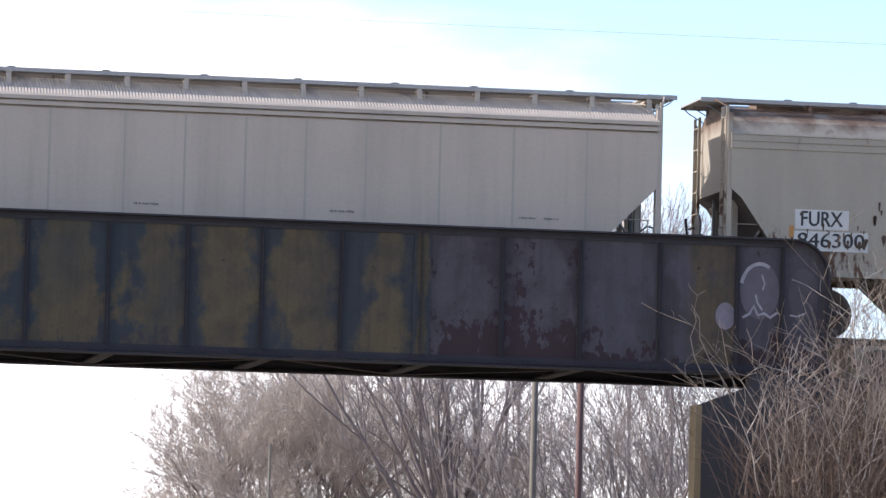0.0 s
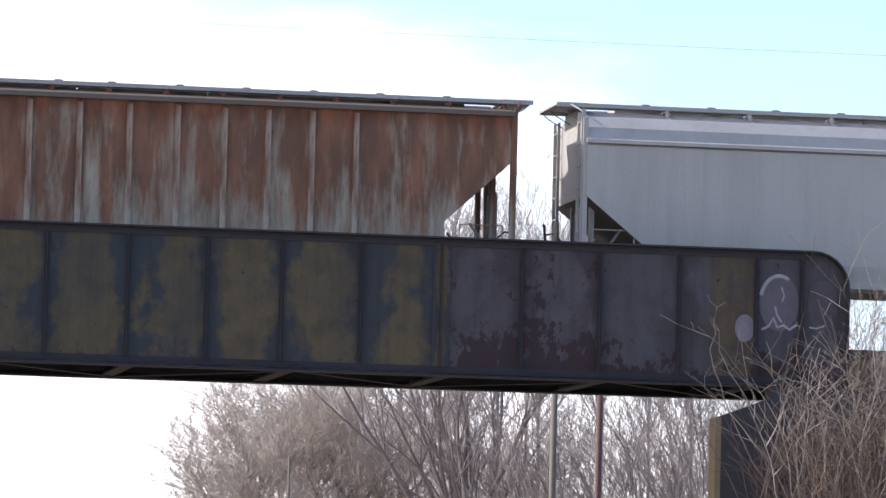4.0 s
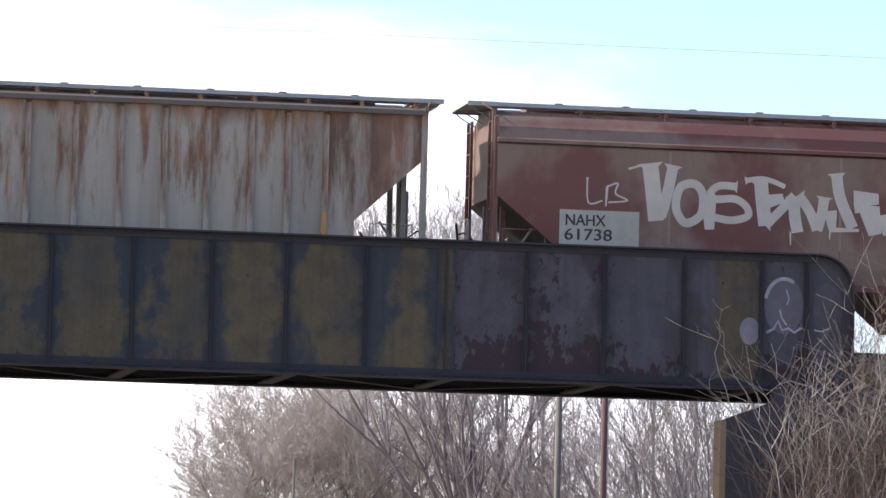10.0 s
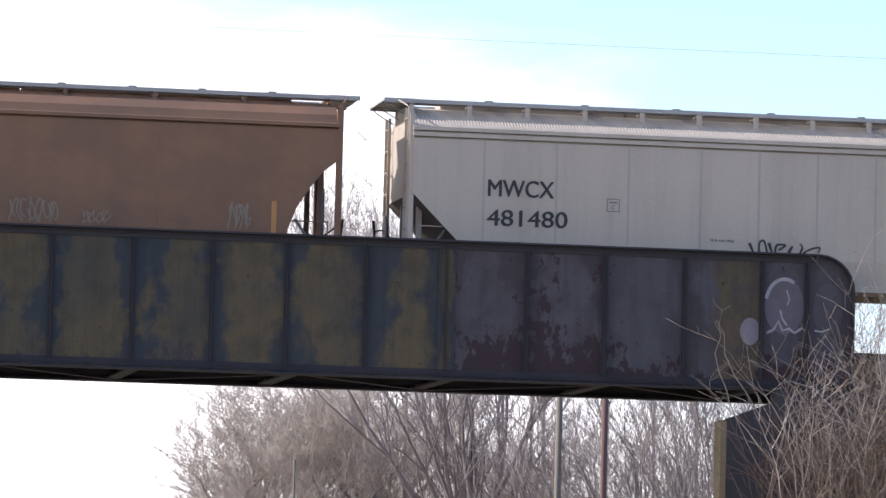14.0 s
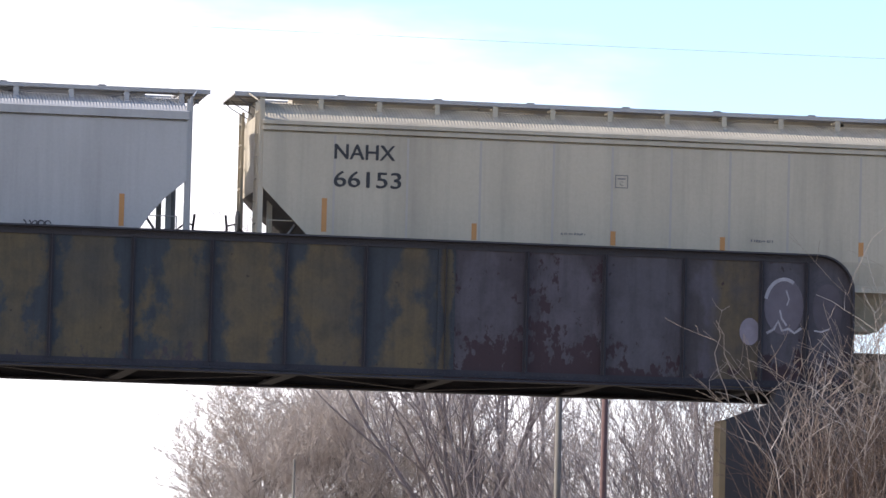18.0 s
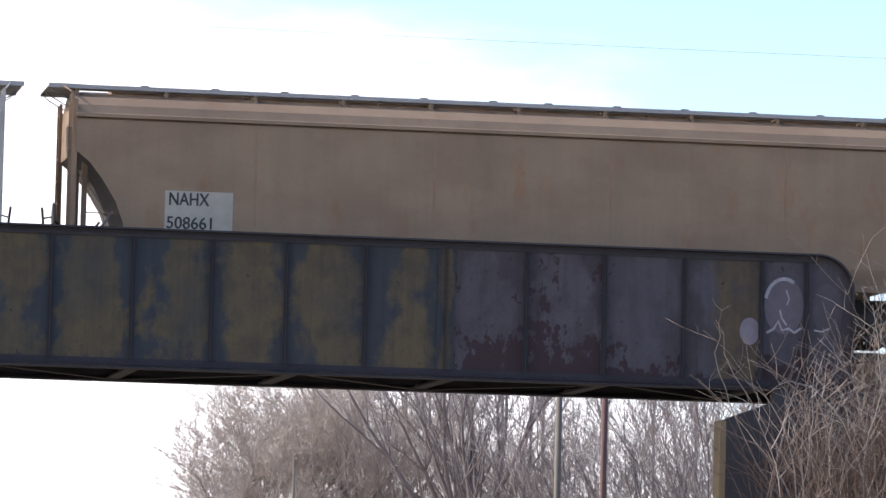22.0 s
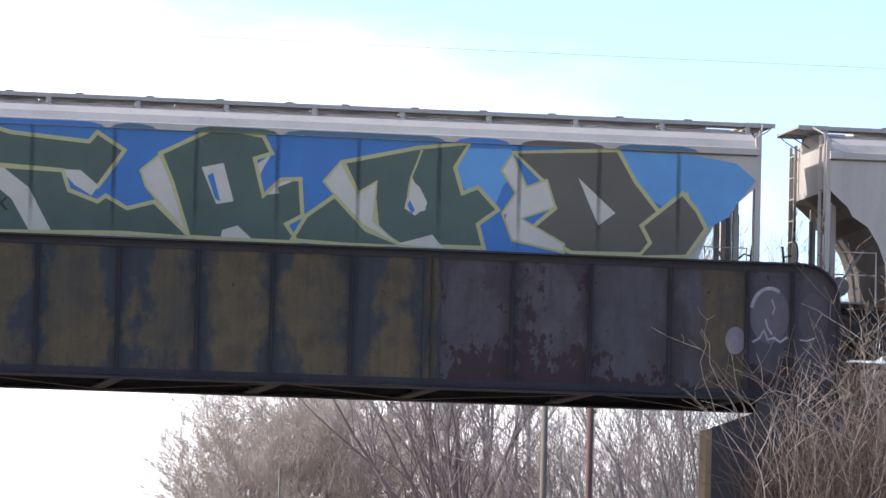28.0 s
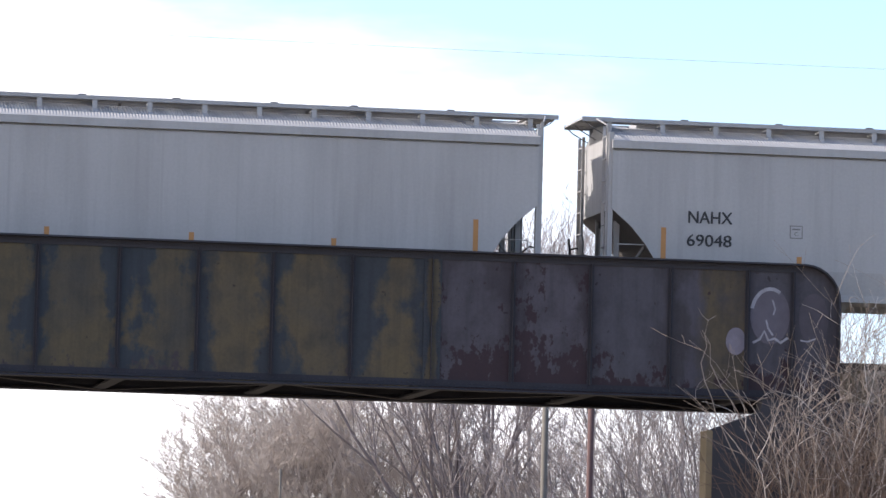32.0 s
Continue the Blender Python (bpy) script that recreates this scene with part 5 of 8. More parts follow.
def bare_tree(seed, x, y, label, stems, depth, spread, up, bark, twig, trunk_height, radius, thin=0.011, forks=(7, 6, 5, 4, 4)):
    """stems: (dx, dy, dz, length) of each main limb from the trunk's head."""
    rnd = random.Random(seed)
    tree = thing("tree", pose(x, y, -0.3), label, "tree", "bare trees behind the bridge")
    twigs = Mesh()
    head = Vector((0, 0, trunk_height))
    part("trunk", seed, Mesh().tube([(0, 0, -0.2), (0.03, 0.02, trunk_height * 0.5), head], [radius * 1.5, radius * 1.15, radius * 0.9], 10), bark, tree, smooth=True)
    for i, (dx, dy, dz, ln) in enumerate(stems):
        limb = Mesh()
        base = head - Vector((0, 0, rnd.uniform(0, min(1.5, trunk_height * 0.25))))
        grow(limb, twigs, rnd, base, (dx, dy, dz), ln, radius * rnd.uniform(0.28, 0.5), 0, depth, spread, up, thin, forks)
        part("limb", (seed, i), limb, bark, tree, smooth=True)
    part("crown", seed, twigs, twig, tree, "mass of fine bare twigs")["kind"] = "stuff"
    return tree


def fan(n, left, right, length, seed):
    """n main limbs spread like a fan from left to right, leaning a little to and fro."""
    rnd = random.Random(seed)
    return [(left + (right - left) * i / (n - 1) + rnd.gauss(0, 0.025), rnd.gauss(0, 0.25), 1.0, length * rnd.uniform(0.75, 1.08)) for i in range(n)]


bare_tree(5, 23.85, 136, "large bare tree fanning into many upright stems", fan(15, -0.85, 0.42, 6.2, 1), 3, 0.50, 0.05, BARK, TWIG_GREY, 7.0, 0.19, 0.0075, (7, 5, 4))
bare_tree(6, 25.0, 139, "large bare tree fanning into many upright stems", fan(6, -0.45, 0.45, 6.6, 2), 3, 0.55, 0.05, BARK, TWIG_GREY, 7.0, 0.16, 0.008, (6, 4, 3))
for i, (x, y, h) in enumerate([(18.3, 141, 10.6), (19.3, 144, 11.8), (21.6, 142, 12.2), (20.4, 147, 12.4), (17.7, 143, 9.4), (20.9, 140, 11.2), (19.3, 139, 9.4), (16.9, 141, 7.7), (22.6, 144, 11.6)]):
    bare_tree(20 + i, x, y, "bare bushy tree with dense brown twigs", fan(11, -0.8, 0.8, h * 0.25, 50 + i), 4, 0.85, 0.045, BARK, TWIG, h * 0.68, 0.09, 0.0060, (7, 6, 5, 4))
for i, (x, y, h) in enumerate([(26.2, 133, 13.5), (27.2, 136, 13), (28.1, 131, 14), (29.0, 134, 14), (30.0, 130, 15), (31.2, 136, 15), (32.3, 134, 16), (33.8, 131, 15)]):
    bare_tree(40 + i, x, y, "slender bare tree in a thicket", fan(8, -0.75, 0.75, h * 0.42, 70 + i), 3, 0.62, 0.05, BARK, TWIG_GREY, h * 0.36, 0.11, 0.0075, (7, 5, 4))
for i, (x, y, h) in enumerate([(23.2, 139, 9.9), (24.9, 141, 10.4), (26.2, 138, 10.2), (27.9, 140, 10.6), (29.3, 138, 10.6), (31.0, 140, 11.0), (32.7, 139, 11.4)]):
    bare_tree(60 + i, x, y, "low bare thicket tree with fine twigs", fan(8, -0.9, 0.9, h * 0.30, 90 + i), 3, 0.7, 0.05, BARK, TWIG, h * 0.66, 0.08, 0.0075, (7, 5, 4))
for i, (x, y, h) in enumerate([(24.4, 150, 10.6), (26.0, 152, 10.4), (27.6, 150, 10.8)]):
    bare_tree(34 + i, x, y, "bare bushy tree with dense brown twigs", fan(10, -0.8, 0.8, h * 0.25, 30 + i), 3, 0.8, 0.045, BARK, TWIG, h * 0.68, 0.08, 0.0085, (8, 6, 5))
bare_tree(75, 27.45, 125, "slim dark leaning tree with few twigs", [(-0.045, 0, 1.0, 6.0), (0.35, 0.1, 1.0, 1.6), (-0.3, 0.1, 1.0, 1.3)], 2, 0.5, 0.0, BARK_DARK, BARK_DARK, 5.6, 0.11, 0.007, (5, 4))

for i, x in enumerate((20.6, 22.2, 23.6, 24.9, 26.3, 27.7, 29.2, 30.8, 32.3)):
    bare_tree(80 + i, x, 145 + (i % 3), "tall thin bare tree with a high fine crown", fan(11, -0.6, 0.6, 3.9, 110 + i), 3, 0.5, 0.09, BARK, TWIG_GREY, 11.8, 0.05, 0.007, (9, 6, 4))


def pole(x, y, z, r, mat, label, lean=0.0):
    p = thing("pole", pose(x, y, -0.3), label, "pole")
    part("shaft", (x, y), lambda: Mesh().tube([(-lean, 0, 0), (-lean * 0.5, 0, z * 0.5), (0, 0, z)], [r * 1.15, r * 1.08, r], 12), mat, p, smooth=True)
    return p


pole(23.95, 125, 11.2, 0.08, POLE_WOOD, "slim grey weathered wooden pole")
pole(25.11, 125, 11.2, 0.075, POLE_RED, "slim reddish-brown wooden pole")
pole(17.32, 125, 8.92, 0.028, POLE_WOOD, "thin pale marker pole")
wire = thing("overhead_line", pose(0, 112, -0.3), "thin dark overhead wire between wooden poles", "overhead line")
part("cable", 0, lambda: Mesh().tube([(-40 + 4 * i, 0, 17.95 + 0.00022 * (-40 + 4 * i - 24) ** 2) for i in range(33)], 0.0035, 5), GALVANIZED, wire)
for x in (-40, 88):
    part("line_pole", 0, lambda: Mesh().tube([(0, 0, 0), (0, 0, 19.6)], [0.2, 0.14], 12), POLE_WOOD, wire, at=(x, 0.16, 0))


def shrub(seed, x, y, z, n, height, lean, spread, mats, label, thick=1.0):
    """Bare stems from one stool: each runs crooked from joint to joint, and forks at the joints into crooked side shoots."""
    rnd = random.Random(seed)
    s = thing("shrub", pose(x, y, z), label, "shrub", "bare shrubs on the bank")

    def shoot(m, p, d, length, r, level):
        joints = max(3, int(length / 0.34))
        pts, d = [p], d.normalized()
        droop = rnd.uniform(-0.10, 0.05) if level == 0 else rnd.uniform(-0.02, 0.12)
        for j in range(joints):
            kink = 0.13 if level == 0 else 0.24
            d = (d + Vector((rnd.gauss(0, kink), rnd.gauss(0, kink * 0.7), rnd.gauss(droop, kink * 0.5)))).normalized()
            pts.append(pts[-1] + d * length / joints * rnd.uniform(0.8, 1.2))
        m.tube(pts, [max(r * (1 - 0.75 * j / joints), 0.0034) for j in range(joints + 1)], 4 if level == 0 else 3, cap=False)
        if level >= 2:
            return
        for j in range(2 if level == 0 else 1, joints):
            for _ in range(rnd.choice((0, 1, 1, 2)) if level == 0 else rnd.choice((0, 0, 1))):
                q = d + Vector((rnd.choice((-1, 1)) * rnd.uniform(0.4, 1.1), rnd.gauss(0, 0.5), rnd.uniform(-0.25, 0.45)))
                shoot(m, pts[j], q, length * rnd.uniform(0.14, 0.36), r * 0.55, level + 1)

    for i in range(n):
        m = Mesh()
        d = Vector((lean + rnd.gauss(0, spread), rnd.gauss(-0.1, 0.3), 1))
        shoot(m, Vector((rnd.gauss(0, 0.35), rnd.gauss(0, 0.3), -0.1)), d, height * rnd.uniform(0.5, 1.08), rnd.uniform(0.010, 0.019) * thick, 0)
        part("stem", (seed, i), m, mats[rnd.randrange(len(mats))], s)
    return s


# sparse crooked shrubs before the girder's end, a dense bank of stems beyond it
for i, (x, y, z, n, h, lean) in enumerate([(22.7, 94.4, 6.9, 10, 3.3, -0.20), (23.3, 94.0, 6.9, 12, 4.1, -0.12), (23.8, 94.8, 7.0, 12, 4.5, 0.05), (24.3, 94.2, 7.0, 12, 4.8, 0.1), (24.9, 95.0, 7.2, 12, 4.8, 0.0), (25.5, 94.4, 7.2, 11, 4.7, -0.1)]):
    shrub(100 + i, x, y, z, n, h, lean, 0.30, (STEM_TAN, STEM_TAN, STEM_PALE), "bare tan shrub with crooked forking stems on the bank", 0.72)
for i in range(18):
    x = 22.9 + (i % 6) * 0.60
    y = 95.9 - (i // 6) * 1.1
    z = 6.8 - (i // 6) * 0.5
    shrub(130 + i, x, y, z, 24, 2.5 + 0.16 * (i % 6), 0.0, 0.30, ((STEM_RED, STEM_BROWN, STEM_BROWN), (STEM_BROWN, STEM_TAN, STEM_BROWN))[i % 2], "dense brown shrub of dead stems on the bank", 0.75)


def bramble(points, y, label):
    """One long crooked shoot that arches up alone from the brush; points: (x, z) from the foot to the tip."""
    b = thing("bramble", pose(points[0][0], y, points[0][1]), label, "shrub", "bare shrubs on the bank")
    x0, z0 = points[0]
    line = [(x - x0, 0.06 * math.sin(i * 1.3), z - z0) for i, (x, z) in enumerate(points)]
    part("stem", label, Mesh().tube(line, [0.013 * (1 - 0.6 * i / len(line)) for i in range(len(line))], 5), STEM_TAN, b)
    for i, side in ((3, -1), (5, 1), (len(line) - 2, -1)):
        p = Vector(line[i])
        part("twig", (label, i), Mesh().tube([p, p + Vector((side * 0.12, 0.02, 0.10)), p + Vector((side * 0.20, 0, 0.24))], [0.006, 0.005, 0.003], 4), STEM_TAN, b)


BRAMBLE = [(23.0, 6.9), (22.4, 7.7), (22.02, 8.44), (21.78, 8.93), (21.70, 9.20), (21.57, 9.51), (21.50, 9.87), (21.60, 10.19), (21.54, 10.40), (21.60, 10.69), (21.77, 10.79)]
bramble(BRAMBLE, 96.3, "single tan bramble shoot arching before the girder")
bramble([(x + 0.75 - 0.12 * i, z - 0.35 + 0.05 * i) for i, (x, z) in enumerate(BRAMBLE[:9])], 95.6, "short tan bramble shoot beside the dark column")

# ---- the train ----
SEAMS_A = [0, 1.42, 2.87, 4.32, 5.78, 6.96, 8.15, 9.34, 10.53, 12.0, 13.47, 14.94, 16.38]


def seams(length, n, first=0.0):
    """n even sheets over the body, or a longer sheet at each end and n between."""
    body = length - 1.48
    if first:
        return [0] + [first + (body - 2 * first) * i / n for i in range(n + 1)] + [body]
    return [body * i / n for i in range(n + 1)]


GAPS = [4.09, 21.95, 40.54, 58.4, 76.27, 94.73, 113.2, 131.73, 150.88, 168.75, 187.6, 207.37, 226.21, 245.32, 263.18, 282.31, 300.17, 319.26, 338.34,
        356.2, 374.06, 391.93, 410.82, 429.64, 448.79, 467.66, 485.52, 504.03, 523.01, 541.99, 561.08, 580.12, 598.68, 616.54, 634.4, 652.27]
TRAIN = []
TAN_BOX = [(3.89, 4.15, 2.56, 2.82, DARK_BAR)]
TAN_BARS = [(5.99, 6.47, 2.05, 2.11, DARK_BAR), (9.84, 10.32, 2.05, 2.11, DARK_BAR), (1.55, 2.3, 1.85, 1.90, DARK_BAR), (13.6, 13.95, 2.07, 2.11, DARK_BAR), (14.1, 14.4, 2.07, 2.11, DARK_BAR)]


def tan_marks(number):
    return [("MWCX", 1.50, 2.77, 0.34, 1.33, BLACK), (number, 1.49, 2.19, 0.33, 1.62, BLACK)]


car_0 = couple(0, 17.86, "trinity", TAN, "plain tan covered hopper car with a fluted roof", SEAMS_A,
           bars=TAN_BARS)
car_1 = couple(1, 18.59, "furx", CREAM_RUST_TOP, "cream covered hopper car with rust runs and teal graffiti", seams(18.59, 5),
           plates=[(1.32, 2.42, 2.09, 2.48, WHITE), (1.3, 2.82, 1.66, 2.05, WHITE)],
           marks=[("FURX", 1.44, 2.15, 0.3, 0.86, BLACK), ("846300", 1.37, 1.73, 0.29, 1.38, BLACK)],
           stripes=[(1.25, 1.91, 2.15, ORANGE), (15.71, 1.92, 2.26, ORANGE)],
           bars=[(14.89, 15.55, 2.25, 2.29, DARK_BAR), (14.89, 15.56, 2.11, 2.16, DARK_BAR)])
car_2 = couple(2, 17.86, "trinity", TAN_WARM, "clean tan covered hopper car with orange reflector stripes", SEAMS_A,
           marks=[("NAHX", 1.42, 3.36, 0.31, 1.19, BLACK), ("66206", 1.42, 2.81, 0.33, 1.41, BLACK)],
           boxes=[(7.03, 7.3, 3.03, 3.29, DARK_BAR)],
           stripes=[(1.23, 1.89, 2.55, ORANGE), (4.23, 1.74, 2.12, ORANGE), (6.99, 1.76, 2.11, ORANGE), (9.22, 1.73, 2.11, ORANGE), (12.02, 1.73, 2.12, ORANGE), (15.02, 1.87, 2.61, ORANGE)],
           bars=[(5.95, 6.46, 2.04, 2.12, DARK_BAR), (9.78, 10.29, 2.07, 2.14, DARK_BAR), (12.93, 13.37, 1.86, 2.03, BLACK)])
car_3 = couple(3, 17.86, "trinity", TAN, "tan covered hopper car with dark lettering and fluted roof", SEAMS_A,
           marks=tan_marks("481289"),
           boxes=TAN_BOX,
           bars=TAN_BARS)
car_4 = couple(4, 18.46, "ribbed", RUSTY, "ribbed grey covered hopper car streaked heavily with red rust", [0, 1.52, 2.27, 3.03, 3.83, 4.71, 5.59, 6.49, 7.45, 8.43, 9.4, 10.34, 11.26, 12.12, 12.99, 13.86, 16.98],
           marks=[("GA", 2.4, 2.43, 0.23, 0.45, BLACK), ("CX", 3.21, 2.46, 0.24, 0.43, BLACK), ("95", 2.41, 1.99, 0.22, 0.4, BLACK), ("31", 3.22, 2.01, 0.23, 0.33, BLACK)],
           stripes=[(1.48, 1.9, 2.37, YELLOW), (12.9, 1.38, 1.89, YELLOW)], rib_coats={j: RUST_RIB for j in range(20)}, roof_coat=ROOF_DARK)
car_5 = couple(5, 18.47, "flow", BLUE_GREY, "plain blue-grey covered hopper car", seams(18.47, 5))
car_6 = couple(6, 18.53, "furx", CREAM, "cream covered hopper car with rust spots and dark red graffiti", seams(18.53, 5),
           plates=[(1.37, 2.4, 2.13, 2.53, WHITE), (1.36, 2.77, 1.77, 2.11, WHITE)],
           marks=[("FURX", 1.43, 2.19, 0.31, 0.91, BLACK), ("846406", 1.39, 1.79, 0.29, 1.37, BLACK)],
           stripes=[(1.24, 1.83, 2.21, YELLOW), (15.63, 1.31, 2.23, YELLOW)])
car_7 = couple(7, 19.15, "ribbed", SILVER, "ribbed silver-grey covered hopper car with yellow reflector stripes", [0, 1.51, 2.28, 3.03, 3.85, 4.7, 5.54, 6.39, 7.34, 8.33, 9.3, 10.23, 11.21, 12.06, 12.91, 13.77, 14.6, 15.34, 16.11, 17.67],
           marks=[("GA", 2.34, 2.24, 0.24, 0.46, BLACK), ("CX", 3.16, 2.24, 0.24, 0.44, BLACK), ("94", 2.37, 1.96, 0.21, 0.36, BLACK), ("55", 3.2, 1.97, 0.22, 0.36, BLACK)],
           boxes=[(3.94, 4.21, 1.98, 2.25, DARK_BAR)],
           stripes=[(1.45, 1.91, 2.5, YELLOW), (4.65, 1.84, 2.03, YELLOW), (7.28, 1.83, 2.03, YELLOW), (10.19, 1.85, 2.05, YELLOW), (12.85, 1.84, 2.04, YELLOW), (16.07, 1.87, 2.54, YELLOW)])
car_8 = couple(8, 17.86, "trinity", TAN, "tan covered hopper car with dark lettering and fluted roof", SEAMS_A,
           marks=tan_marks("481306"),
           boxes=TAN_BOX,
           bars=TAN_BARS)
car_9 = couple(9, 18.85, "mfc", PALE, "pale grey covered hopper car with a black graffiti tag", [0, 1.38, 2.81, 4.27, 5.73, 7.18, 8.67, 10.1, 11.57, 13.03, 14.49, 15.97, 17.37],
           boxes=[(3.36, 3.63, 2.45, 2.71, DARK_BAR)],
           bars=[(1.75, 2.61, 1.99, 2.04, DARK_BAR), (5.11, 5.65, 1.92, 2.09, DULL_TAN), (8.68, 9.38, 2.02, 2.06, DARK_BAR), (8.68, 9.32, 1.92, 1.96, DARK_BAR), (10.93, 11.49, 1.91, 2.1, DULL_TAN), (13.19, 13.57, 1.91, 2.1, BLACK), (13.74, 14.37, 2.04, 2.07, DARK_BAR), (13.74, 14.34, 1.93, 1.96, DARK_BAR)],
           marks=[("MFCX", 1.57, 3.04, 0.31, 0.84, BLACK), ("851390", 1.51, 2.4, 0.32, 1.19, BLACK)])
car_10 = couple(10, 19.77, "ribbed", GREY_STREAKED, "ribbed grey covered hopper car with rust on its ribs", [0, 1.77, 2.56, 3.31, 4.13, 4.96, 5.85, 6.69, 7.63, 8.59, 9.54, 10.53, 11.46, 12.33, 13.2, 14.04, 14.9, 15.62, 16.37, 18.29],
           marks=[("GA", 2.66, 2.41, 0.25, 0.44, BLACK), ("CX", 3.47, 2.42, 0.25, 0.41, BLACK), ("94", 2.65, 1.97, 0.21, 0.39, BLACK), ("92", 3.45, 1.96, 0.22, 0.4, BLACK)],
           boxes=[(5.23, 5.49, 2.2, 2.46, DARK_BAR)],
           stripes=[(1.73, 1.92, 2.32, ORANGE), (16.36, 1.87, 2.32, ORANGE)],
           rib_coats={j: RUST_RIB for j in range(20)}, panel_coats={18: RUST_RIB}, roof_coat=ROOF_DARK)
car_11 = couple(11, 18.84, "flow", MAROON, "faded maroon covered hopper car with white graffiti letters", seams(18.84, 5),
           plates=[(1.27, 2.87, 1.83, 2.57, DULL_WHITE)],
           marks=[("NAHX", 1.39, 2.26, 0.22, 0.81, BLACK), ("61738", 1.37, 1.97, 0.23, 0.96, BLACK)],
           stripes=[(15.93, 1.88, 2.24, ORANGE)])
car_12 = couple(12, 19.11, "acurve", CREAM_RUST, "cream covered hopper car with rust patches and a pale patch", seams(19.11, 5),
           plates=[(1.53, 3.07, 1.9, 2.79, PLATE_CREAM), (7.46, 9.96, 1.82, 3.17, PALE_PATCH)],
           marks=[("NAHX", 1.76, 2.41, 0.25, 0.85, BLACK), ("62151", 1.67, 2.09, 0.24, 0.94, BLACK)],
           stripes=[(1.13, 1.93, 2.33, ORANGE), (16.36, 1.89, 2.38, ORANGE)])
car_13 = couple(13, 17.86, "trinity", TAN, "tan covered hopper car with dark lettering and fluted roof", SEAMS_A,
           marks=tan_marks("481467"),
           boxes=TAN_BOX,
           bars=TAN_BARS)
car_14 = couple(14, 19.13, "bcurve", BROWN, "brown covered hopper car with a white number plate", seams(19.13, 5),
           plates=[(1.73, 3.06, 1.85, 2.64, DULL_WHITE)],
           marks=[("NAHX", 1.78, 2.36, 0.25, 0.83, BLACK), ("508585", 1.77, 1.99, 0.24, 1.22, BLACK)],
           stripes=[(1.1, 1.86, 2.47, YELLOW), (16.41, 1.87, 2.51, ORANGE)])
car_15 = couple(15, 17.86, "trinity", TAN, "tan covered hopper car with small black graffiti tags", SEAMS_A,
           marks=tan_marks("481480"),
           boxes=TAN_BOX,
           bars=TAN_BARS)
car_16 = couple(16, 19.09, "bcurve", BROWN, "plain rust-brown covered hopper car", seams(19.09, 5))
car_17 = couple(17, 19.08, "tallrib", PALE_GREEN, "ribbed pale grey covered hopper car with a round white emblem", [0, 0.52, 1.54, 2.57, 3.54, 4.52, 5.5, 6.49, 7.48, 8.45, 9.32, 10.3, 11.3, 12.25, 13.26, 14.21, 15.2, 16.08, 17.6],
           stripes=[(15.85, 1.9, 2.33, YELLOW)])
car_18 = couple(18, 17.86, "curved", BLUE_GREY, "blue-grey covered hopper car with orange stripes and scribbles", [0, 1.62, 3.16, 4.52, 6.08, 7.46, 8.91, 10.27, 11.79, 13.22, 14.77, 16.38],
           marks=[("NAHX", 1.65, 2.62, 0.24, 0.89, BLACK), ("69312", 1.63, 2.15, 0.25, 0.92, BLACK)],
           boxes=[(3.7, 3.96, 2.37, 2.64, DARK_BAR)],
           stripes=[(1.17, 1.91, 2.53, ORANGE), (3.94, 1.78, 2.04, ORANGE), (6.73, 1.77, 2.04, ORANGE), (9.54, 1.77, 2.05, ORANGE), (12.34, 1.76, 2.04, ORANGE), (15.13, 1.91, 2.54, ORANGE)])
car_19 = couple(19, 17.86, "trinity", CREAM_TAN, "yellowed tan covered hopper car with orange reflector stripes", SEAMS_A,
           marks=[("NAHX", 1.41, 3.39, 0.3, 1.21, BLACK), ("66153", 1.41, 2.84, 0.32, 1.34, BLACK)],
           boxes=[(7.02, 7.29, 3.04, 3.31, DARK_BAR)],
           stripes=[(1.24, 1.95, 2.61, ORANGE), (4.22, 1.9, 2.23, ORANGE), (7.0, 1.9, 2.18, ORANGE), (9.21, 1.87, 2.15, ORANGE), (12.03, 1.87, 2.15, ORANGE), (14.99, 1.9, 2.58, ORANGE)],
           bars=[(5.95, 6.44, 2.07, 2.12, DARK_BAR), (9.78, 10.25, 2.07, 2.13, DARK_BAR), (12.91, 13.37, 1.87, 2.04, BLACK)])
car_20 = couple(20, 17.86, "trinity", TAN, "tan covered hopper car with dark lettering and fluted roof", SEAMS_A,
           marks=tan_marks("481496"),
           boxes=TAN_BOX,
           bars=TAN_BARS)
car_21 = couple(21, 18.89, "flow", BROWN_DULL, "faded brown covered hopper car with pale bubble graffiti", seams(18.89, 5),
           plates=[(1.48, 3.1, 1.88, 2.7, DULL_WHITE)],
           marks=[("NAHX", 1.54, 2.42, 0.24, 0.8, BLACK), ("61637", 1.53, 2.13, 0.23, 0.9, BLACK)],
           stripes=[(1.27, 1.9, 2.28, YELLOW)])
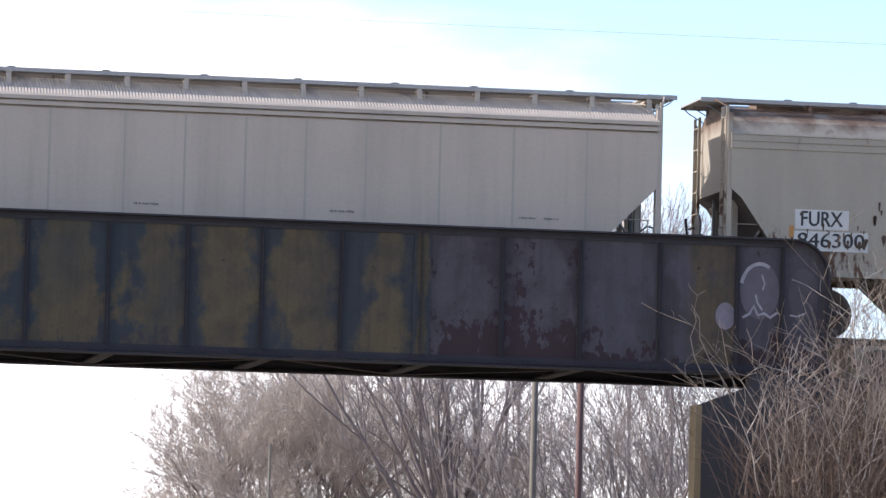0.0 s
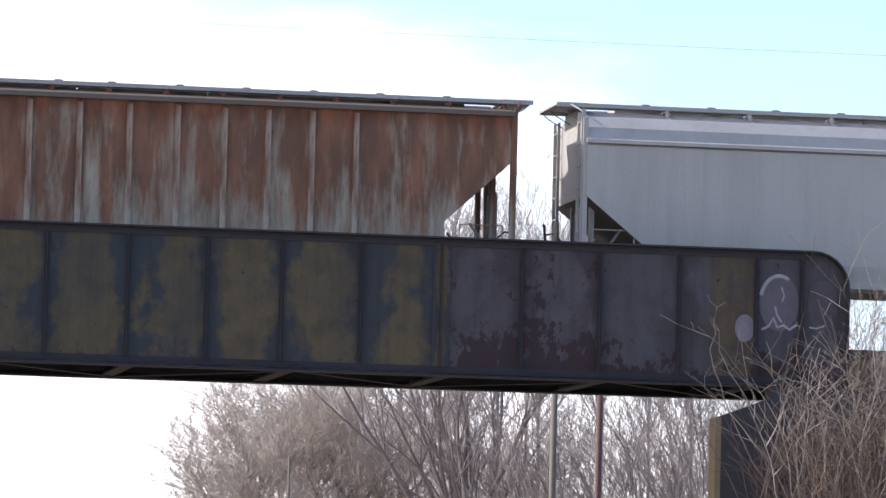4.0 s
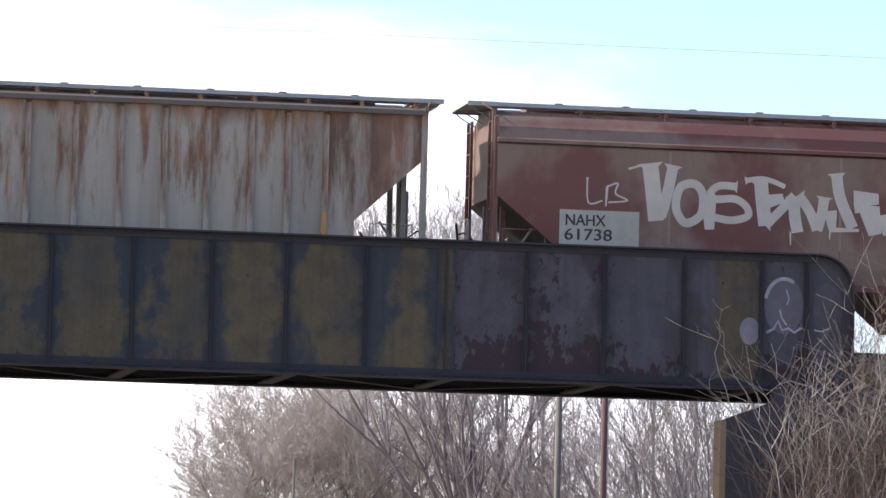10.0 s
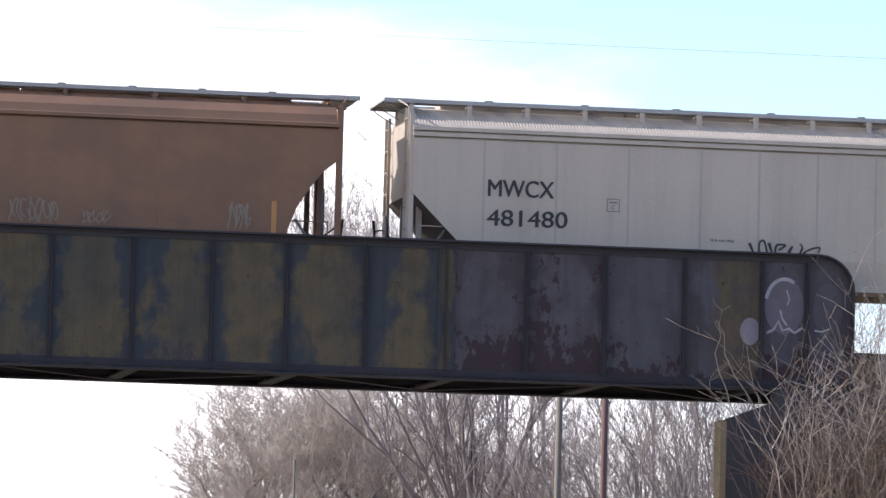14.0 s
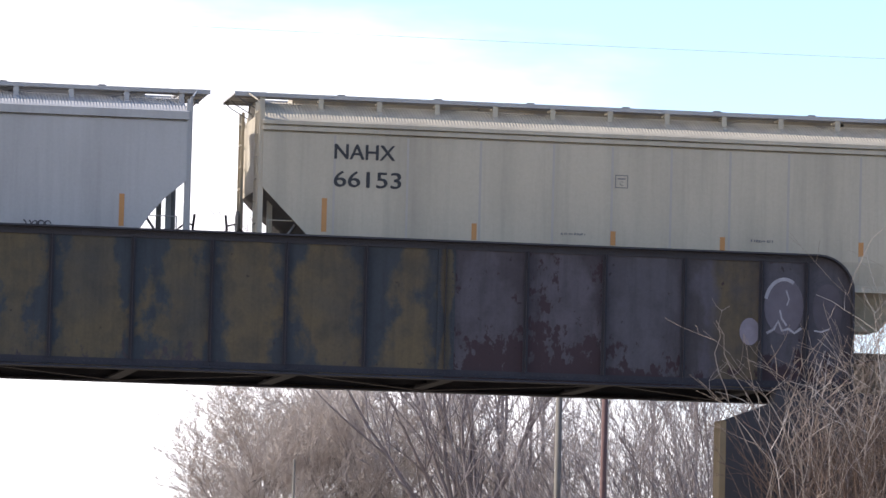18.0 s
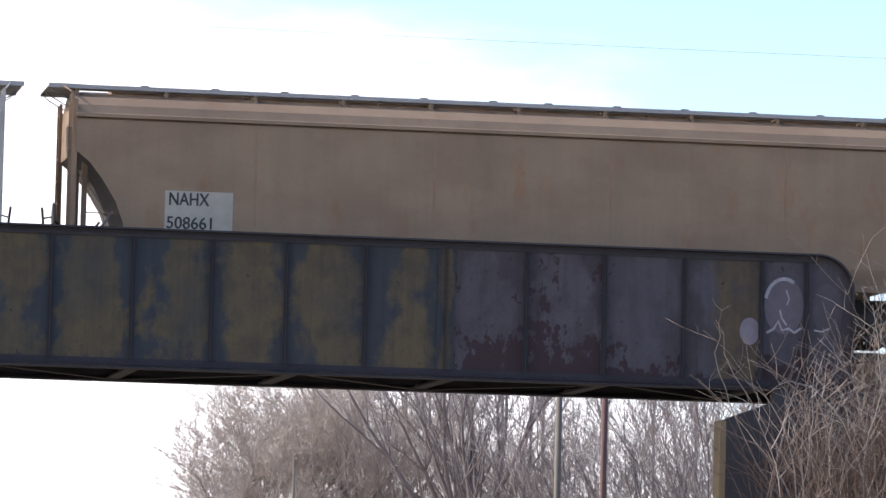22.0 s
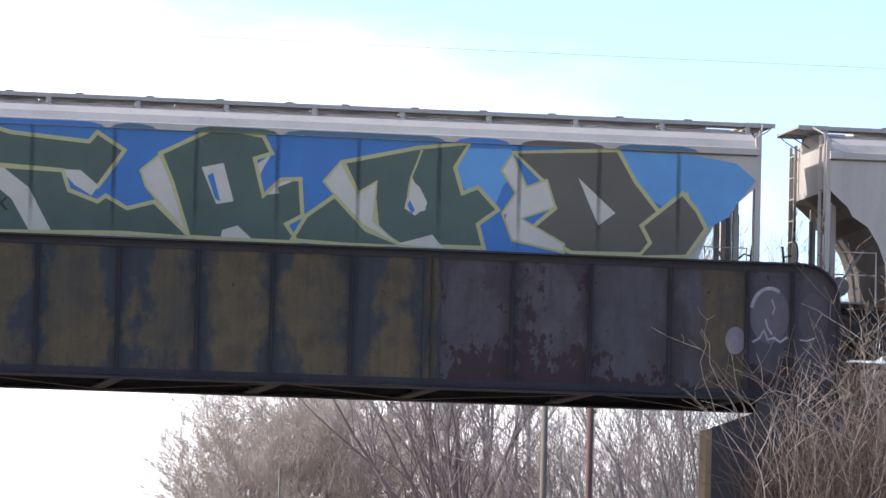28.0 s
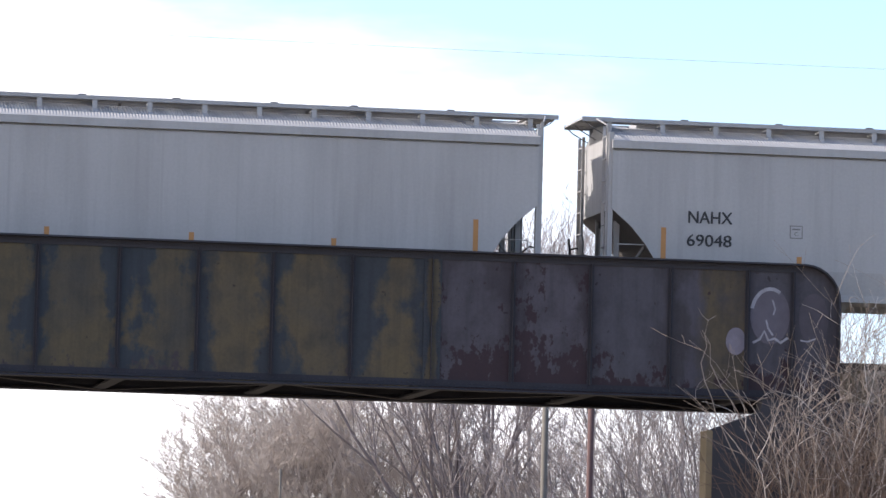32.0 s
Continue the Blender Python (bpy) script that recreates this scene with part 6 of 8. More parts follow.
car_22 = couple(22, 18.82, "mfc", PALE, "pale grey covered hopper car with a scrawled graffiti tag", [0, 1.3, 2.74, 4.2, 5.66, 7.11, 8.6, 10.03, 11.5, 12.96, 14.42, 15.9, 17.34],
           boxes=[(3.29, 3.56, 2.45, 2.71, DARK_BAR)],
           bars=[(1.67, 2.54, 1.99, 2.04, DARK_BAR), (5.04, 5.58, 1.92, 2.1, DULL_TAN), (8.61, 9.31, 2.03, 2.06, DARK_BAR), (8.62, 9.26, 1.93, 1.96, DARK_BAR), (10.87, 11.42, 1.91, 2.1, DULL_TAN), (13.13, 13.5, 1.91, 2.1, BLACK), (13.67, 14.3, 2.04, 2.08, DARK_BAR), (13.68, 14.27, 1.93, 1.97, DARK_BAR)],
           marks=[("MFCX", 1.5, 3.05, 0.31, 0.83, BLACK), ("851387", 1.44, 2.41, 0.32, 1.19, BLACK)])
car_23 = couple(23, 19.15, "bcurve", BROWN_TAN, "faded brown covered hopper car with darker stains", seams(19.15, 5),
           plates=[(1.77, 3.1, 1.82, 2.63, DULL_WHITE)],
           marks=[("NAHX", 1.85, 2.35, 0.25, 0.79, BLACK), ("508661", 1.81, 1.89, 0.24, 0.89, BLACK)])
car_24 = couple(24, 18.87, "flow", GREY_RUST_TOP, "grey covered hopper car with a rusty roof edge", seams(18.87, 5),
           plates=[(1.53, 2.76, 1.83, 2.56, DULL_WHITE)],
           marks=[("NAHX", 1.64, 2.3, 0.22, 0.72, BLACK), ("61783", 1.59, 1.86, 0.22, 0.73, BLACK)],
           boxes=[(3.64, 3.88, 2.08, 2.33, DARK_BAR)],
           stripes=[(1.31, 1.88, 2.24, ORANGE), (15.86, 1.41, 2.22, ORANGE)])
car_25 = couple(25, 17.86, "trinity", TAN, "tan covered hopper car with black and green graffiti", SEAMS_A,
           marks=tan_marks("481392"),
           boxes=TAN_BOX,
           bars=TAN_BARS)
car_26 = couple(26, 18.51, "tallrib", TEAL, "ribbed teal covered hopper car with primer patches and hexagon emblem", [0, 1.39, 2.38, 3.31, 4.3, 5.25, 6.16, 7.08, 7.99, 8.92, 9.85, 10.76, 11.69, 12.65, 13.62, 14.59, 15.56, 17.03],
           marks=[("MW", 2.54, 2.57, 0.26, 0.6, CHARCOAL), ("CX", 3.51, 2.59, 0.25, 0.42, CHARCOAL), ("467", 2.51, 2.26, 0.23, 0.53, CHARCOAL), ("597", 3.46, 2.28, 0.23, 0.54, CHARCOAL)],
           stripes=[(1.35, 1.91, 2.54, YELLOW), (15.53, 1.85, 2.49, YELLOW), (5.19, 1.87, 2.15, YELLOW), (7.95, 1.87, 2.11, YELLOW), (11.64, 1.82, 2.06, YELLOW)],
           plates=[(14.74, 15.27, 1.87, 2.67, DULL_TAN)],
           bars=[(14.8, 15.21, 2.31, 2.63, BLACK), (14.81, 15.22, 1.91, 2.24, BLACK)],
           rib_coats={j: TEAL_LIGHT if j < 2 or j > 6 else PRIMER_RIB for j in range(20)}, panel_coats={0: TEAL_PALE, **{j: PATCH_GREY for j in range(1, 6)}}, trim=TEAL, roof_coat=ROOF_BROWN)
primer_step(car_26, 6.20, 7.04, 3.16, 4.13)
car_27 = couple(27, 18.98, "tallrib", PALE_GREEN, "ribbed pale grey covered hopper car with white lettering plates", [0, 1.45, 2.35, 3.35, 4.34, 5.32, 6.29, 7.29, 8.29, 9.28, 10.26, 11.23, 12.21, 13.2, 14.18, 15.15, 16.12, 17.5],
           plates=[(1.53, 2.21, 1.85, 2.75, WHITE), (2.46, 3.19, 1.85, 2.77, WHITE)],
           marks=[("MW", 1.59, 2.43, 0.24, 0.59, BLACK), ("CX", 2.52, 2.44, 0.23, 0.46, BLACK), ("461", 1.65, 1.96, 0.22, 0.51, BLACK), ("461", 2.53, 1.96, 0.23, 0.51, BLACK)],
           stripes=[(1.59, 1.88, 2.25, YELLOW)])
car_28 = couple(28, 18.98, "mfc", PALE, "plain pale grey covered hopper car with seamed sides", [0, 1.96, 3.35, 4.75, 6.16, 7.56, 8.99, 10.37, 11.79, 13.19, 14.59, 16.02, 17.5],
           boxes=[(3.88, 4.14, 2.16, 2.42, DARK_BAR)],
           bars=[(2.33, 3.16, 1.71, 1.77, DARK_BAR), (5.57, 6.09, 1.64, 1.82, DULL_TAN), (9.01, 9.68, 1.75, 1.78, DARK_BAR), (9.02, 9.63, 1.65, 1.68, DARK_BAR), (11.18, 11.72, 1.63, 1.82, DULL_TAN), (13.36, 13.72, 1.63, 1.82, BLACK), (13.89, 14.49, 1.76, 1.79, DARK_BAR), (13.89, 14.46, 1.65, 1.68, DARK_BAR)])
car_29 = couple(29, 19.09, "mcex", PALE, "pale covered hopper car with a blue and green graffiti mural", seams(19.09, 11),
           plates=[(1.78, 2.54, 1.88, 2.64, DULL_WHITE)],
           marks=[("MC", 1.81, 2.31, 0.26, 0.54, BLACK)],
           stripes=[(1.4, 1.92, 2.48, YELLOW), (16.09, 1.84, 1.99, YELLOW), (4.38, 1.85, 2.0, YELLOW), (10.48, 1.87, 2.0, YELLOW), (12.87, 1.85, 2.01, YELLOW)])
car_30 = couple(30, 19.04, "mcex", PALE_DIRTY, "dirty pale grey covered hopper car with blue outline graffiti", [0, 1.43, 3.08, 4.95, 6.79, 8.72, 10.6, 12.52, 14.42, 16.04, 17.56],
           marks=[("MCEX", 1.46, 2.35, 0.23, 0.93, BLACK), ("350802", 1.45, 1.94, 0.23, 1.19, BLACK)],
           stripes=[(1.35, 1.89, 2.49, ORANGE), (16.06, 1.88, 2.46, ORANGE)])
car_31 = couple(31, 18.56, "furx", CREAM_RUST_TOP, "cream covered hopper car with rust spots along its foot", seams(18.56, 5),
           plates=[(1.33, 2.4, 2.11, 2.54, WHITE), (1.32, 2.78, 1.77, 2.08, DULL_WHITE)],
           marks=[("FURX", 1.41, 2.17, 0.33, 0.91, BLACK), ("846362", 1.35, 1.79, 0.27, 1.41, BLACK)],
           stripes=[(1.22, 1.86, 2.24, ORANGE), (15.68, 1.91, 2.42, ORANGE)])
car_32 = couple(32, 17.86, "trinity", TAN, "tan covered hopper car with faded dark lettering", SEAMS_A,
           marks=tan_marks("481408"),
           boxes=TAN_BOX,
           bars=TAN_BARS)
car_33 = couple(33, 17.86, "curved", BLUE_GREY, "blue-grey covered hopper car with orange reflector stripes", seams(17.86, 11),
           marks=[("NAHX", 1.62, 2.64, 0.24, 0.9, BLACK), ("69036", 1.61, 2.16, 0.25, 0.93, BLACK)],
           boxes=[(3.69, 3.95, 2.4, 2.66, DARK_BAR)],
           stripes=[(1.16, 1.89, 2.46, ORANGE), (3.92, 1.8, 2.06, ORANGE), (6.72, 1.8, 2.04, ORANGE), (9.54, 1.74, 2.04, ORANGE), (12.34, 1.76, 2.03, ORANGE), (15.15, 1.56, 2.51, ORANGE)])
car_34 = couple(34, 17.87, "curved", BLUE_GREY, "blue-grey covered hopper car with orange reflector stripes", seams(17.87, 11),
           marks=[("NAHX", 1.55, 2.61, 0.24, 0.9, BLACK), ("69048", 1.53, 2.15, 0.24, 0.91, BLACK)],
           boxes=[(3.62, 3.87, 2.38, 2.64, DARK_BAR)],
           stripes=[(1.06, 1.86, 2.5, ORANGE), (3.82, 1.74, 2.02, ORANGE)])

# graffiti with large shapes
mural(car_29, BLUE, 0, [(0.1, 3.34), (0.26, 3.7), (0.58, 3.99), (1.35, 4.1), (6.58, 4.1), (12.37, 4.04), (14.78, 4), (16.17, 3.9), (16.21, 1.95), (13.56, 1.84), (8.66, 1.88), (4.18, 1.93), (1.41, 1.92)])
mural(car_29, SKY_BLUE, 1, [(11.56, 3.89), (12.63, 3.91), (12.81, 3.52), (12.48, 3.17), (12.27, 2.6), (11.81, 2.97), (11.52, 3.35)])
mural(car_29, SKY_BLUE, 1, [(14.73, 3.96), (16.33, 3.94), (17.19, 3.81), (17.58, 3.49), (17.21, 3.02), (17.05, 2.74), (16.59, 2.49), (16.07, 2.75), (15.21, 3.11)])
mural(car_29, DARK_GREEN, 2, [(0.88, 3.2), (1.29, 3.52), (1.5, 3.48), (1.9, 4.05), (2.79, 3.83), (4.3, 3.71), (4.46, 3.9), (5, 3.57), (4.49, 2.83), (3.81, 3.13), (2.54, 3.19), (1.28, 2.7)], PALE_YELLOW, 0.08)
mural(car_29, DARK_GREEN, 2.4, [(1.3, 1.87), (1.94, 2.69), (2.54, 3.17), (3.81, 3.13), (3.94, 2.75), (4.5, 2.55), (4.66, 2.67), (5.08, 2.44), (5.61, 2.59), (6.3, 1.93), (4.96, 1.96)], PALE_YELLOW, 0.08)
mural(car_29, CREAM_WHITE, 3, [(0.71, 3.28), (0.88, 3.2), (1.28, 2.7), (1.53, 2.54), (1.41, 1.99), (1.01, 2.52), (0.7, 2.89)], PALE_YELLOW, 0.045)
mural(car_29, CREAM_WHITE, 3, [(2.21, 3.01), (2.59, 3.19), (3.16, 2.77), (3.62, 1.94), (3.18, 1.95), (2.83, 2.54)])
mural(car_29, CREAM_WHITE, 3, [(1.49, 3.75), (1.74, 4.02), (2.04, 3.72), (1.56, 3.54)])
mural(car_29, CREAM_WHITE, 3, [(3.76, 3.15), (4.15, 3.15), (4.51, 2.86), (4.38, 2.66), (4.04, 2.86)])
mural(car_29, DARK_GREEN, 2.2, [(5.7, 3.54), (6.81, 4.11), (7.71, 3.96), (7.89, 3.63), (7.55, 3.51), (7.74, 2.79), (8.07, 3.12), (8.46, 3.15), (8.52, 2.43), (8.2, 2.25), (8.44, 1.91), (7.54, 1.91), (6.3, 1.93), (5.94, 3)], PALE_YELLOW, 0.08)
mural(car_29, CREAM_WHITE, 3, [(5.32, 3.19), (5.68, 3.51), (5.94, 3), (6.3, 1.98), (5.84, 2.44), (5.44, 2.87)], PALE_YELLOW, 0.045)
mural(car_29, CREAM_WHITE, 3, [(6.51, 3.3), (6.94, 3.4), (7.16, 2.66), (6.82, 2.59)])
mural(car_29, BLUE, 4, [(6.63, 3.14), (6.74, 3.2), (6.9, 2.65), (6.8, 2.69)])
mural(car_29, CREAM_WHITE, 3, [(6.95, 2.09), (7.25, 2.19), (7.56, 1.92), (6.92, 1.92)])
mural(car_29, CREAM_WHITE, 3, [(7.59, 3.4), (7.89, 3.62), (7.73, 3.35), (7.64, 3.14)])
mural(car_29, CREAM_WHITE, 3, [(7.76, 2.81), (8.07, 3.12), (8.43, 3.15), (8.02, 2.97), (8.05, 2.85)])
mural(car_29, DARK_GREEN, 2.4, [(8.32, 1.95), (8.59, 2.43), (9.15, 2.85), (9.79, 2.2), (10.48, 1.92), (9.34, 1.9)], PALE_YELLOW, 0.08)
mural(car_29, DARK_GREEN, 2, [(9.3, 3.52), (10.77, 3.86), (11.8, 3.99), (11.52, 3.5), (11.68, 3), (11.99, 3.13), (12.4, 2.7), (12, 2.4), (12.13, 1.94), (10.48, 1.93), (10.01, 2.21), (9.94, 2.77), (9.6, 2.92)], PALE_YELLOW, 0.08)
mural(car_29, CREAM_WHITE, 3, [(8.92, 3.12), (9.25, 3.52), (9.6, 2.92), (9.97, 3.16), (9.92, 2.38), (10.42, 1.95), (9.61, 2.36)], PALE_YELLOW, 0.045)
mural(car_29, CREAM_WHITE, 3, [(10.67, 3.27), (10.97, 2.72), (10.75, 2.52), (10.53, 2.66)])
mural(car_29, CREAM_WHITE, 3, [(10.38, 1.95), (11.1, 2.16), (11.33, 1.9)])
mural(car_29, BLUE, 3, [(12.18, 2.18), (12.57, 2.65), (12.47, 2.08), (12.24, 1.96)])
mural(car_29, BROWN_DARK, 2, [(12.69, 3.85), (14.78, 3.98), (15.14, 3.37), (15.73, 2.66), (16.19, 3.15), (16.34, 2.46), (16.21, 1.95), (13.9, 1.91), (13.03, 2.33), (13.54, 2.78), (13.3, 3.29)], PALE_YELLOW, 0.08)
mural(car_29, BROWN_DARK, 5, [(15.28, 2.5), (16.1, 3.18), (16.41, 2.82), (16.59, 2.49), (16.2, 1.92), (15.23, 1.88), (15.46, 2.17)], PALE_YELLOW, 0.08)
mural(car_29, CREAM_WHITE, 3, [(12.44, 3.48), (12.66, 3.8), (12.96, 3.17), (13.36, 3.33), (13.54, 2.8), (12.86, 2.55), (13.73, 2.08), (13.73, 1.91), (12.69, 2.11), (12.48, 2.64), (12.75, 3.05)], PALE_YELLOW, 0.045)
mural(car_29, CREAM_WHITE, 3, [(13.99, 3.4), (14.75, 2.73), (14.41, 2.47)])
for x in seams(19.09, 11)[1:-1]:
    part("seam_stain", "mural", Mesh().box(-0.06, 0.06, -0.001, 0.001, 1.86, 4.12), SOOT_RUN, car_29, "sooty stain along a seam", at=(body_end(car_29) + x, -1.612, 0))
mural(car_6, CHARCOAL, 1, [(2.97, 2.41), (3.6, 2.52), (3.81, 2.22), (3.76, 1.91), (2.99, 1.88)], WHITE, 0.03)
mural(car_6, CHARCOAL, 1, [(3.89, 2.17), (4.3, 2.21), (4.33, 1.91), (3.93, 1.89)], WHITE, 0.03)
mural(car_6, CHARCOAL, 1, [(4.4, 2.35), (4.92, 2.39), (5.07, 1.91), (4.82, 1.9), (4.73, 2.14), (4.54, 1.89), (4.43, 1.89)], WHITE, 0.03)
mural(car_6, CHARCOAL, 1, [(5.22, 2.49), (5.92, 2.5), (6.02, 2.22), (6.69, 2.09), (6.74, 1.89), (5.29, 1.92)], WHITE, 0.03)
mural(car_6, CHARCOAL, 1, [(6.71, 2.39), (7.35, 2.38), (7.28, 2.19), (7.4, 1.91), (6.74, 1.91)], WHITE, 0.03)
mural(car_6, CHARCOAL, 1, [(7.5, 2.14), (7.93, 2.27), (7.96, 1.9), (7.53, 1.89)], WHITE, 0.03)
mural(car_6, WINE, 1, [(9.87, 2.29), (10.09, 2.37), (10.53, 2.28), (10.54, 1.86), (9.94, 1.84)], WHITE, 0.04)
mural(car_6, WINE, 1, [(10.92, 2.14), (11.24, 2.22), (11.47, 2.07), (11.41, 1.86), (10.9, 1.85)], WHITE, 0.04)
mural(car_6, WINE, 1, [(11.53, 2.16), (11.8, 2.24), (12.13, 2.14), (12.13, 1.85), (11.56, 1.85)], WHITE, 0.04)
mural(car_6, WINE, 1, [(12.17, 2.15), (12.72, 2.23), (12.78, 1.87), (12.21, 1.85)], WHITE, 0.04)
mural(car_6, WINE, 1, [(13.06, 2.13), (13.52, 2.19), (13.64, 1.85), (13.13, 1.84)], WHITE, 0.04)
mural(car_6, WINE, 1, [(13.81, 2.18), (14.5, 2.13), (14.51, 1.85), (13.87, 1.83)], WHITE, 0.04)
mural(car_6, WINE, 1, [(14.56, 2.19), (14.81, 2.29), (14.77, 1.86), (14.54, 1.85)], WHITE, 0.04)
mural(car_6, WINE, 1, [(14.88, 2.11), (15.57, 2.23), (15.55, 1.83), (15.02, 1.82)], WHITE, 0.04)
mural(car_21, PALE_BUBBLE, 1, [(2.83, 1.96), (2.99, 2.13), (3.27, 2.12), (3.35, 1.9), (2.83, 1.88)], CHARCOAL, 0.02)
mural(car_21, PALE_BUBBLE, 1, [(3.3, 2.09), (3.71, 2.1), (3.72, 1.89), (3.31, 1.88)], CHARCOAL, 0.02)
mural(car_21, PALE_BUBBLE, 1, [(3.77, 2.16), (4.16, 2.2), (4.46, 2.02), (4.47, 1.89), (3.75, 1.88)], CHARCOAL, 0.02)
mural(car_21, PALE_BUBBLE, 1, [(4.78, 1.98), (5, 2.15), (5.33, 2.13), (5.34, 1.89), (4.78, 1.89)], CHARCOAL, 0.02)
mural(car_21, PALE_BUBBLE, 1, [(4.88, 2.29), (5.33, 2.35), (5.35, 2.16), (4.94, 2.15)], CHARCOAL, 0.02)
mural(car_21, PALE_BUBBLE, 1, [(5.36, 2.05), (5.89, 2.07), (5.92, 1.89), (5.36, 1.87)], CHARCOAL, 0.02)
mural(car_21, PALE_BUBBLE, 1, [(6.09, 2.08), (6.34, 2.15), (6.59, 1.94), (6.1, 1.88)], CHARCOAL, 0.02)
mural(car_21, PALE_BUBBLE, 1, [(7.86, 2.1), (8.35, 2.14), (8.35, 1.87), (7.87, 1.87)], CHARCOAL, 0.02)
mural(car_21, PALE_BUBBLE, 1, [(9.03, 2.05), (9.67, 2.1), (9.62, 1.87), (9, 1.86)], CHARCOAL, 0.02)
mural(car_26, EMBLEM_BLACK, 1, [(12.61, 3.78), (13.39, 3.41), (13.39, 2.41), (13.02, 2.23), (13.48, 1.85), (12.66, 1.82), (12.65, 2.33), (12.62, 2.41), (12.21, 2.64), (12.21, 1.81), (11.8, 1.79), (11.81, 3.32)])
mural(car_26, EMBLEM_TAN, 2, [(12.62, 3.39), (13.02, 3.18), (13.01, 2.7), (12.62, 2.46), (12.21, 2.67), (12.2, 3.15)])
scribble(car_14, PALE_BUBBLE, 11.27, 12.16, 1.92, 2.4, 6, 4, 0.03)
scribble(car_14, PALE_BUBBLE, 12.63, 13.19, 1.94, 2.21, 4, 5, 0.02)
scribble(car_14, PALE_BUBBLE, 15.53, 15.92, 1.94, 2.47, 4, 6, 0.03)
scribble(car_17, CHARCOAL, 9.34, 10.04, 1.83, 2.28, 4, 9, 0.06)
scribble(car_18, CHARCOAL, 13.23, 13.74, 1.84, 1.97, 4, 13, 0.02)
scribble(car_28, CHARCOAL, 12.17, 13.24, 1.86, 2.09, 5, 20, 0.04)
scribble(car_30, CHARCOAL, 13.7, 14.44, 1.76, 2.04, 4, 21, 0.03)
mural(car_25, WHITE, 1, [(3.02, 2.34), (3.21, 2.53), (3.3, 2.43), (3.78, 2.58), (4.08, 2.52), (4.26, 2.5), (4.48, 2.56), (4.7, 2.59), (5.05, 2.49), (5.23, 2.54), (5.67, 2.56), (5.93, 2.53), (6.06, 2.57), (6.5, 2.64), (6.77, 2.62), (6.99, 2.52), (7.39, 2.66), (7.74, 2.64), (7.9, 2.49), (7.91, 2.23), (8.37, 2.45), (8.3, 1.89), (3.14, 1.87), (3, 2.13)], INK, 0.05)
mural(car_25, INK, 2, [(3.02, 2.21), (3.21, 2.39), (3.82, 2.53), (4.09, 2.45), (4.2, 2.26), (4.19, 1.91), (3.88, 1.91), (3.87, 2.14), (3.7, 2.24), (3.44, 2.16), (3.18, 2.07), (3.04, 2.09)])
mural(car_25, INK, 2, [(3.18, 1.88), (3.4, 2.06), (3.59, 2.14), (3.67, 2.09), (3.58, 1.9)])
mural(car_25, INK, 2, [(4.3, 1.91), (4.29, 2.29), (4.52, 2.47), (4.81, 2.52), (5.01, 2.39), (5.03, 2.21), (4.94, 1.93), (4.72, 1.92), (4.71, 2.11), (4.61, 2.21), (4.49, 2.12), (4.37, 1.91)])
mural(car_25, INK, 2, [(5.08, 1.95), (5.23, 2.3), (5.32, 2.48), (5.54, 2.51), (5.41, 2.22), (5.63, 2.23), (5.71, 2.49), (5.91, 2.5), (5.83, 2.24), (5.98, 2.41), (6.11, 2.5), (6.55, 2.59), (6.86, 2.5), (6.93, 2.24), (6.79, 1.99), (6.65, 1.98), (6.32, 2.12), (6.3, 2.28), (6.13, 2.12), (6.06, 1.89), (5.33, 1.88), (5.33, 1.95)])
mural(car_25, INK, 2, [(6.97, 1.9), (7.02, 2.33), (7.3, 2.59), (7.7, 2.58), (7.83, 2.4), (7.76, 2.14), (7.54, 2.02), (8.24, 2.33), (8.16, 1.9), (7.9, 1.92)])
mural(car_25, INK, 2, [(2.44, 1.86), (2.7, 2.05), (2.94, 1.97), (3.03, 1.87)])
mural(car_25, WHITE, 3, [(7.28, 2.01), (7.4, 2.33), (7.52, 2.35), (7.48, 2.13), (7.35, 1.98)])
mural(car_25, WHITE, 3, [(6.08, 2.03), (6.48, 2.02), (6.57, 1.91), (6.1, 1.9)])
mural(car_25, WHITE, 3, [(5.09, 1.94), (5.33, 1.95), (5.33, 1.9), (5.09, 1.9)])
stroke(car_25, INK, 4, 0.03, [(7.32, 2.05), (7.4, 2.23), (7.38, 2.08), (7.34, 2.04)])
stroke(car_25, WHITE, 1, 0.07, [(2.32, 1.97), (2.48, 2.06), (2.78, 2.08), (2.98, 1.97)])
stroke(car_25, WHITE, 3, 0.03, [(2.57, 1.91), (2.66, 1.98), (2.7, 1.92), (2.81, 1.97)])
mural(car_25, DEEP_BLUE, 0, [(9.79, 2.14), (9.92, 2.52), (10.34, 2.67), (10.51, 2.6), (10.43, 2.49), (10.19, 2.32), (10.09, 2.1), (9.87, 2.12)])
mural(car_25, DEEP_BLUE, 0, [(11.43, 2.5), (11.7, 2.57), (11.81, 2.46), (11.54, 2.35)])
mural(car_25, DEEP_BLUE, 0, [(12.08, 2.5), (12.24, 2.61), (12.32, 2.51), (12.14, 2.37)])
mural(car_25, DEEP_BLUE, 0, [(13.56, 1.94), (13.7, 2), (13.81, 1.9), (13.59, 1.88)])
mural(car_25, DEEP_BLUE, 0, [(8.37, 2.14), (8.5, 2.2), (8.69, 1.94), (8.37, 1.89)])
mural(car_25, SKY_BLUE, 1, [(10.15, 2.59), (10.2, 2.62), (10.28, 2.59), (10.27, 2.51), (10.18, 2.49)])
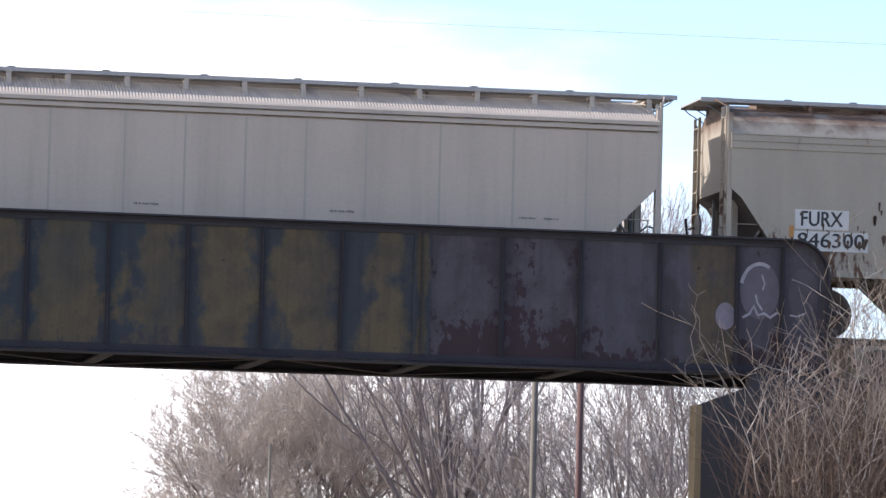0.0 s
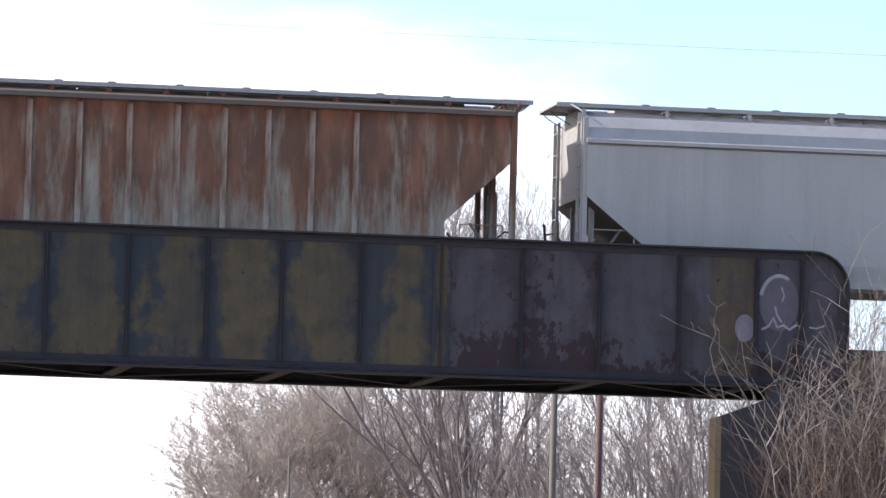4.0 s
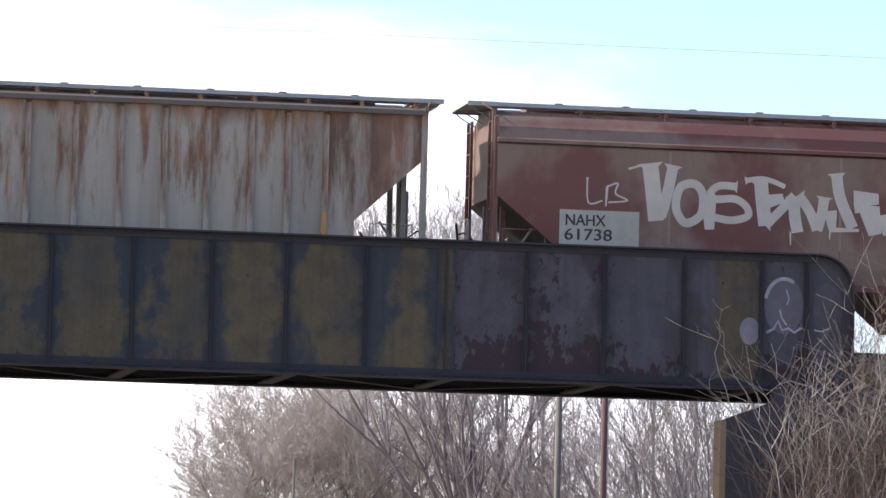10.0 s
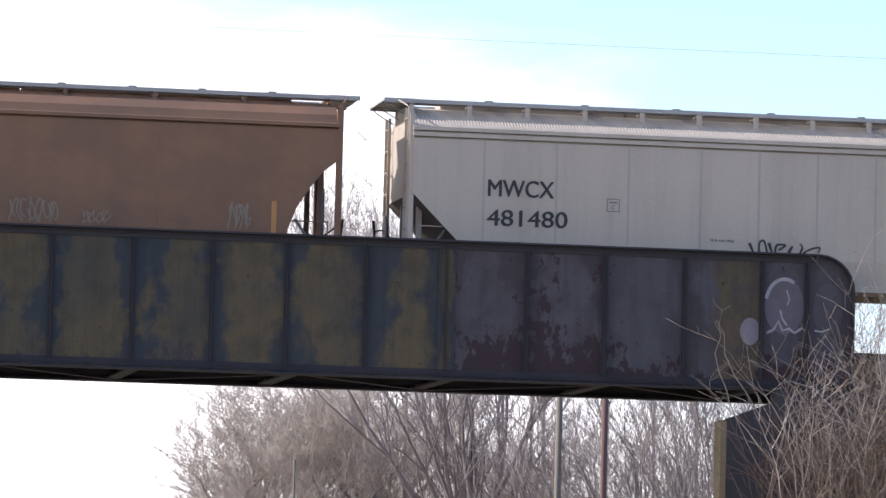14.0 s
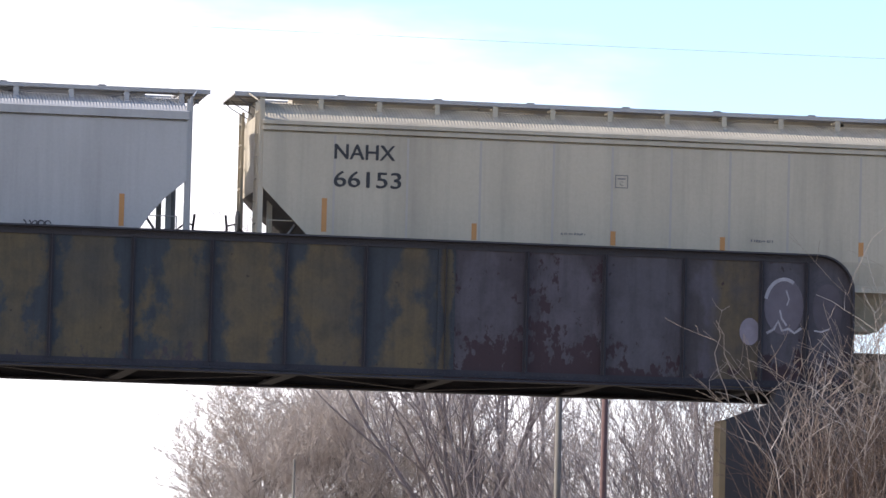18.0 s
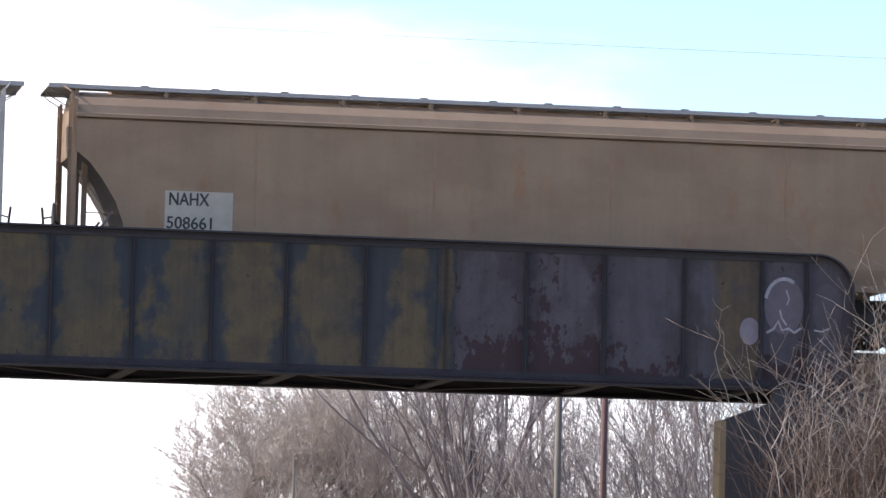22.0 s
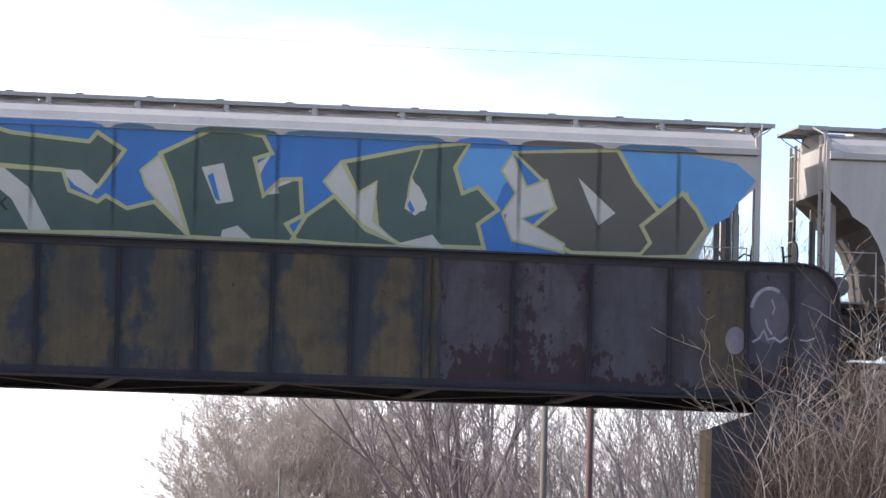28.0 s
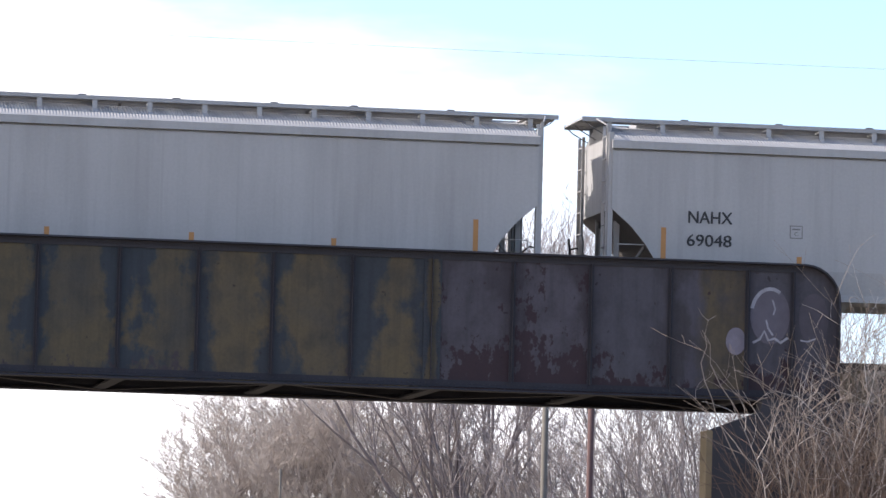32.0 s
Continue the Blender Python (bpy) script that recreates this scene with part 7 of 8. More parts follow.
mural(car_25, SKY_BLUE, 1, [(9.83, 2.43), (9.88, 2.46), (9.96, 2.43), (9.95, 2.35), (9.86, 2.33)])
mural(car_25, SKY_BLUE, 1, [(10, 2.18), (10.05, 2.21), (10.12, 2.18), (10.11, 2.11), (10.03, 2.1)])
mural(car_25, SKY_BLUE, 1, [(8.42, 2.17), (8.45, 2.19), (8.51, 2.17), (8.5, 2.11), (8.44, 2.1)])
mural(car_25, SKY_BLUE, 1, [(8.49, 2.04), (8.53, 2.07), (8.6, 2.04), (8.59, 1.98), (8.52, 1.96)])
mural(car_25, SKY_BLUE, 1, [(12.11, 2.55), (12.16, 2.59), (12.24, 2.55), (12.23, 2.48), (12.15, 2.46)])
mural(car_25, SKY_BLUE, 1, [(13.66, 1.99), (13.71, 2.02), (13.79, 1.98), (13.78, 1.91), (13.69, 1.89)])
mural(car_25, SKY_BLUE, 1, [(11.45, 2.47), (11.49, 2.5), (11.54, 2.47), (11.54, 2.41), (11.47, 2.4)])
mural(car_25, GREEN, 1, [(8.74, 2.1), (8.9, 2.16), (9.11, 2.41), (9.38, 2.49), (9.6, 2.43), (9.73, 2.28), (9.71, 2.12), (9.93, 2.07), (10.04, 1.92), (10.1, 1.97), (10.27, 2.27), (10.22, 2.4), (10.73, 2.49), (10.81, 2.42), (11.05, 2.54), (11.32, 2.5), (11.38, 2.31), (11.6, 2.37), (11.86, 2.52), (12.03, 2.44), (12.09, 2.23), (12.3, 2.43), (12.62, 2.52), (12.95, 2.53), (13.22, 2.38), (13.37, 2.12), (13.61, 2.16), (13.45, 1.87), (8.78, 1.86)], LIME, 0.06)
stroke(car_25, DARK_GREEN, 2, 0.04, [(8.77, 2.09), (8.91, 2.15), (9.12, 2.39), (9.38, 2.47), (9.59, 2.41), (9.71, 2.27), (9.7, 2.13), (9.9, 2.07), (10.02, 1.91)])
stroke(car_25, DARK_GREEN, 2, 0.04, [(10.12, 1.97), (10.29, 2.26), (10.23, 2.39), (10.72, 2.47), (10.81, 2.41), (11.05, 2.52), (11.3, 2.48)])
stroke(car_25, DARK_GREEN, 2, 0.04, [(11.6, 2.35), (11.86, 2.5), (12.01, 2.43), (12.09, 2.21), (12.31, 2.41), (12.62, 2.5), (12.94, 2.51), (13.2, 2.37), (13.34, 2.11), (13.57, 2.14)])
stroke(car_25, INK, 3, 0.055, [(9.18, 1.9), (9.39, 2.02), (9.63, 2.14), (9.57, 2.31), (9.39, 2.25)])
stroke(car_25, INK, 3, 0.055, [(10.5, 1.96), (10.54, 2.28), (10.4, 2.09), (10.37, 1.95)])
stroke(car_25, INK, 3, 0.055, [(10.73, 2.18), (10.9, 1.95)])
stroke(car_25, INK, 3, 0.055, [(10.89, 2.4), (11.11, 2.3), (11.27, 2.2), (10.9, 2.19)])
stroke(car_25, INK, 3, 0.055, [(11.31, 1.94), (11.6, 2.22), (11.87, 2.28), (11.82, 2.01)])
stroke(car_25, INK, 3, 0.055, [(12.09, 2.21), (11.98, 1.96)])
stroke(car_25, INK, 3, 0.055, [(12.58, 1.96), (12.84, 2.32), (12.96, 2.13), (13.1, 1.98)])
stroke(car_25, INK, 3, 0.055, [(12.62, 2.5), (12.44, 2.09), (12.5, 1.9)])
stroke(car_25, WHITE, 4, 0.028, [(9.43, 2.42), (9.62, 2.36), (9.69, 2.27)])
stroke(car_25, WHITE, 4, 0.028, [(9.2, 2.18), (9.43, 2.1), (9.18, 1.99)])
stroke(car_25, WHITE, 4, 0.028, [(10.35, 2.41), (10.7, 2.46), (10.68, 2.34)])
stroke(car_25, WHITE, 4, 0.028, [(10.92, 2.45), (11.16, 2.41), (11.32, 2.47)])
stroke(car_25, WHITE, 4, 0.028, [(10.73, 2.15), (10.9, 1.98)])
stroke(car_25, WHITE, 4, 0.028, [(11.54, 2.27), (11.87, 2.25), (11.71, 2.11), (11.88, 1.93)])
stroke(car_25, WHITE, 4, 0.028, [(11.81, 2.44), (11.98, 2.34)])
stroke(car_25, WHITE, 4, 0.028, [(12.14, 2.1), (12.46, 2.3), (12.53, 2.45)])
stroke(car_25, WHITE, 4, 0.028, [(12.79, 2.5), (13.06, 2.43), (13.23, 2.28)])
stroke(car_25, WHITE, 4, 0.028, [(12.76, 2.26), (12.96, 2.16), (13.08, 1.95)])
stroke(car_25, WHITE, 4, 0.028, [(13.48, 2.1), (13.4, 1.94)])
stroke(car_25, WHITE, 4, 0.028, [(8.77, 2.08), (8.97, 2.03), (8.94, 1.93)])
mural(car_30, CREAM_WHITE, 0, [(4.62, 1.93), (4.79, 2.2), (4.97, 2.28), (5.33, 2.19), (5.55, 2.03), (5.79, 2.28), (6.04, 2.15), (6.25, 2.23), (6.69, 2.21), (6.83, 2.03), (7.26, 2.19), (7.55, 2.04), (7.83, 2.22), (8.2, 2.19), (8.38, 2.07), (8.55, 2.39), (8.73, 2.45), (8.9, 2.19), (9.28, 2.09), (9.68, 1.93)])
stroke(car_30, SLATE_BLUE, 1, 0.13, [(4.61, 1.93), (4.74, 2.22), (4.97, 2.32), (5.31, 2.21), (5.55, 2.05), (5.61, 2.24), (5.79, 2.29), (5.96, 2.18), (6.08, 2.16), (6.24, 2.24), (6.39, 2.12), (6.48, 2.25), (6.68, 2.22), (6.8, 2.05), (7.01, 2.09), (7.26, 2.22), (7.46, 2.17), (7.55, 2.04), (7.83, 2.22), (8.19, 2.21), (8.38, 2.07), (8.45, 2.29), (8.68, 2.46), (8.85, 2.39), (8.92, 2.18), (9.28, 2.11), (9.73, 1.92)])
stroke(car_30, WHITE, 2, 0.035, [(4.82, 2.08), (4.97, 2.2), (5.26, 2.11), (5.62, 1.94)])
stroke(car_30, WHITE, 2, 0.035, [(5.63, 2.08), (5.81, 2.12), (5.85, 1.92)])
stroke(car_30, WHITE, 2, 0.035, [(6.05, 1.95), (6.15, 2.08), (6.26, 1.93)])
stroke(car_30, WHITE, 2, 0.035, [(6.37, 1.94), (6.4, 2.15), (6.58, 2.16), (6.61, 1.92)])
stroke(car_30, WHITE, 2, 0.035, [(7.05, 1.92), (7.19, 2.08), (7.41, 2.06), (7.38, 1.9)])
stroke(car_30, WHITE, 2, 0.035, [(7.48, 1.91), (7.84, 2.12), (8.26, 2.08), (8.31, 1.93)])
stroke(car_30, WHITE, 2, 0.035, [(8.63, 1.95), (8.63, 2.2), (8.75, 2.36), (8.85, 2.11), (9.36, 1.95)])
stroke(car_30, YELLOW, 2, 0.08, [(6.8, 1.93), (6.86, 2.03), (6.92, 1.99)])
stroke(car_30, YELLOW, 2, 0.06, [(4.85, 1.96), (4.92, 2.04)])
mural(car_30, RUST_SPOT, 3, [(10.4, 2.26), (10.43, 2.32), (10.49, 2.34), (10.54, 2.28), (10.53, 2.21), (10.51, 2.05), (10.46, 2.05), (10.42, 2.2)])
mural(car_30, RUST_SPOT, 3, [(10.3, 2.08), (10.34, 2.16), (10.43, 2.18), (10.51, 2.1), (10.49, 2.01), (10.45, 1.94), (10.38, 1.94), (10.33, 2)])
mural(car_30, RUST_SPOT, 3, [(10.67, 2.22), (10.7, 2.28), (10.76, 2.3), (10.81, 2.24), (10.8, 2.17), (10.78, 2.04), (10.72, 2.04), (10.69, 2.16)])
mural(car_30, RUST_SPOT, 3, [(10.55, 2.16), (10.58, 2.22), (10.65, 2.23), (10.7, 2.18), (10.69, 2.11), (10.66, 1.95), (10.61, 1.94), (10.57, 2.1)])
mural(car_30, RUST_SPOT, 3, [(10.09, 2.11), (10.11, 2.16), (10.17, 2.17), (10.21, 2.13), (10.2, 2.07), (10.18, 1.93), (10.14, 1.93), (10.1, 2.07)])
mural(car_30, RUST_SPOT, 3, [(10.26, 2.23), (10.28, 2.27), (10.33, 2.28), (10.36, 2.24), (10.35, 2.19), (10.34, 2.08), (10.3, 2.08), (10.27, 2.19)])
mural(car_30, RUST_SPOT, 3, [(10.81, 2.12), (10.83, 2.15), (10.87, 2.16), (10.9, 2.13), (10.89, 2.09), (10.88, 1.94), (10.85, 1.94), (10.82, 2.08)])
mural(car_30, RUST_SPOT, 3, [(12.1, 2.26), (12.13, 2.33), (12.21, 2.35), (12.27, 2.29), (12.25, 2.21), (12.23, 1.91), (12.17, 1.9), (12.11, 2.19)])
mural(car_30, RUST_SPOT, 3, [(12.06, 2.13), (12.08, 2.18), (12.13, 2.19), (12.17, 2.15), (12.16, 2.09), (12.14, 1.95), (12.1, 1.95), (12.07, 2.08)])
mural(car_30, RUST_SPOT, 3, [(8.85, 2.01), (8.87, 2.05), (8.92, 2.07), (8.96, 2.02), (8.95, 1.97), (8.93, 1.92), (8.89, 1.92), (8.86, 1.96)])
mural(car_30, RUST_SPOT, 3, [(6.49, 2.38), (6.52, 2.45), (6.6, 2.47), (6.66, 2.4), (6.64, 2.32), (6.61, 2.31), (6.55, 2.31), (6.51, 2.31)])
mural(car_30, RUST_SPOT, 3, [(6.62, 2.31), (6.65, 2.36), (6.7, 2.37), (6.74, 2.33), (6.73, 2.28), (6.71, 2.24), (6.67, 2.24), (6.64, 2.27)])
mural(car_30, RUST_SPOT, 3, [(3.38, 2.36), (3.4, 2.41), (3.45, 2.42), (3.49, 2.38), (3.48, 2.32), (3.47, 1.94), (3.43, 1.94), (3.39, 2.32)])
mural(car_30, RUST_SPOT, 3, [(8.92, 2.98), (8.94, 3.01), (8.98, 3.02), (9.01, 2.99), (9, 2.95), (8.99, 2.92), (8.96, 2.92), (8.93, 2.94)])
mural(car_30, RUST_SPOT, 3, [(12.52, 2.09), (12.55, 2.14), (12.61, 2.16), (12.65, 2.11), (12.64, 2.05), (12.62, 1.95), (12.57, 1.95), (12.54, 2.04)])
mural(car_30, RUST_SPOT, 3, [(13.59, 2.23), (13.6, 2.26), (13.64, 2.26), (13.66, 2.24), (13.66, 2.2), (13.65, 1.94), (13.62, 1.94), (13.6, 2.2)])
stroke(car_11, CHALK, 1, 0.17, [(10.5, 2.49), (10.82, 2.5)])
stroke(car_11, CHALK, 2, 0.07, [(10.92, 2.59), (11.22, 2.6), (11.24, 2.43), (10.93, 2.42)], True)
stroke(car_11, CHALK, 2, 0.09, [(11.27, 2.48), (11.67, 2.54), (11.99, 2.19), (11.61, 2.19)], True)
stroke(car_31, RUST_RUN, 0, 0.085, [(16, 4.19), (16, 3.74), (16.02, 3.29)])
stroke(car_31, RUST_RUN, 0, 0.102, [(15.99, 3.51), (15.99, 2.9), (16.02, 2.28)])
stroke(car_31, RUST_RUN, 0, 0.051, [(16.07, 3.97), (16.08, 3.35), (16.1, 2.73)])
stroke(car_31, RUST_RUN, 0, 0.119, [(15.65, 2.32), (15.65, 2.1), (15.66, 1.88)])
stroke(car_31, RUST_RUN, 0, 0.102, [(15.4, 2.2), (15.39, 2.05), (15.4, 1.9)])
mural(car_29, CREAM_WHITE, 5, [(10.68, 3.2), (10.83, 3.08), (10.98, 2.79), (10.94, 2.63), (10.7, 2.56), (10.59, 2.77)])
mural(car_29, BLUE, 6, [(10.63, 2.83), (10.74, 2.63), (10.68, 2.56), (10.59, 2.72)])
stroke(car_29, PALE_YELLOW, 6, 0.04, [(10.85, 3.81), (10.75, 3.53), (10.64, 3.22), (10.59, 2.87)])
stroke(car_9, BLACK, 1, 0.05, [(5.82, 2.25), (5.86, 2.13), (5.9, 2.03)])
stroke(car_9, BLACK, 1, 0.05, [(5.93, 2.29), (5.94, 2.19), (5.97, 2.05)])
stroke(car_9, BLACK, 1, 0.05, [(6.07, 2.3), (6.06, 2.16), (6.09, 2.02)])
stroke(car_9, BLACK, 1, 0.05, [(6.09, 2.3), (6.17, 2.23), (6.16, 2.1), (6.12, 2.03)])
stroke(car_9, BLACK, 1, 0.05, [(6.28, 2.1), (6.38, 2.19), (6.35, 2.31), (6.29, 2.26), (6.28, 2.11), (6.33, 1.97)])
stroke(car_9, BLACK, 1, 0.05, [(6.38, 2.03), (6.43, 2.28), (6.5, 2.34), (6.49, 2.21), (6.53, 2.07)])
stroke(car_9, BLACK, 1, 0.05, [(6.6, 2.12), (6.63, 2.23), (6.74, 2.29), (6.82, 2.22), (6.78, 2.09), (6.67, 2.03)], True)
stroke(car_9, BLACK, 1, 0.05, [(6.84, 2.17), (6.9, 2.1), (6.95, 2.13), (7.02, 2.27)])
stroke(car_9, BLACK, 1, 0.05, [(6.99, 2.18), (6.9, 2), (6.86, 1.9)])
stroke(car_9, BLACK, 1, 0.05, [(7.19, 2.29), (7.15, 2.16), (7.1, 2.05)])
stroke(car_9, BLACK, 1, 0.05, [(7.38, 2.25), (7.3, 2.15), (7.23, 2.05)])
stroke(car_9, BLACK, 1, 0.05, [(6.58, 2.4), (6.65, 2.34), (6.72, 2.38), (6.7, 2.49), (6.62, 2.57), (6.59, 2.49)], True)
stroke(car_9, BLACK, 1, 0.05, [(6.61, 2.65), (6.62, 2.55)])
stroke(car_9, BLACK, 1, 0.05, [(6.25, 1.88), (6.34, 1.95), (6.49, 1.98), (6.64, 1.91)])
stroke(car_9, BLACK, 1, 0.05, [(6.27, 2), (6.25, 1.88)])
stroke(car_9, BLACK, 1, 0.03, [(7.31, 1.98), (7.44, 2.08), (7.42, 1.98), (7.53, 1.97), (7.68, 1.92)])
stroke(car_24, INK, 1, 0.09, [(10.08, 2.16), (10.15, 2.29), (10.32, 2.33), (10.47, 2.25), (10.44, 2.12), (10.23, 2.07)], True)
stroke(car_24, INK, 1, 0.075, [(10.21, 2), (10.31, 1.94), (10.44, 1.9)])
stroke(car_24, INK, 1, 0.075, [(10.44, 1.9), (10.57, 1.96), (10.67, 2.08)])
stroke(car_24, INK, 1, 0.075, [(10.71, 1.89), (10.76, 2.06), (10.86, 2.08), (10.88, 1.97), (10.83, 1.88)])
stroke(car_24, INK, 1, 0.075, [(10.93, 2.31), (10.95, 2.12), (10.97, 1.89)])
stroke(car_24, INK, 1, 0.075, [(10.94, 2.29), (11.06, 2.09), (11.18, 1.9)])
stroke(car_24, INK, 1, 0.075, [(11.24, 1.9), (11.25, 2.09), (11.36, 2.17), (11.46, 2.08), (11.49, 1.89)])
stroke(car_24, INK, 1, 0.075, [(11.51, 2.07), (11.63, 2.16), (11.73, 2.09), (11.76, 1.9)])
stroke(car_24, INK, 1, 0.075, [(11.79, 1.9), (11.9, 2.1), (12.05, 2.31)])
stroke(car_22, CHARCOAL, 1, 0.028, [(-0.01, 3.71), (0.09, 3.62), (0.16, 3.51)])
stroke(car_22, CHARCOAL, 1, 0.028, [(0.07, 3.51), (0.16, 3.64), (0.21, 3.73)])
stroke(car_22, CHARCOAL, 1, 0.028, [(0.12, 3.49), (0.2, 3.72), (0.3, 3.54), (0.17, 3.46), (0.26, 3.41), (0.25, 3.22), (0.08, 3.25), (0.15, 3.46)])
stroke(car_22, CHARCOAL, 1, 0.028, [(0.53, 3.44), (0.51, 3.64), (0.35, 3.46), (0.32, 3.37), (0.44, 3.39), (0.3, 3.28), (0.34, 3.15), (0.45, 3.12), (0.46, 3.3)])
stroke(car_22, CHARCOAL, 1, 0.028, [(0.56, 3.66), (0.67, 3.68), (0.79, 3.58), (0.68, 3.56)], True)
stroke(car_22, CHARCOAL, 1, 0.028, [(0.55, 2.99), (0.61, 3.2), (0.66, 3.51)])
stroke(car_22, CHARCOAL, 1, 0.028, [(0.61, 3.49), (0.75, 3.48), (0.8, 3.24), (0.67, 3.22), (0.67, 2.94)])
stroke(car_22, CHARCOAL, 1, 0.028, [(1.06, 3.07), (1.05, 3.35), (0.86, 3.14), (0.79, 2.88), (0.87, 2.77), (1.06, 2.96), (1.12, 3.02), (0.86, 3.01)])
stroke(car_22, CHARCOAL, 1, 0.028, [(1.1, 3), (0.95, 2.53), (1.11, 2.5), (1.14, 2.76)])
stroke(car_22, CHARCOAL, 1, 0.028, [(0.95, 3.78), (0.93, 3.67), (1.04, 3.68)])
stroke(car_22, CHARCOAL, 1, 0.028, [(1.06, 3.71), (0.95, 3.54)])
stroke(car_22, CHARCOAL, 1, 0.028, [(1.23, 3.56), (1.1, 3.59), (1.05, 3.51), (1.18, 3.5), (1.16, 3.42), (1.03, 3.46)])
stroke(car_22, CHARCOAL, 1, 0.028, [(0.31, 3.06), (0.46, 2.99), (0.53, 2.88)])
stroke(car_22, CHARCOAL, 1, 0.028, [(0.35, 3), (0.48, 2.93)])
stroke(car_15, BLACK, 1, 0.04, [(6.78, 2.05), (6.86, 1.88)])
stroke(car_15, BLACK, 1, 0.04, [(6.98, 1.89), (6.99, 2.07), (7.08, 2.1), (7.14, 1.89)])
stroke(car_15, BLACK, 1, 0.04, [(7.18, 2.07), (7.24, 1.89)])
stroke(car_15, BLACK, 1, 0.04, [(7.31, 1.88), (7.34, 2.03), (7.51, 2.03), (7.38, 1.93)])
stroke(car_15, BLACK, 1, 0.04, [(7.58, 1.89), (7.66, 2.02)])
stroke(car_15, BLACK, 1, 0.04, [(7.81, 2.07), (7.86, 2), (7.81, 1.89)])
stroke(car_15, BLACK, 1, 0.04, [(7.88, 1.89), (8.05, 1.98), (8.21, 2.01), (8.18, 1.9)])
stroke(car_15, BLACK, 1, 0.03, [(11.71, 1.95), (11.92, 1.91)])
stroke(car_15, BLACK, 1, 0.03, [(11.82, 2.06), (11.78, 1.87)])
stroke(car_15, BLACK, 1, 0.03, [(11.73, 1.87), (11.9, 2)])
stroke(car_15, BLACK, 1, 0.04, [(12.04, 1.9), (12.08, 2.09), (12.18, 2.16), (12.31, 2.03), (12.27, 1.89)])
stroke(car_15, BLACK, 1, 0.04, [(12.16, 2.15), (12.19, 1.91)])
stroke(car_15, BLACK, 1, 0.04, [(12.41, 1.9), (12.54, 2.09)])
stroke(car_15, BLACK, 1, 0.04, [(12.54, 2.36), (12.56, 2.09), (12.62, 1.9)])
stroke(car_15, BLACK, 1, 0.04, [(12.56, 1.9), (12.64, 2.11), (12.76, 2.18), (12.86, 2.12), (12.69, 2.04)])
stroke(car_15, BLACK, 1, 0.04, [(12.69, 2.03), (12.89, 2.02), (12.99, 1.9)])
stroke(car_15, BLACK, 1, 0.03, [(13.06, 1.92), (13.3, 1.92)])
stroke(car_15, BLACK, 1, 0.03, [(13.19, 2.05), (13.17, 1.88)])
stroke(car_18, CHARCOAL, 1, 0.03, [(10.13, 2.23), (10.24, 2.08), (10.38, 1.93)])
stroke(car_18, CHARCOAL, 1, 0.03, [(9.98, 1.93), (10.15, 2.05), (10.24, 2.1)])
stroke(car_18, CHARCOAL, 1, 0.03, [(9.99, 2.05), (10.13, 2.03)])
stroke(car_18, CHARCOAL, 1, 0.03, [(10.26, 2.1), (10.47, 2.17)])
stroke(car_18, CHARCOAL, 1, 0.03, [(10.47, 2.18), (10.56, 2.17), (10.62, 1.96)])
stroke(car_18, CHARCOAL, 1, 0.03, [(10.52, 1.98), (10.67, 1.97)])
stroke(car_18, CHARCOAL, 1, 0.03, [(10.6, 2.15), (10.74, 2.11)])
stroke(car_18, CHARCOAL, 1, 0.03, [(10.73, 1.91), (10.92, 2.15), (11, 2.27)])
stroke(car_18, CHARCOAL, 1, 0.03, [(10.81, 2.18), (10.92, 2.1), (11, 1.93)])
stroke(car_18, CHARCOAL, 1, 0.03, [(10.81, 2.18), (11.26, 2.18), (11.01, 2)])
stroke(car_18, CHARCOAL, 1, 0.03, [(11.26, 2.18), (11.12, 1.95)])
stroke(car_18, CHARCOAL, 1, 0.03, [(11.24, 2.18), (11.33, 2.03), (11.49, 1.9)])
stroke(car_18, DARK_BAR, 1, 0.05, [(8.4, 1.99), (8.51, 1.96), (8.68, 1.99), (8.55, 1.93), (8.88, 1.94)])
stroke(car_18, DARK_BAR, 1, 0.04, [(8.68, 2.05), (8.68, 1.91)])
stroke(car_25, CHARCOAL, 1, 0.024, [(15.55, 3.37), (15.59, 3.59), (15.7, 3.61), (15.65, 3.5), (15.56, 3.46)])
stroke(car_25, CHARCOAL, 1, 0.024, [(15.61, 3.48), (15.72, 3.38)])
stroke(car_25, CHARCOAL, 1, 0.024, [(15.76, 3.42), (15.82, 3.6), (15.8, 3.73), (15.94, 3.75), (15.92, 3.64), (15.81, 3.52)])
stroke(car_25, CHARCOAL, 1, 0.024, [(15.84, 3.62), (15.87, 3.46)])
stroke(car_25, CHARCOAL, 1, 0.024, [(16.06, 3.65), (15.98, 3.61), (16.08, 3.53), (15.99, 3.47)])
stroke(car_25, CHARCOAL, 1, 0.024, [(16.09, 3.7), (16.18, 3.46)])
stroke(car_25, CHARCOAL, 1, 0.024, [(16.07, 3.59), (16.27, 3.64)])
stroke(car_25, CHARCOAL, 1, 0.024, [(16.17, 3.59), (16.3, 3.43), (16.14, 3.39)])
stroke(car_25, CHARCOAL, 1, 0.024, [(15.92, 3.3), (16.17, 3.33), (16.26, 3.45)])
stroke(car_25, CHARCOAL, 1, 0.024, [(16.16, 3.19), (16.17, 3.37), (16.3, 3.39)])
stroke(car_25, CHARCOAL, 1, 0.024, [(13.54, 2.58), (13.69, 2.55)])
stroke(car_25, CHARCOAL, 1, 0.024, [(13.61, 2.56), (13.6, 2.43)])
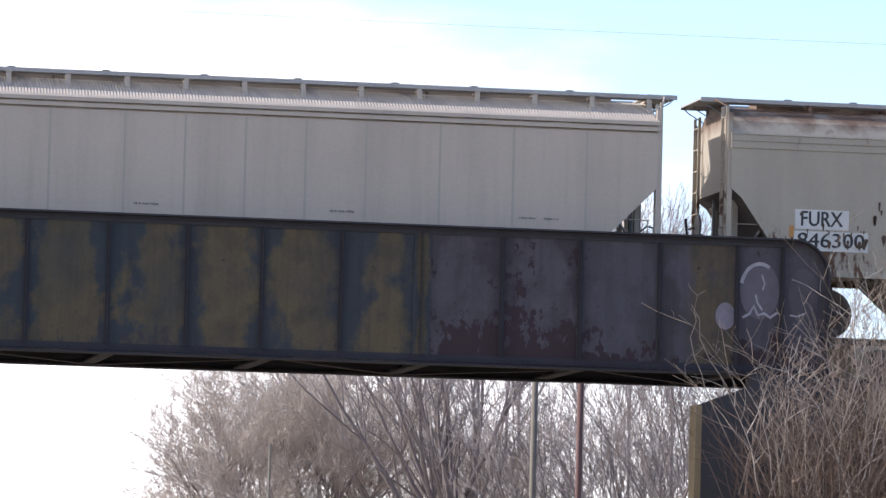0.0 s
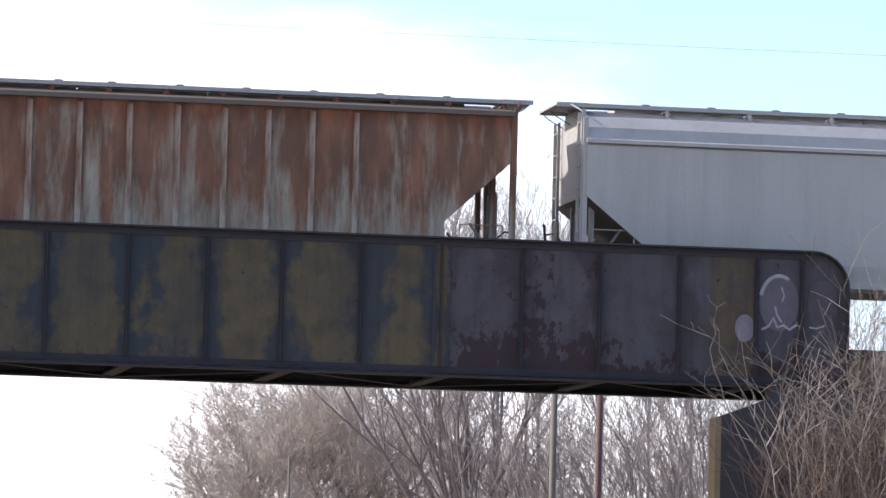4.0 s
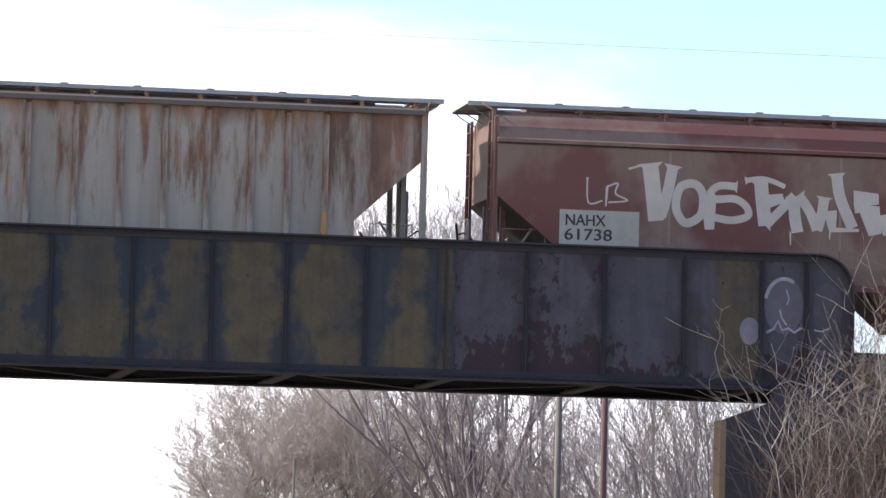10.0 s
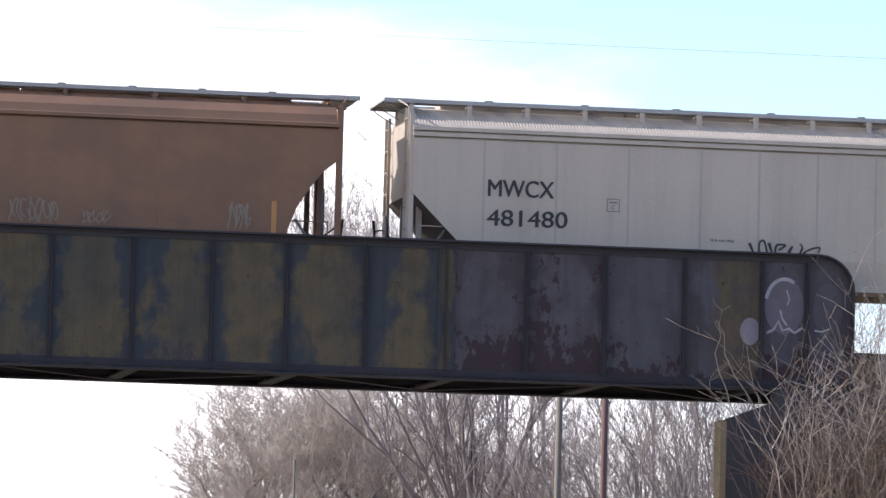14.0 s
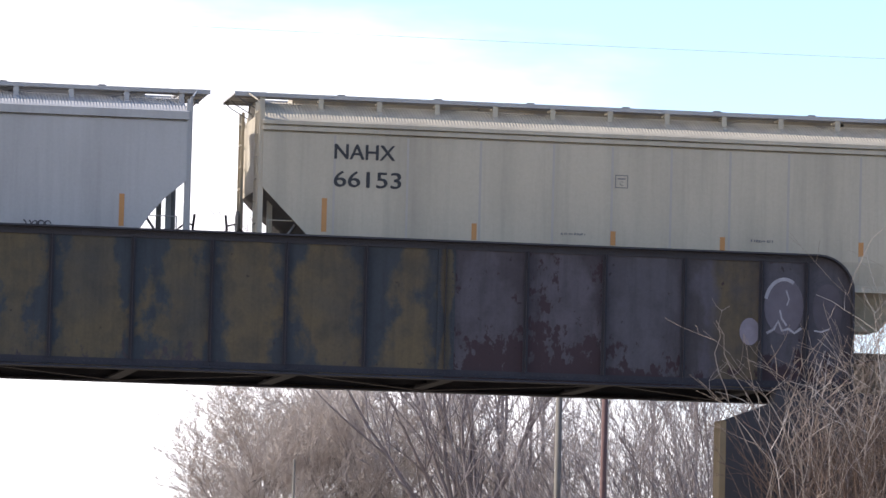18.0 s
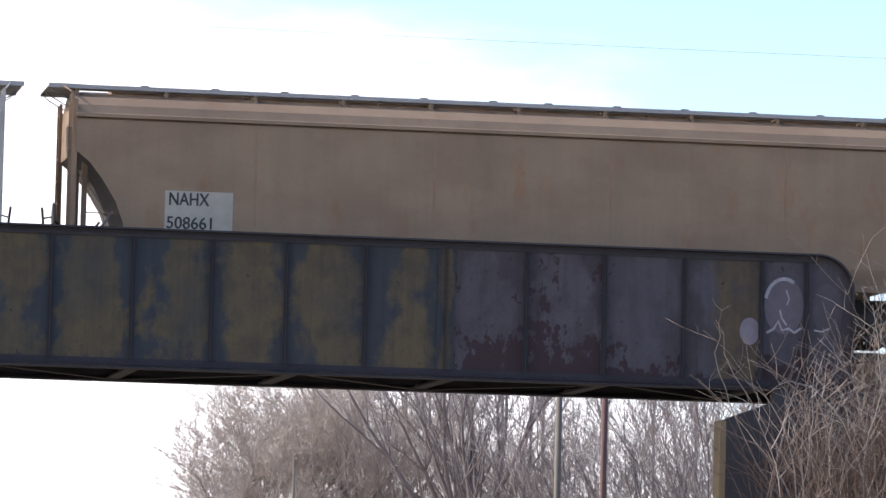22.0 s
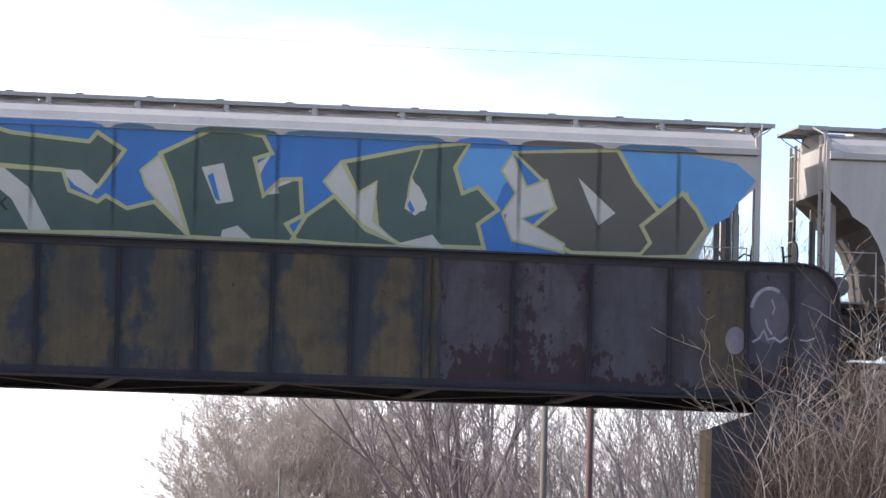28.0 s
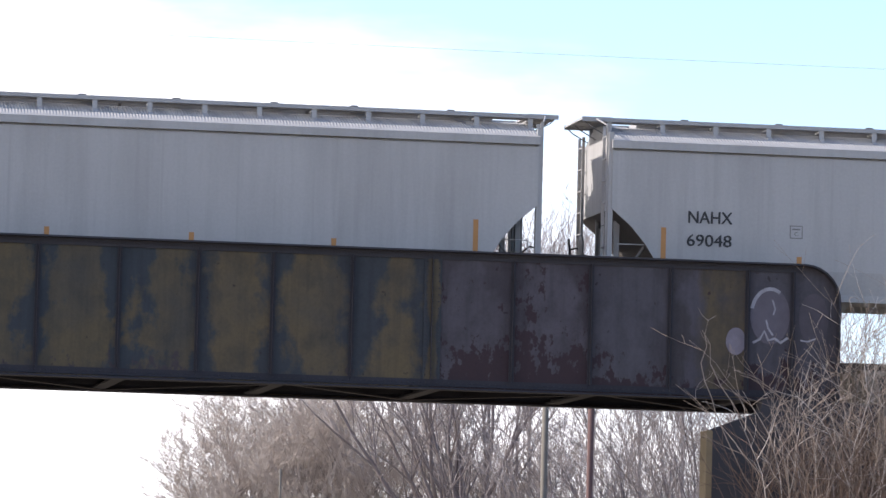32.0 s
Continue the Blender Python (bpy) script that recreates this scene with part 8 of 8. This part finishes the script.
stroke(car_25, CHARCOAL, 1, 0.024, [(13.7, 2.54), (13.7, 2.42)])
stroke(car_25, CHARCOAL, 1, 0.024, [(13.78, 2.56), (13.78, 2.43), (13.86, 2.45)])
stroke(car_25, CHARCOAL, 1, 0.024, [(13.87, 2.55), (13.92, 2.33)])
stroke(car_25, CHARCOAL, 1, 0.024, [(13.95, 2.49), (14.04, 2.54), (14.11, 2.44), (14.03, 2.36)], True)
stroke(car_25, CHARCOAL, 1, 0.024, [(14.1, 2.5), (14.19, 2.54), (14.26, 2.44), (14.17, 2.35)], True)
stroke(car_25, CHARCOAL, 1, 0.024, [(14.24, 2.5), (14.35, 2.54), (14.41, 2.45), (14.32, 2.35)], True)
stroke(car_25, CHARCOAL, 1, 0.024, [(14.42, 2.53), (14.58, 2.54), (14.47, 2.32)])
stroke(car_25, CHARCOAL, 1, 0.024, [(14.52, 2.51), (14.58, 2.42), (14.45, 2.42)])
stroke(car_25, SLATE_BLUE, 1, 0.035, [(13.66, 2.35), (13.89, 2.34), (14.47, 2.3)])
stroke(car_11, CHALK, 1, 0.32, [(3.06, 3.55), (3.14, 2.98), (3.21, 2.41)])
stroke(car_11, CHALK, 1, 0.22, [(3.53, 3.53), (3.43, 2.99), (3.3, 2.49)])
stroke(car_11, CHALK, 1, 0.17, [(3.6, 2.8), (3.7, 3.11), (3.98, 3.17), (4.14, 2.96), (4.11, 2.57), (3.83, 2.39), (3.65, 2.55)], True)
stroke(car_11, CHALK, 1, 0.03, [(2.63, 3.42), (2.9, 3.5)])
stroke(car_11, CHALK, 1, 0.15, [(4.84, 3.15), (4.49, 3.16), (4.3, 3.02), (4.4, 2.89), (4.78, 2.91), (5.02, 2.77), (5.06, 2.58), (4.74, 2.48), (4.37, 2.53)])
stroke(car_11, CHALK, 1, 0.19, [(4.26, 2.94), (4.29, 2.28)])
stroke(car_11, CHALK, 1, 0.28, [(5.31, 3.3), (5.36, 2.84), (5.42, 2.4)])
stroke(car_11, CHALK, 1, 0.1, [(4.99, 3.28), (5.39, 3.33), (5.81, 3.19)])
stroke(car_11, CHALK, 1, 0.17, [(5.41, 2.87), (5.78, 2.97)])
stroke(car_11, CHALK, 1, 0.18, [(5.42, 2.4), (5.7, 2.69), (6, 3.03)])
stroke(car_11, CHALK, 1, 0.24, [(6, 2.99), (6.01, 2.64), (6.08, 2.29)])
stroke(car_11, CHALK, 1, 0.2, [(6.08, 3.04), (6.32, 2.71), (6.47, 2.35)])
stroke(car_11, CHALK, 1, 0.21, [(6.61, 3.02), (6.56, 2.66), (6.47, 2.35)])
stroke(car_11, CHALK, 1, 0.23, [(6.85, 3.5), (6.93, 3.02), (7.2, 2.42)])
stroke(car_11, CHALK, 1, 0.16, [(6.74, 2.75), (6.78, 2.39)])
stroke(car_11, CHALK, 1, 0.06, [(6.73, 2.37), (7.33, 2.38)])
stroke(car_11, CHALK, 1, 0.025, [(5.93, 2.3), (5.94, 2.04)])
stroke(car_11, CHALK, 1, 0.025, [(6.74, 2.39), (6.73, 2.18)])
stroke(car_11, CHALK, 1, 0.21, [(7.21, 3), (7.72, 3.02)])
stroke(car_11, CHALK, 1, 0.26, [(7.53, 2.83), (7.66, 2.3)])
stroke(car_11, CHALK, 1, 0.09, [(7.23, 2.79), (7.69, 2.84)])
stroke(car_11, CHALK, 1, 0.23, [(7.87, 2.72), (7.94, 2.31)])
stroke(car_11, CHALK, 1, 0.14, [(7.92, 2.67), (8.33, 2.43), (8.78, 2.06)])
stroke(car_11, CHALK, 1, 0.06, [(8.43, 3.06), (8.94, 3), (9.62, 3.04)])
stroke(car_11, CHALK, 1, 0.42, [(8.92, 3.01), (8.95, 2.69)])
stroke(car_11, CHALK, 1, 0.44, [(8.95, 2.62), (8.97, 2.07)])
stroke(car_11, PALE_BUBBLE, 1, 0.3, [(9.36, 2.46), (9.75, 2.79)])
stroke(car_11, PALE_BUBBLE, 1, 0.25, [(9.34, 2.21), (9.57, 2.21)])
stroke(car_11, CHALK, 1, 0.033, [(1.81, 3.22), (1.84, 2.72), (2.12, 2.77)])
stroke(car_11, CHALK, 1, 0.033, [(2.21, 3.05), (2.19, 2.66)])
stroke(car_11, CHALK, 1, 0.033, [(2.21, 3.05), (2.42, 3.12), (2.38, 2.92), (2.62, 2.79), (2.24, 2.74)])
mural(car_1, TURQUOISE, 0, [(5.12, 2.14), (5.19, 2.23), (5.31, 2.1), (5.54, 2.13), (5.82, 2.23), (6.04, 2.31), (6.27, 2.3), (6.5, 2.23), (6.67, 2.21), (6.89, 2.26), (7.06, 2.23), (7.21, 2.34), (7.41, 2.21), (7.64, 2.09), (7.86, 2.14), (8.06, 2.29), (8.2, 2.18), (8.43, 2.16), (8.6, 2.24), (8.75, 2.06), (9, 2.13), (9.23, 2.18), (9.46, 2.17), (9.6, 2.18), (9.75, 2.1), (10.04, 2.11), (10.21, 2.19), (10.27, 2.06), (10.22, 1.83), (5.15, 1.83)])
mural(car_1, SLATE_BLUE, 1, [(5.12, 2.14), (5.2, 2.19), (5.35, 1.93), (5.15, 1.86)])
mural(car_1, BLUE, 1, [(5.97, 1.89), (6.09, 2.15), (6.22, 2.02), (6.5, 2), (6.79, 2.04), (7.07, 2.06), (7.24, 2), (7.42, 1.84), (6, 1.83)])
mural(car_1, SLATE_BLUE, 2, [(7.07, 2.05), (7.21, 2.33), (7.27, 2.12), (7.41, 1.92), (7.24, 1.92)])
mural(car_1, BLUE, 1, [(8.04, 1.99), (8.21, 1.98), (8.3, 1.87), (8.05, 1.86)])
stroke(car_1, DEEP_BLUE, 2, 0.05, [(7.85, 2.03), (7.89, 2.17), (8.09, 2.27), (8.2, 2.15)])
stroke(car_1, CHALK, 2, 0.04, [(8.4, 2.23), (8.49, 2.11), (8.55, 2.04)])
stroke(car_1, DEEP_BLUE, 2, 0.03, [(8.55, 2.21), (8.62, 2.06)])
mural(car_1, BLUE, 1, [(9.74, 2.17), (9.86, 2.28), (10.04, 2.31), (10, 2.25), (9.89, 2.17), (9.98, 2.1), (10.18, 2.19), (10.22, 2.12), (10.04, 2.03), (9.84, 2.05)])
stroke(car_1, WHITE, 2, 0.04, [(10.21, 2.19), (10.26, 2.06), (10.23, 1.92)])
stroke(car_1, RUST_RUN, 0, 0.085, [(12.62, 3.62), (12.54, 3.37), (12.51, 2.95)])
stroke(car_1, RUST_RUN, 0, 0.128, [(15.54, 3.45), (15.52, 3.16), (15.49, 2.77), (15.5, 2.56)])
stroke(car_1, RUST_RUN, 0, 0.153, [(15.45, 3.1), (15.44, 2.82), (15.46, 2.71)])
stroke(car_1, RUST_RUN, 0, 0.085, [(15.08, 3.35), (15.09, 3.22)])
stroke(car_1, RUST_RUN, 0, 0.153, [(15.08, 2.82), (15.09, 2.72)])
stroke(car_1, RUST_RUN, 0, 0.068, [(16, 2.93), (15.97, 2.57), (15.94, 2.07)])
stroke(car_1, RUST_RUN, 0, 0.272, [(15.94, 2.29), (15.93, 1.9)])
stroke(car_1, RUST_RUN, 0, 0.42, [(16.1, 4.04), (16.08, 3.85), (16.07, 3.69)])
stroke(car_1, RUST_RUN, 0, 0.221, [(16.06, 3.74), (16.06, 3.32)])
stroke(car_1, RUST_RUN, 0, 0.136, [(14.68, 4.09), (14.68, 3.93)])
stroke(car_1, RUST_RUN, 0, 0.085, [(13.73, 3.69), (13.72, 3.44)])
stroke(car_1, RUST_SPOT, 0, 0.06, [(14.42, 3.06), (14.44, 2.98)])
stroke(car_1, RUST_RUN, 0, 0.17, [(5.55, 4.17), (5.55, 3.86), (5.56, 3.52)])
stroke(car_1, RUST_RUN, 0, 0.221, [(6.15, 4.26), (6.17, 3.89)])
stroke(car_1, RUST_RUN, 0, 0.136, [(6.19, 3.89), (6.23, 3.47)])
stroke(car_1, RUST_RUN, 0, 0.119, [(9.45, 4.11), (9.46, 3.87)])
stroke(car_1, RUST_RUN, 0, 0.085, [(7.39, 4.11), (7.4, 3.94)])
mural(car_31, RUST_SPOT, 1, [(7.16, 2.56), (7.34, 2.6), (7.47, 2.62), (7.6, 2.59), (7.86, 2.62), (8.06, 2.62), (8.08, 2.55), (7.99, 2.51), (7.73, 2.51), (7.47, 2.52), (7.28, 2.52)])
mural(car_31, RUST_SPOT, 1, [(10.93, 2.56), (11.06, 2.62), (11.18, 2.57), (11.46, 2.62), (11.79, 2.61), (12.15, 2.58), (11.79, 2.53), (11.46, 2.52), (11.17, 2.52), (11.04, 2.41), (10.94, 2.41)])
mural(car_31, RUST_SPOT, 1, [(12.48, 2.58), (12.71, 2.6), (12.71, 2.57), (12.67, 2.46), (12.61, 2.54)])
stroke(car_31, RUST_RUN, 0, 0.42, [(10.52, 3.88), (10.5, 3.69)])
stroke(car_31, RUST_RUN, 0, 0.221, [(10.48, 3.69), (10.49, 3.5)])
stroke(car_31, RUST_SPOT, 0, 0.03, [(6.17, 3.63), (6.18, 3.32)])
stroke(car_31, RUST_SPOT, 0, 0.025, [(6.07, 3.58), (6.11, 2.23)])
stroke(car_31, RUST_SPOT, 0, 0.03, [(6.18, 3.07), (6.17, 2.75)])
stroke(car_31, RUST_SPOT, 0, 0.045, [(6.08, 2.62), (6.12, 2.11)])
stroke(car_31, RUST_SPOT, 1, 0.075, [(7.77, 3.54), (7.78, 3.45)])
stroke(car_31, RUST_SPOT, 1, 0.075, [(7.93, 3.42), (7.93, 3.33)])
stroke(car_31, RUST_SPOT, 1, 0.075, [(13.8, 3.14), (13.81, 3.05)])
stroke(car_31, DARK_BAR, 1, 0.05, [(10.98, 1.91), (10.94, 2.13), (11.27, 2.19), (11.33, 1.92), (11.08, 1.89)])
mural(car_31, RUST_STAIN, 0, [(0.05, 2.79), (0.26, 2.74), (0.56, 2.66), (0.8, 2.58), (1.04, 2.56), (1.29, 2.47), (1.3, 1.94), (0.82, 1.92), (0.57, 2.21), (0.27, 2.5)])
stroke(car_31, RUST_RUN, 0, 0.17, [(1.01, 3.79), (0.99, 3.49), (1, 3.28)])
stroke(car_31, RUST_RUN, 0, 0.102, [(1.21, 3.08), (1.21, 2.9)])
stroke(car_31, RUST_RUN, 0, 0.17, [(4.86, 3.89), (4.86, 3.71)])
# lettering kept clear of the mural, and overspray along the chord above it
for i, me in enumerate(lettering("MCEX", 0.26, 1.02)):
    part("letter", ("mural", i), me, BLACK, car_29, at=(body_end(car_29) + 1.75, -1.614, 2.31))
for x0, x1, coat in ((1.7, 4.6, BLUE), (4.7, 5.6, SLATE_BLUE), (6.3, 8.0, DARK_GREEN), (8.1, 11.3, SLATE_BLUE), (11.5, 12.6, BLUE), (12.8, 14.5, BROWN_DARK), (14.7, 16.4, SLATE_BLUE)):
    mural(car_29, coat, 25, [(x0, 4.0), (x0 + 0.1, 4.06), (x0 + 0.35, 4.10), (x1 - 0.3, 4.095), (x1 - 0.08, 4.05), (x1, 4.0)])
# old paint scaling off along the upper edge of the repainted patch
for x0, w, h in ((7.5, 0.5, 0.20), (8.06, 0.34, 0.12), (8.45, 0.42, 0.26), (8.9, 0.5, 0.17), (9.45, 0.48, 0.24)):
    mural(car_12, RUST_SPOT, 2, [(x0, 3.15), (x0 + 0.02, 3.15 - h * 0.7), (x0 + w * 0.2, 3.15 - h * 0.5), (x0 + w * 0.32, 3.15 - h), (x0 + w * 0.45, 3.15 - h * 0.45), (x0 + w * 0.7, 3.15 - h * 0.8), (x0 + w * 0.82, 3.15 - h * 0.3), (x0 + w, 3.15)])
emblem(car_17, 15.63, 3.67, 0.30)
dark_dome(car_18, 3.02, 1.93, 0.23)
rust_drips(car_1, 15.6, [(2, 1.2, 25), (5, 1.5, 40), (9, 2, 35), (12, 1, 20)], 31)
rust_drips(car_6, 15.6, [(2.2, 0.6, 40), (4.6, 0.5, 40), (8.5, 0.5, 60), (9.5, 0.8, 25), (11.2, 0.4, 20), (13.2, 0.3, 90), (15, 0.4, 30)], 32)
rust_drips(car_31, 15.6, [(4.3, 0.5, 40), (6.4, 1.2, 80), (10, 1.5, 120), (13, 0.8, 110)], 33)


def travelled(t):
    """Metres that the train has rolled to the left after t seconds: it gains speed a little."""
    return 18.99917 * t + 0.0060352 * t * t + 0.000028119 * t ** 3


def motions():
    for car, x in TRAIN:
        walk(car, [(t, pose(x - travelled(t), TRACK_Y, RAIL)) for t in range(0, 33, 2)])
    # every wheelset turns by the way travelled; they share the first one's keys
    first = WHEELSETS[0]
    walk(first, [(f / FPS, Matrix.Rotation(-travelled(f / FPS) / 0.46, 4, "Y")) for f in range(0, 32 * FPS + 1)])
    for w in WHEELSETS[1:]:
        w.rotation_mode = "QUATERNION"
        keys = w.animation_data_create()
        keys.action = first.animation_data.action
        keys.action_slot = first.animation_data.action_slot


motions()
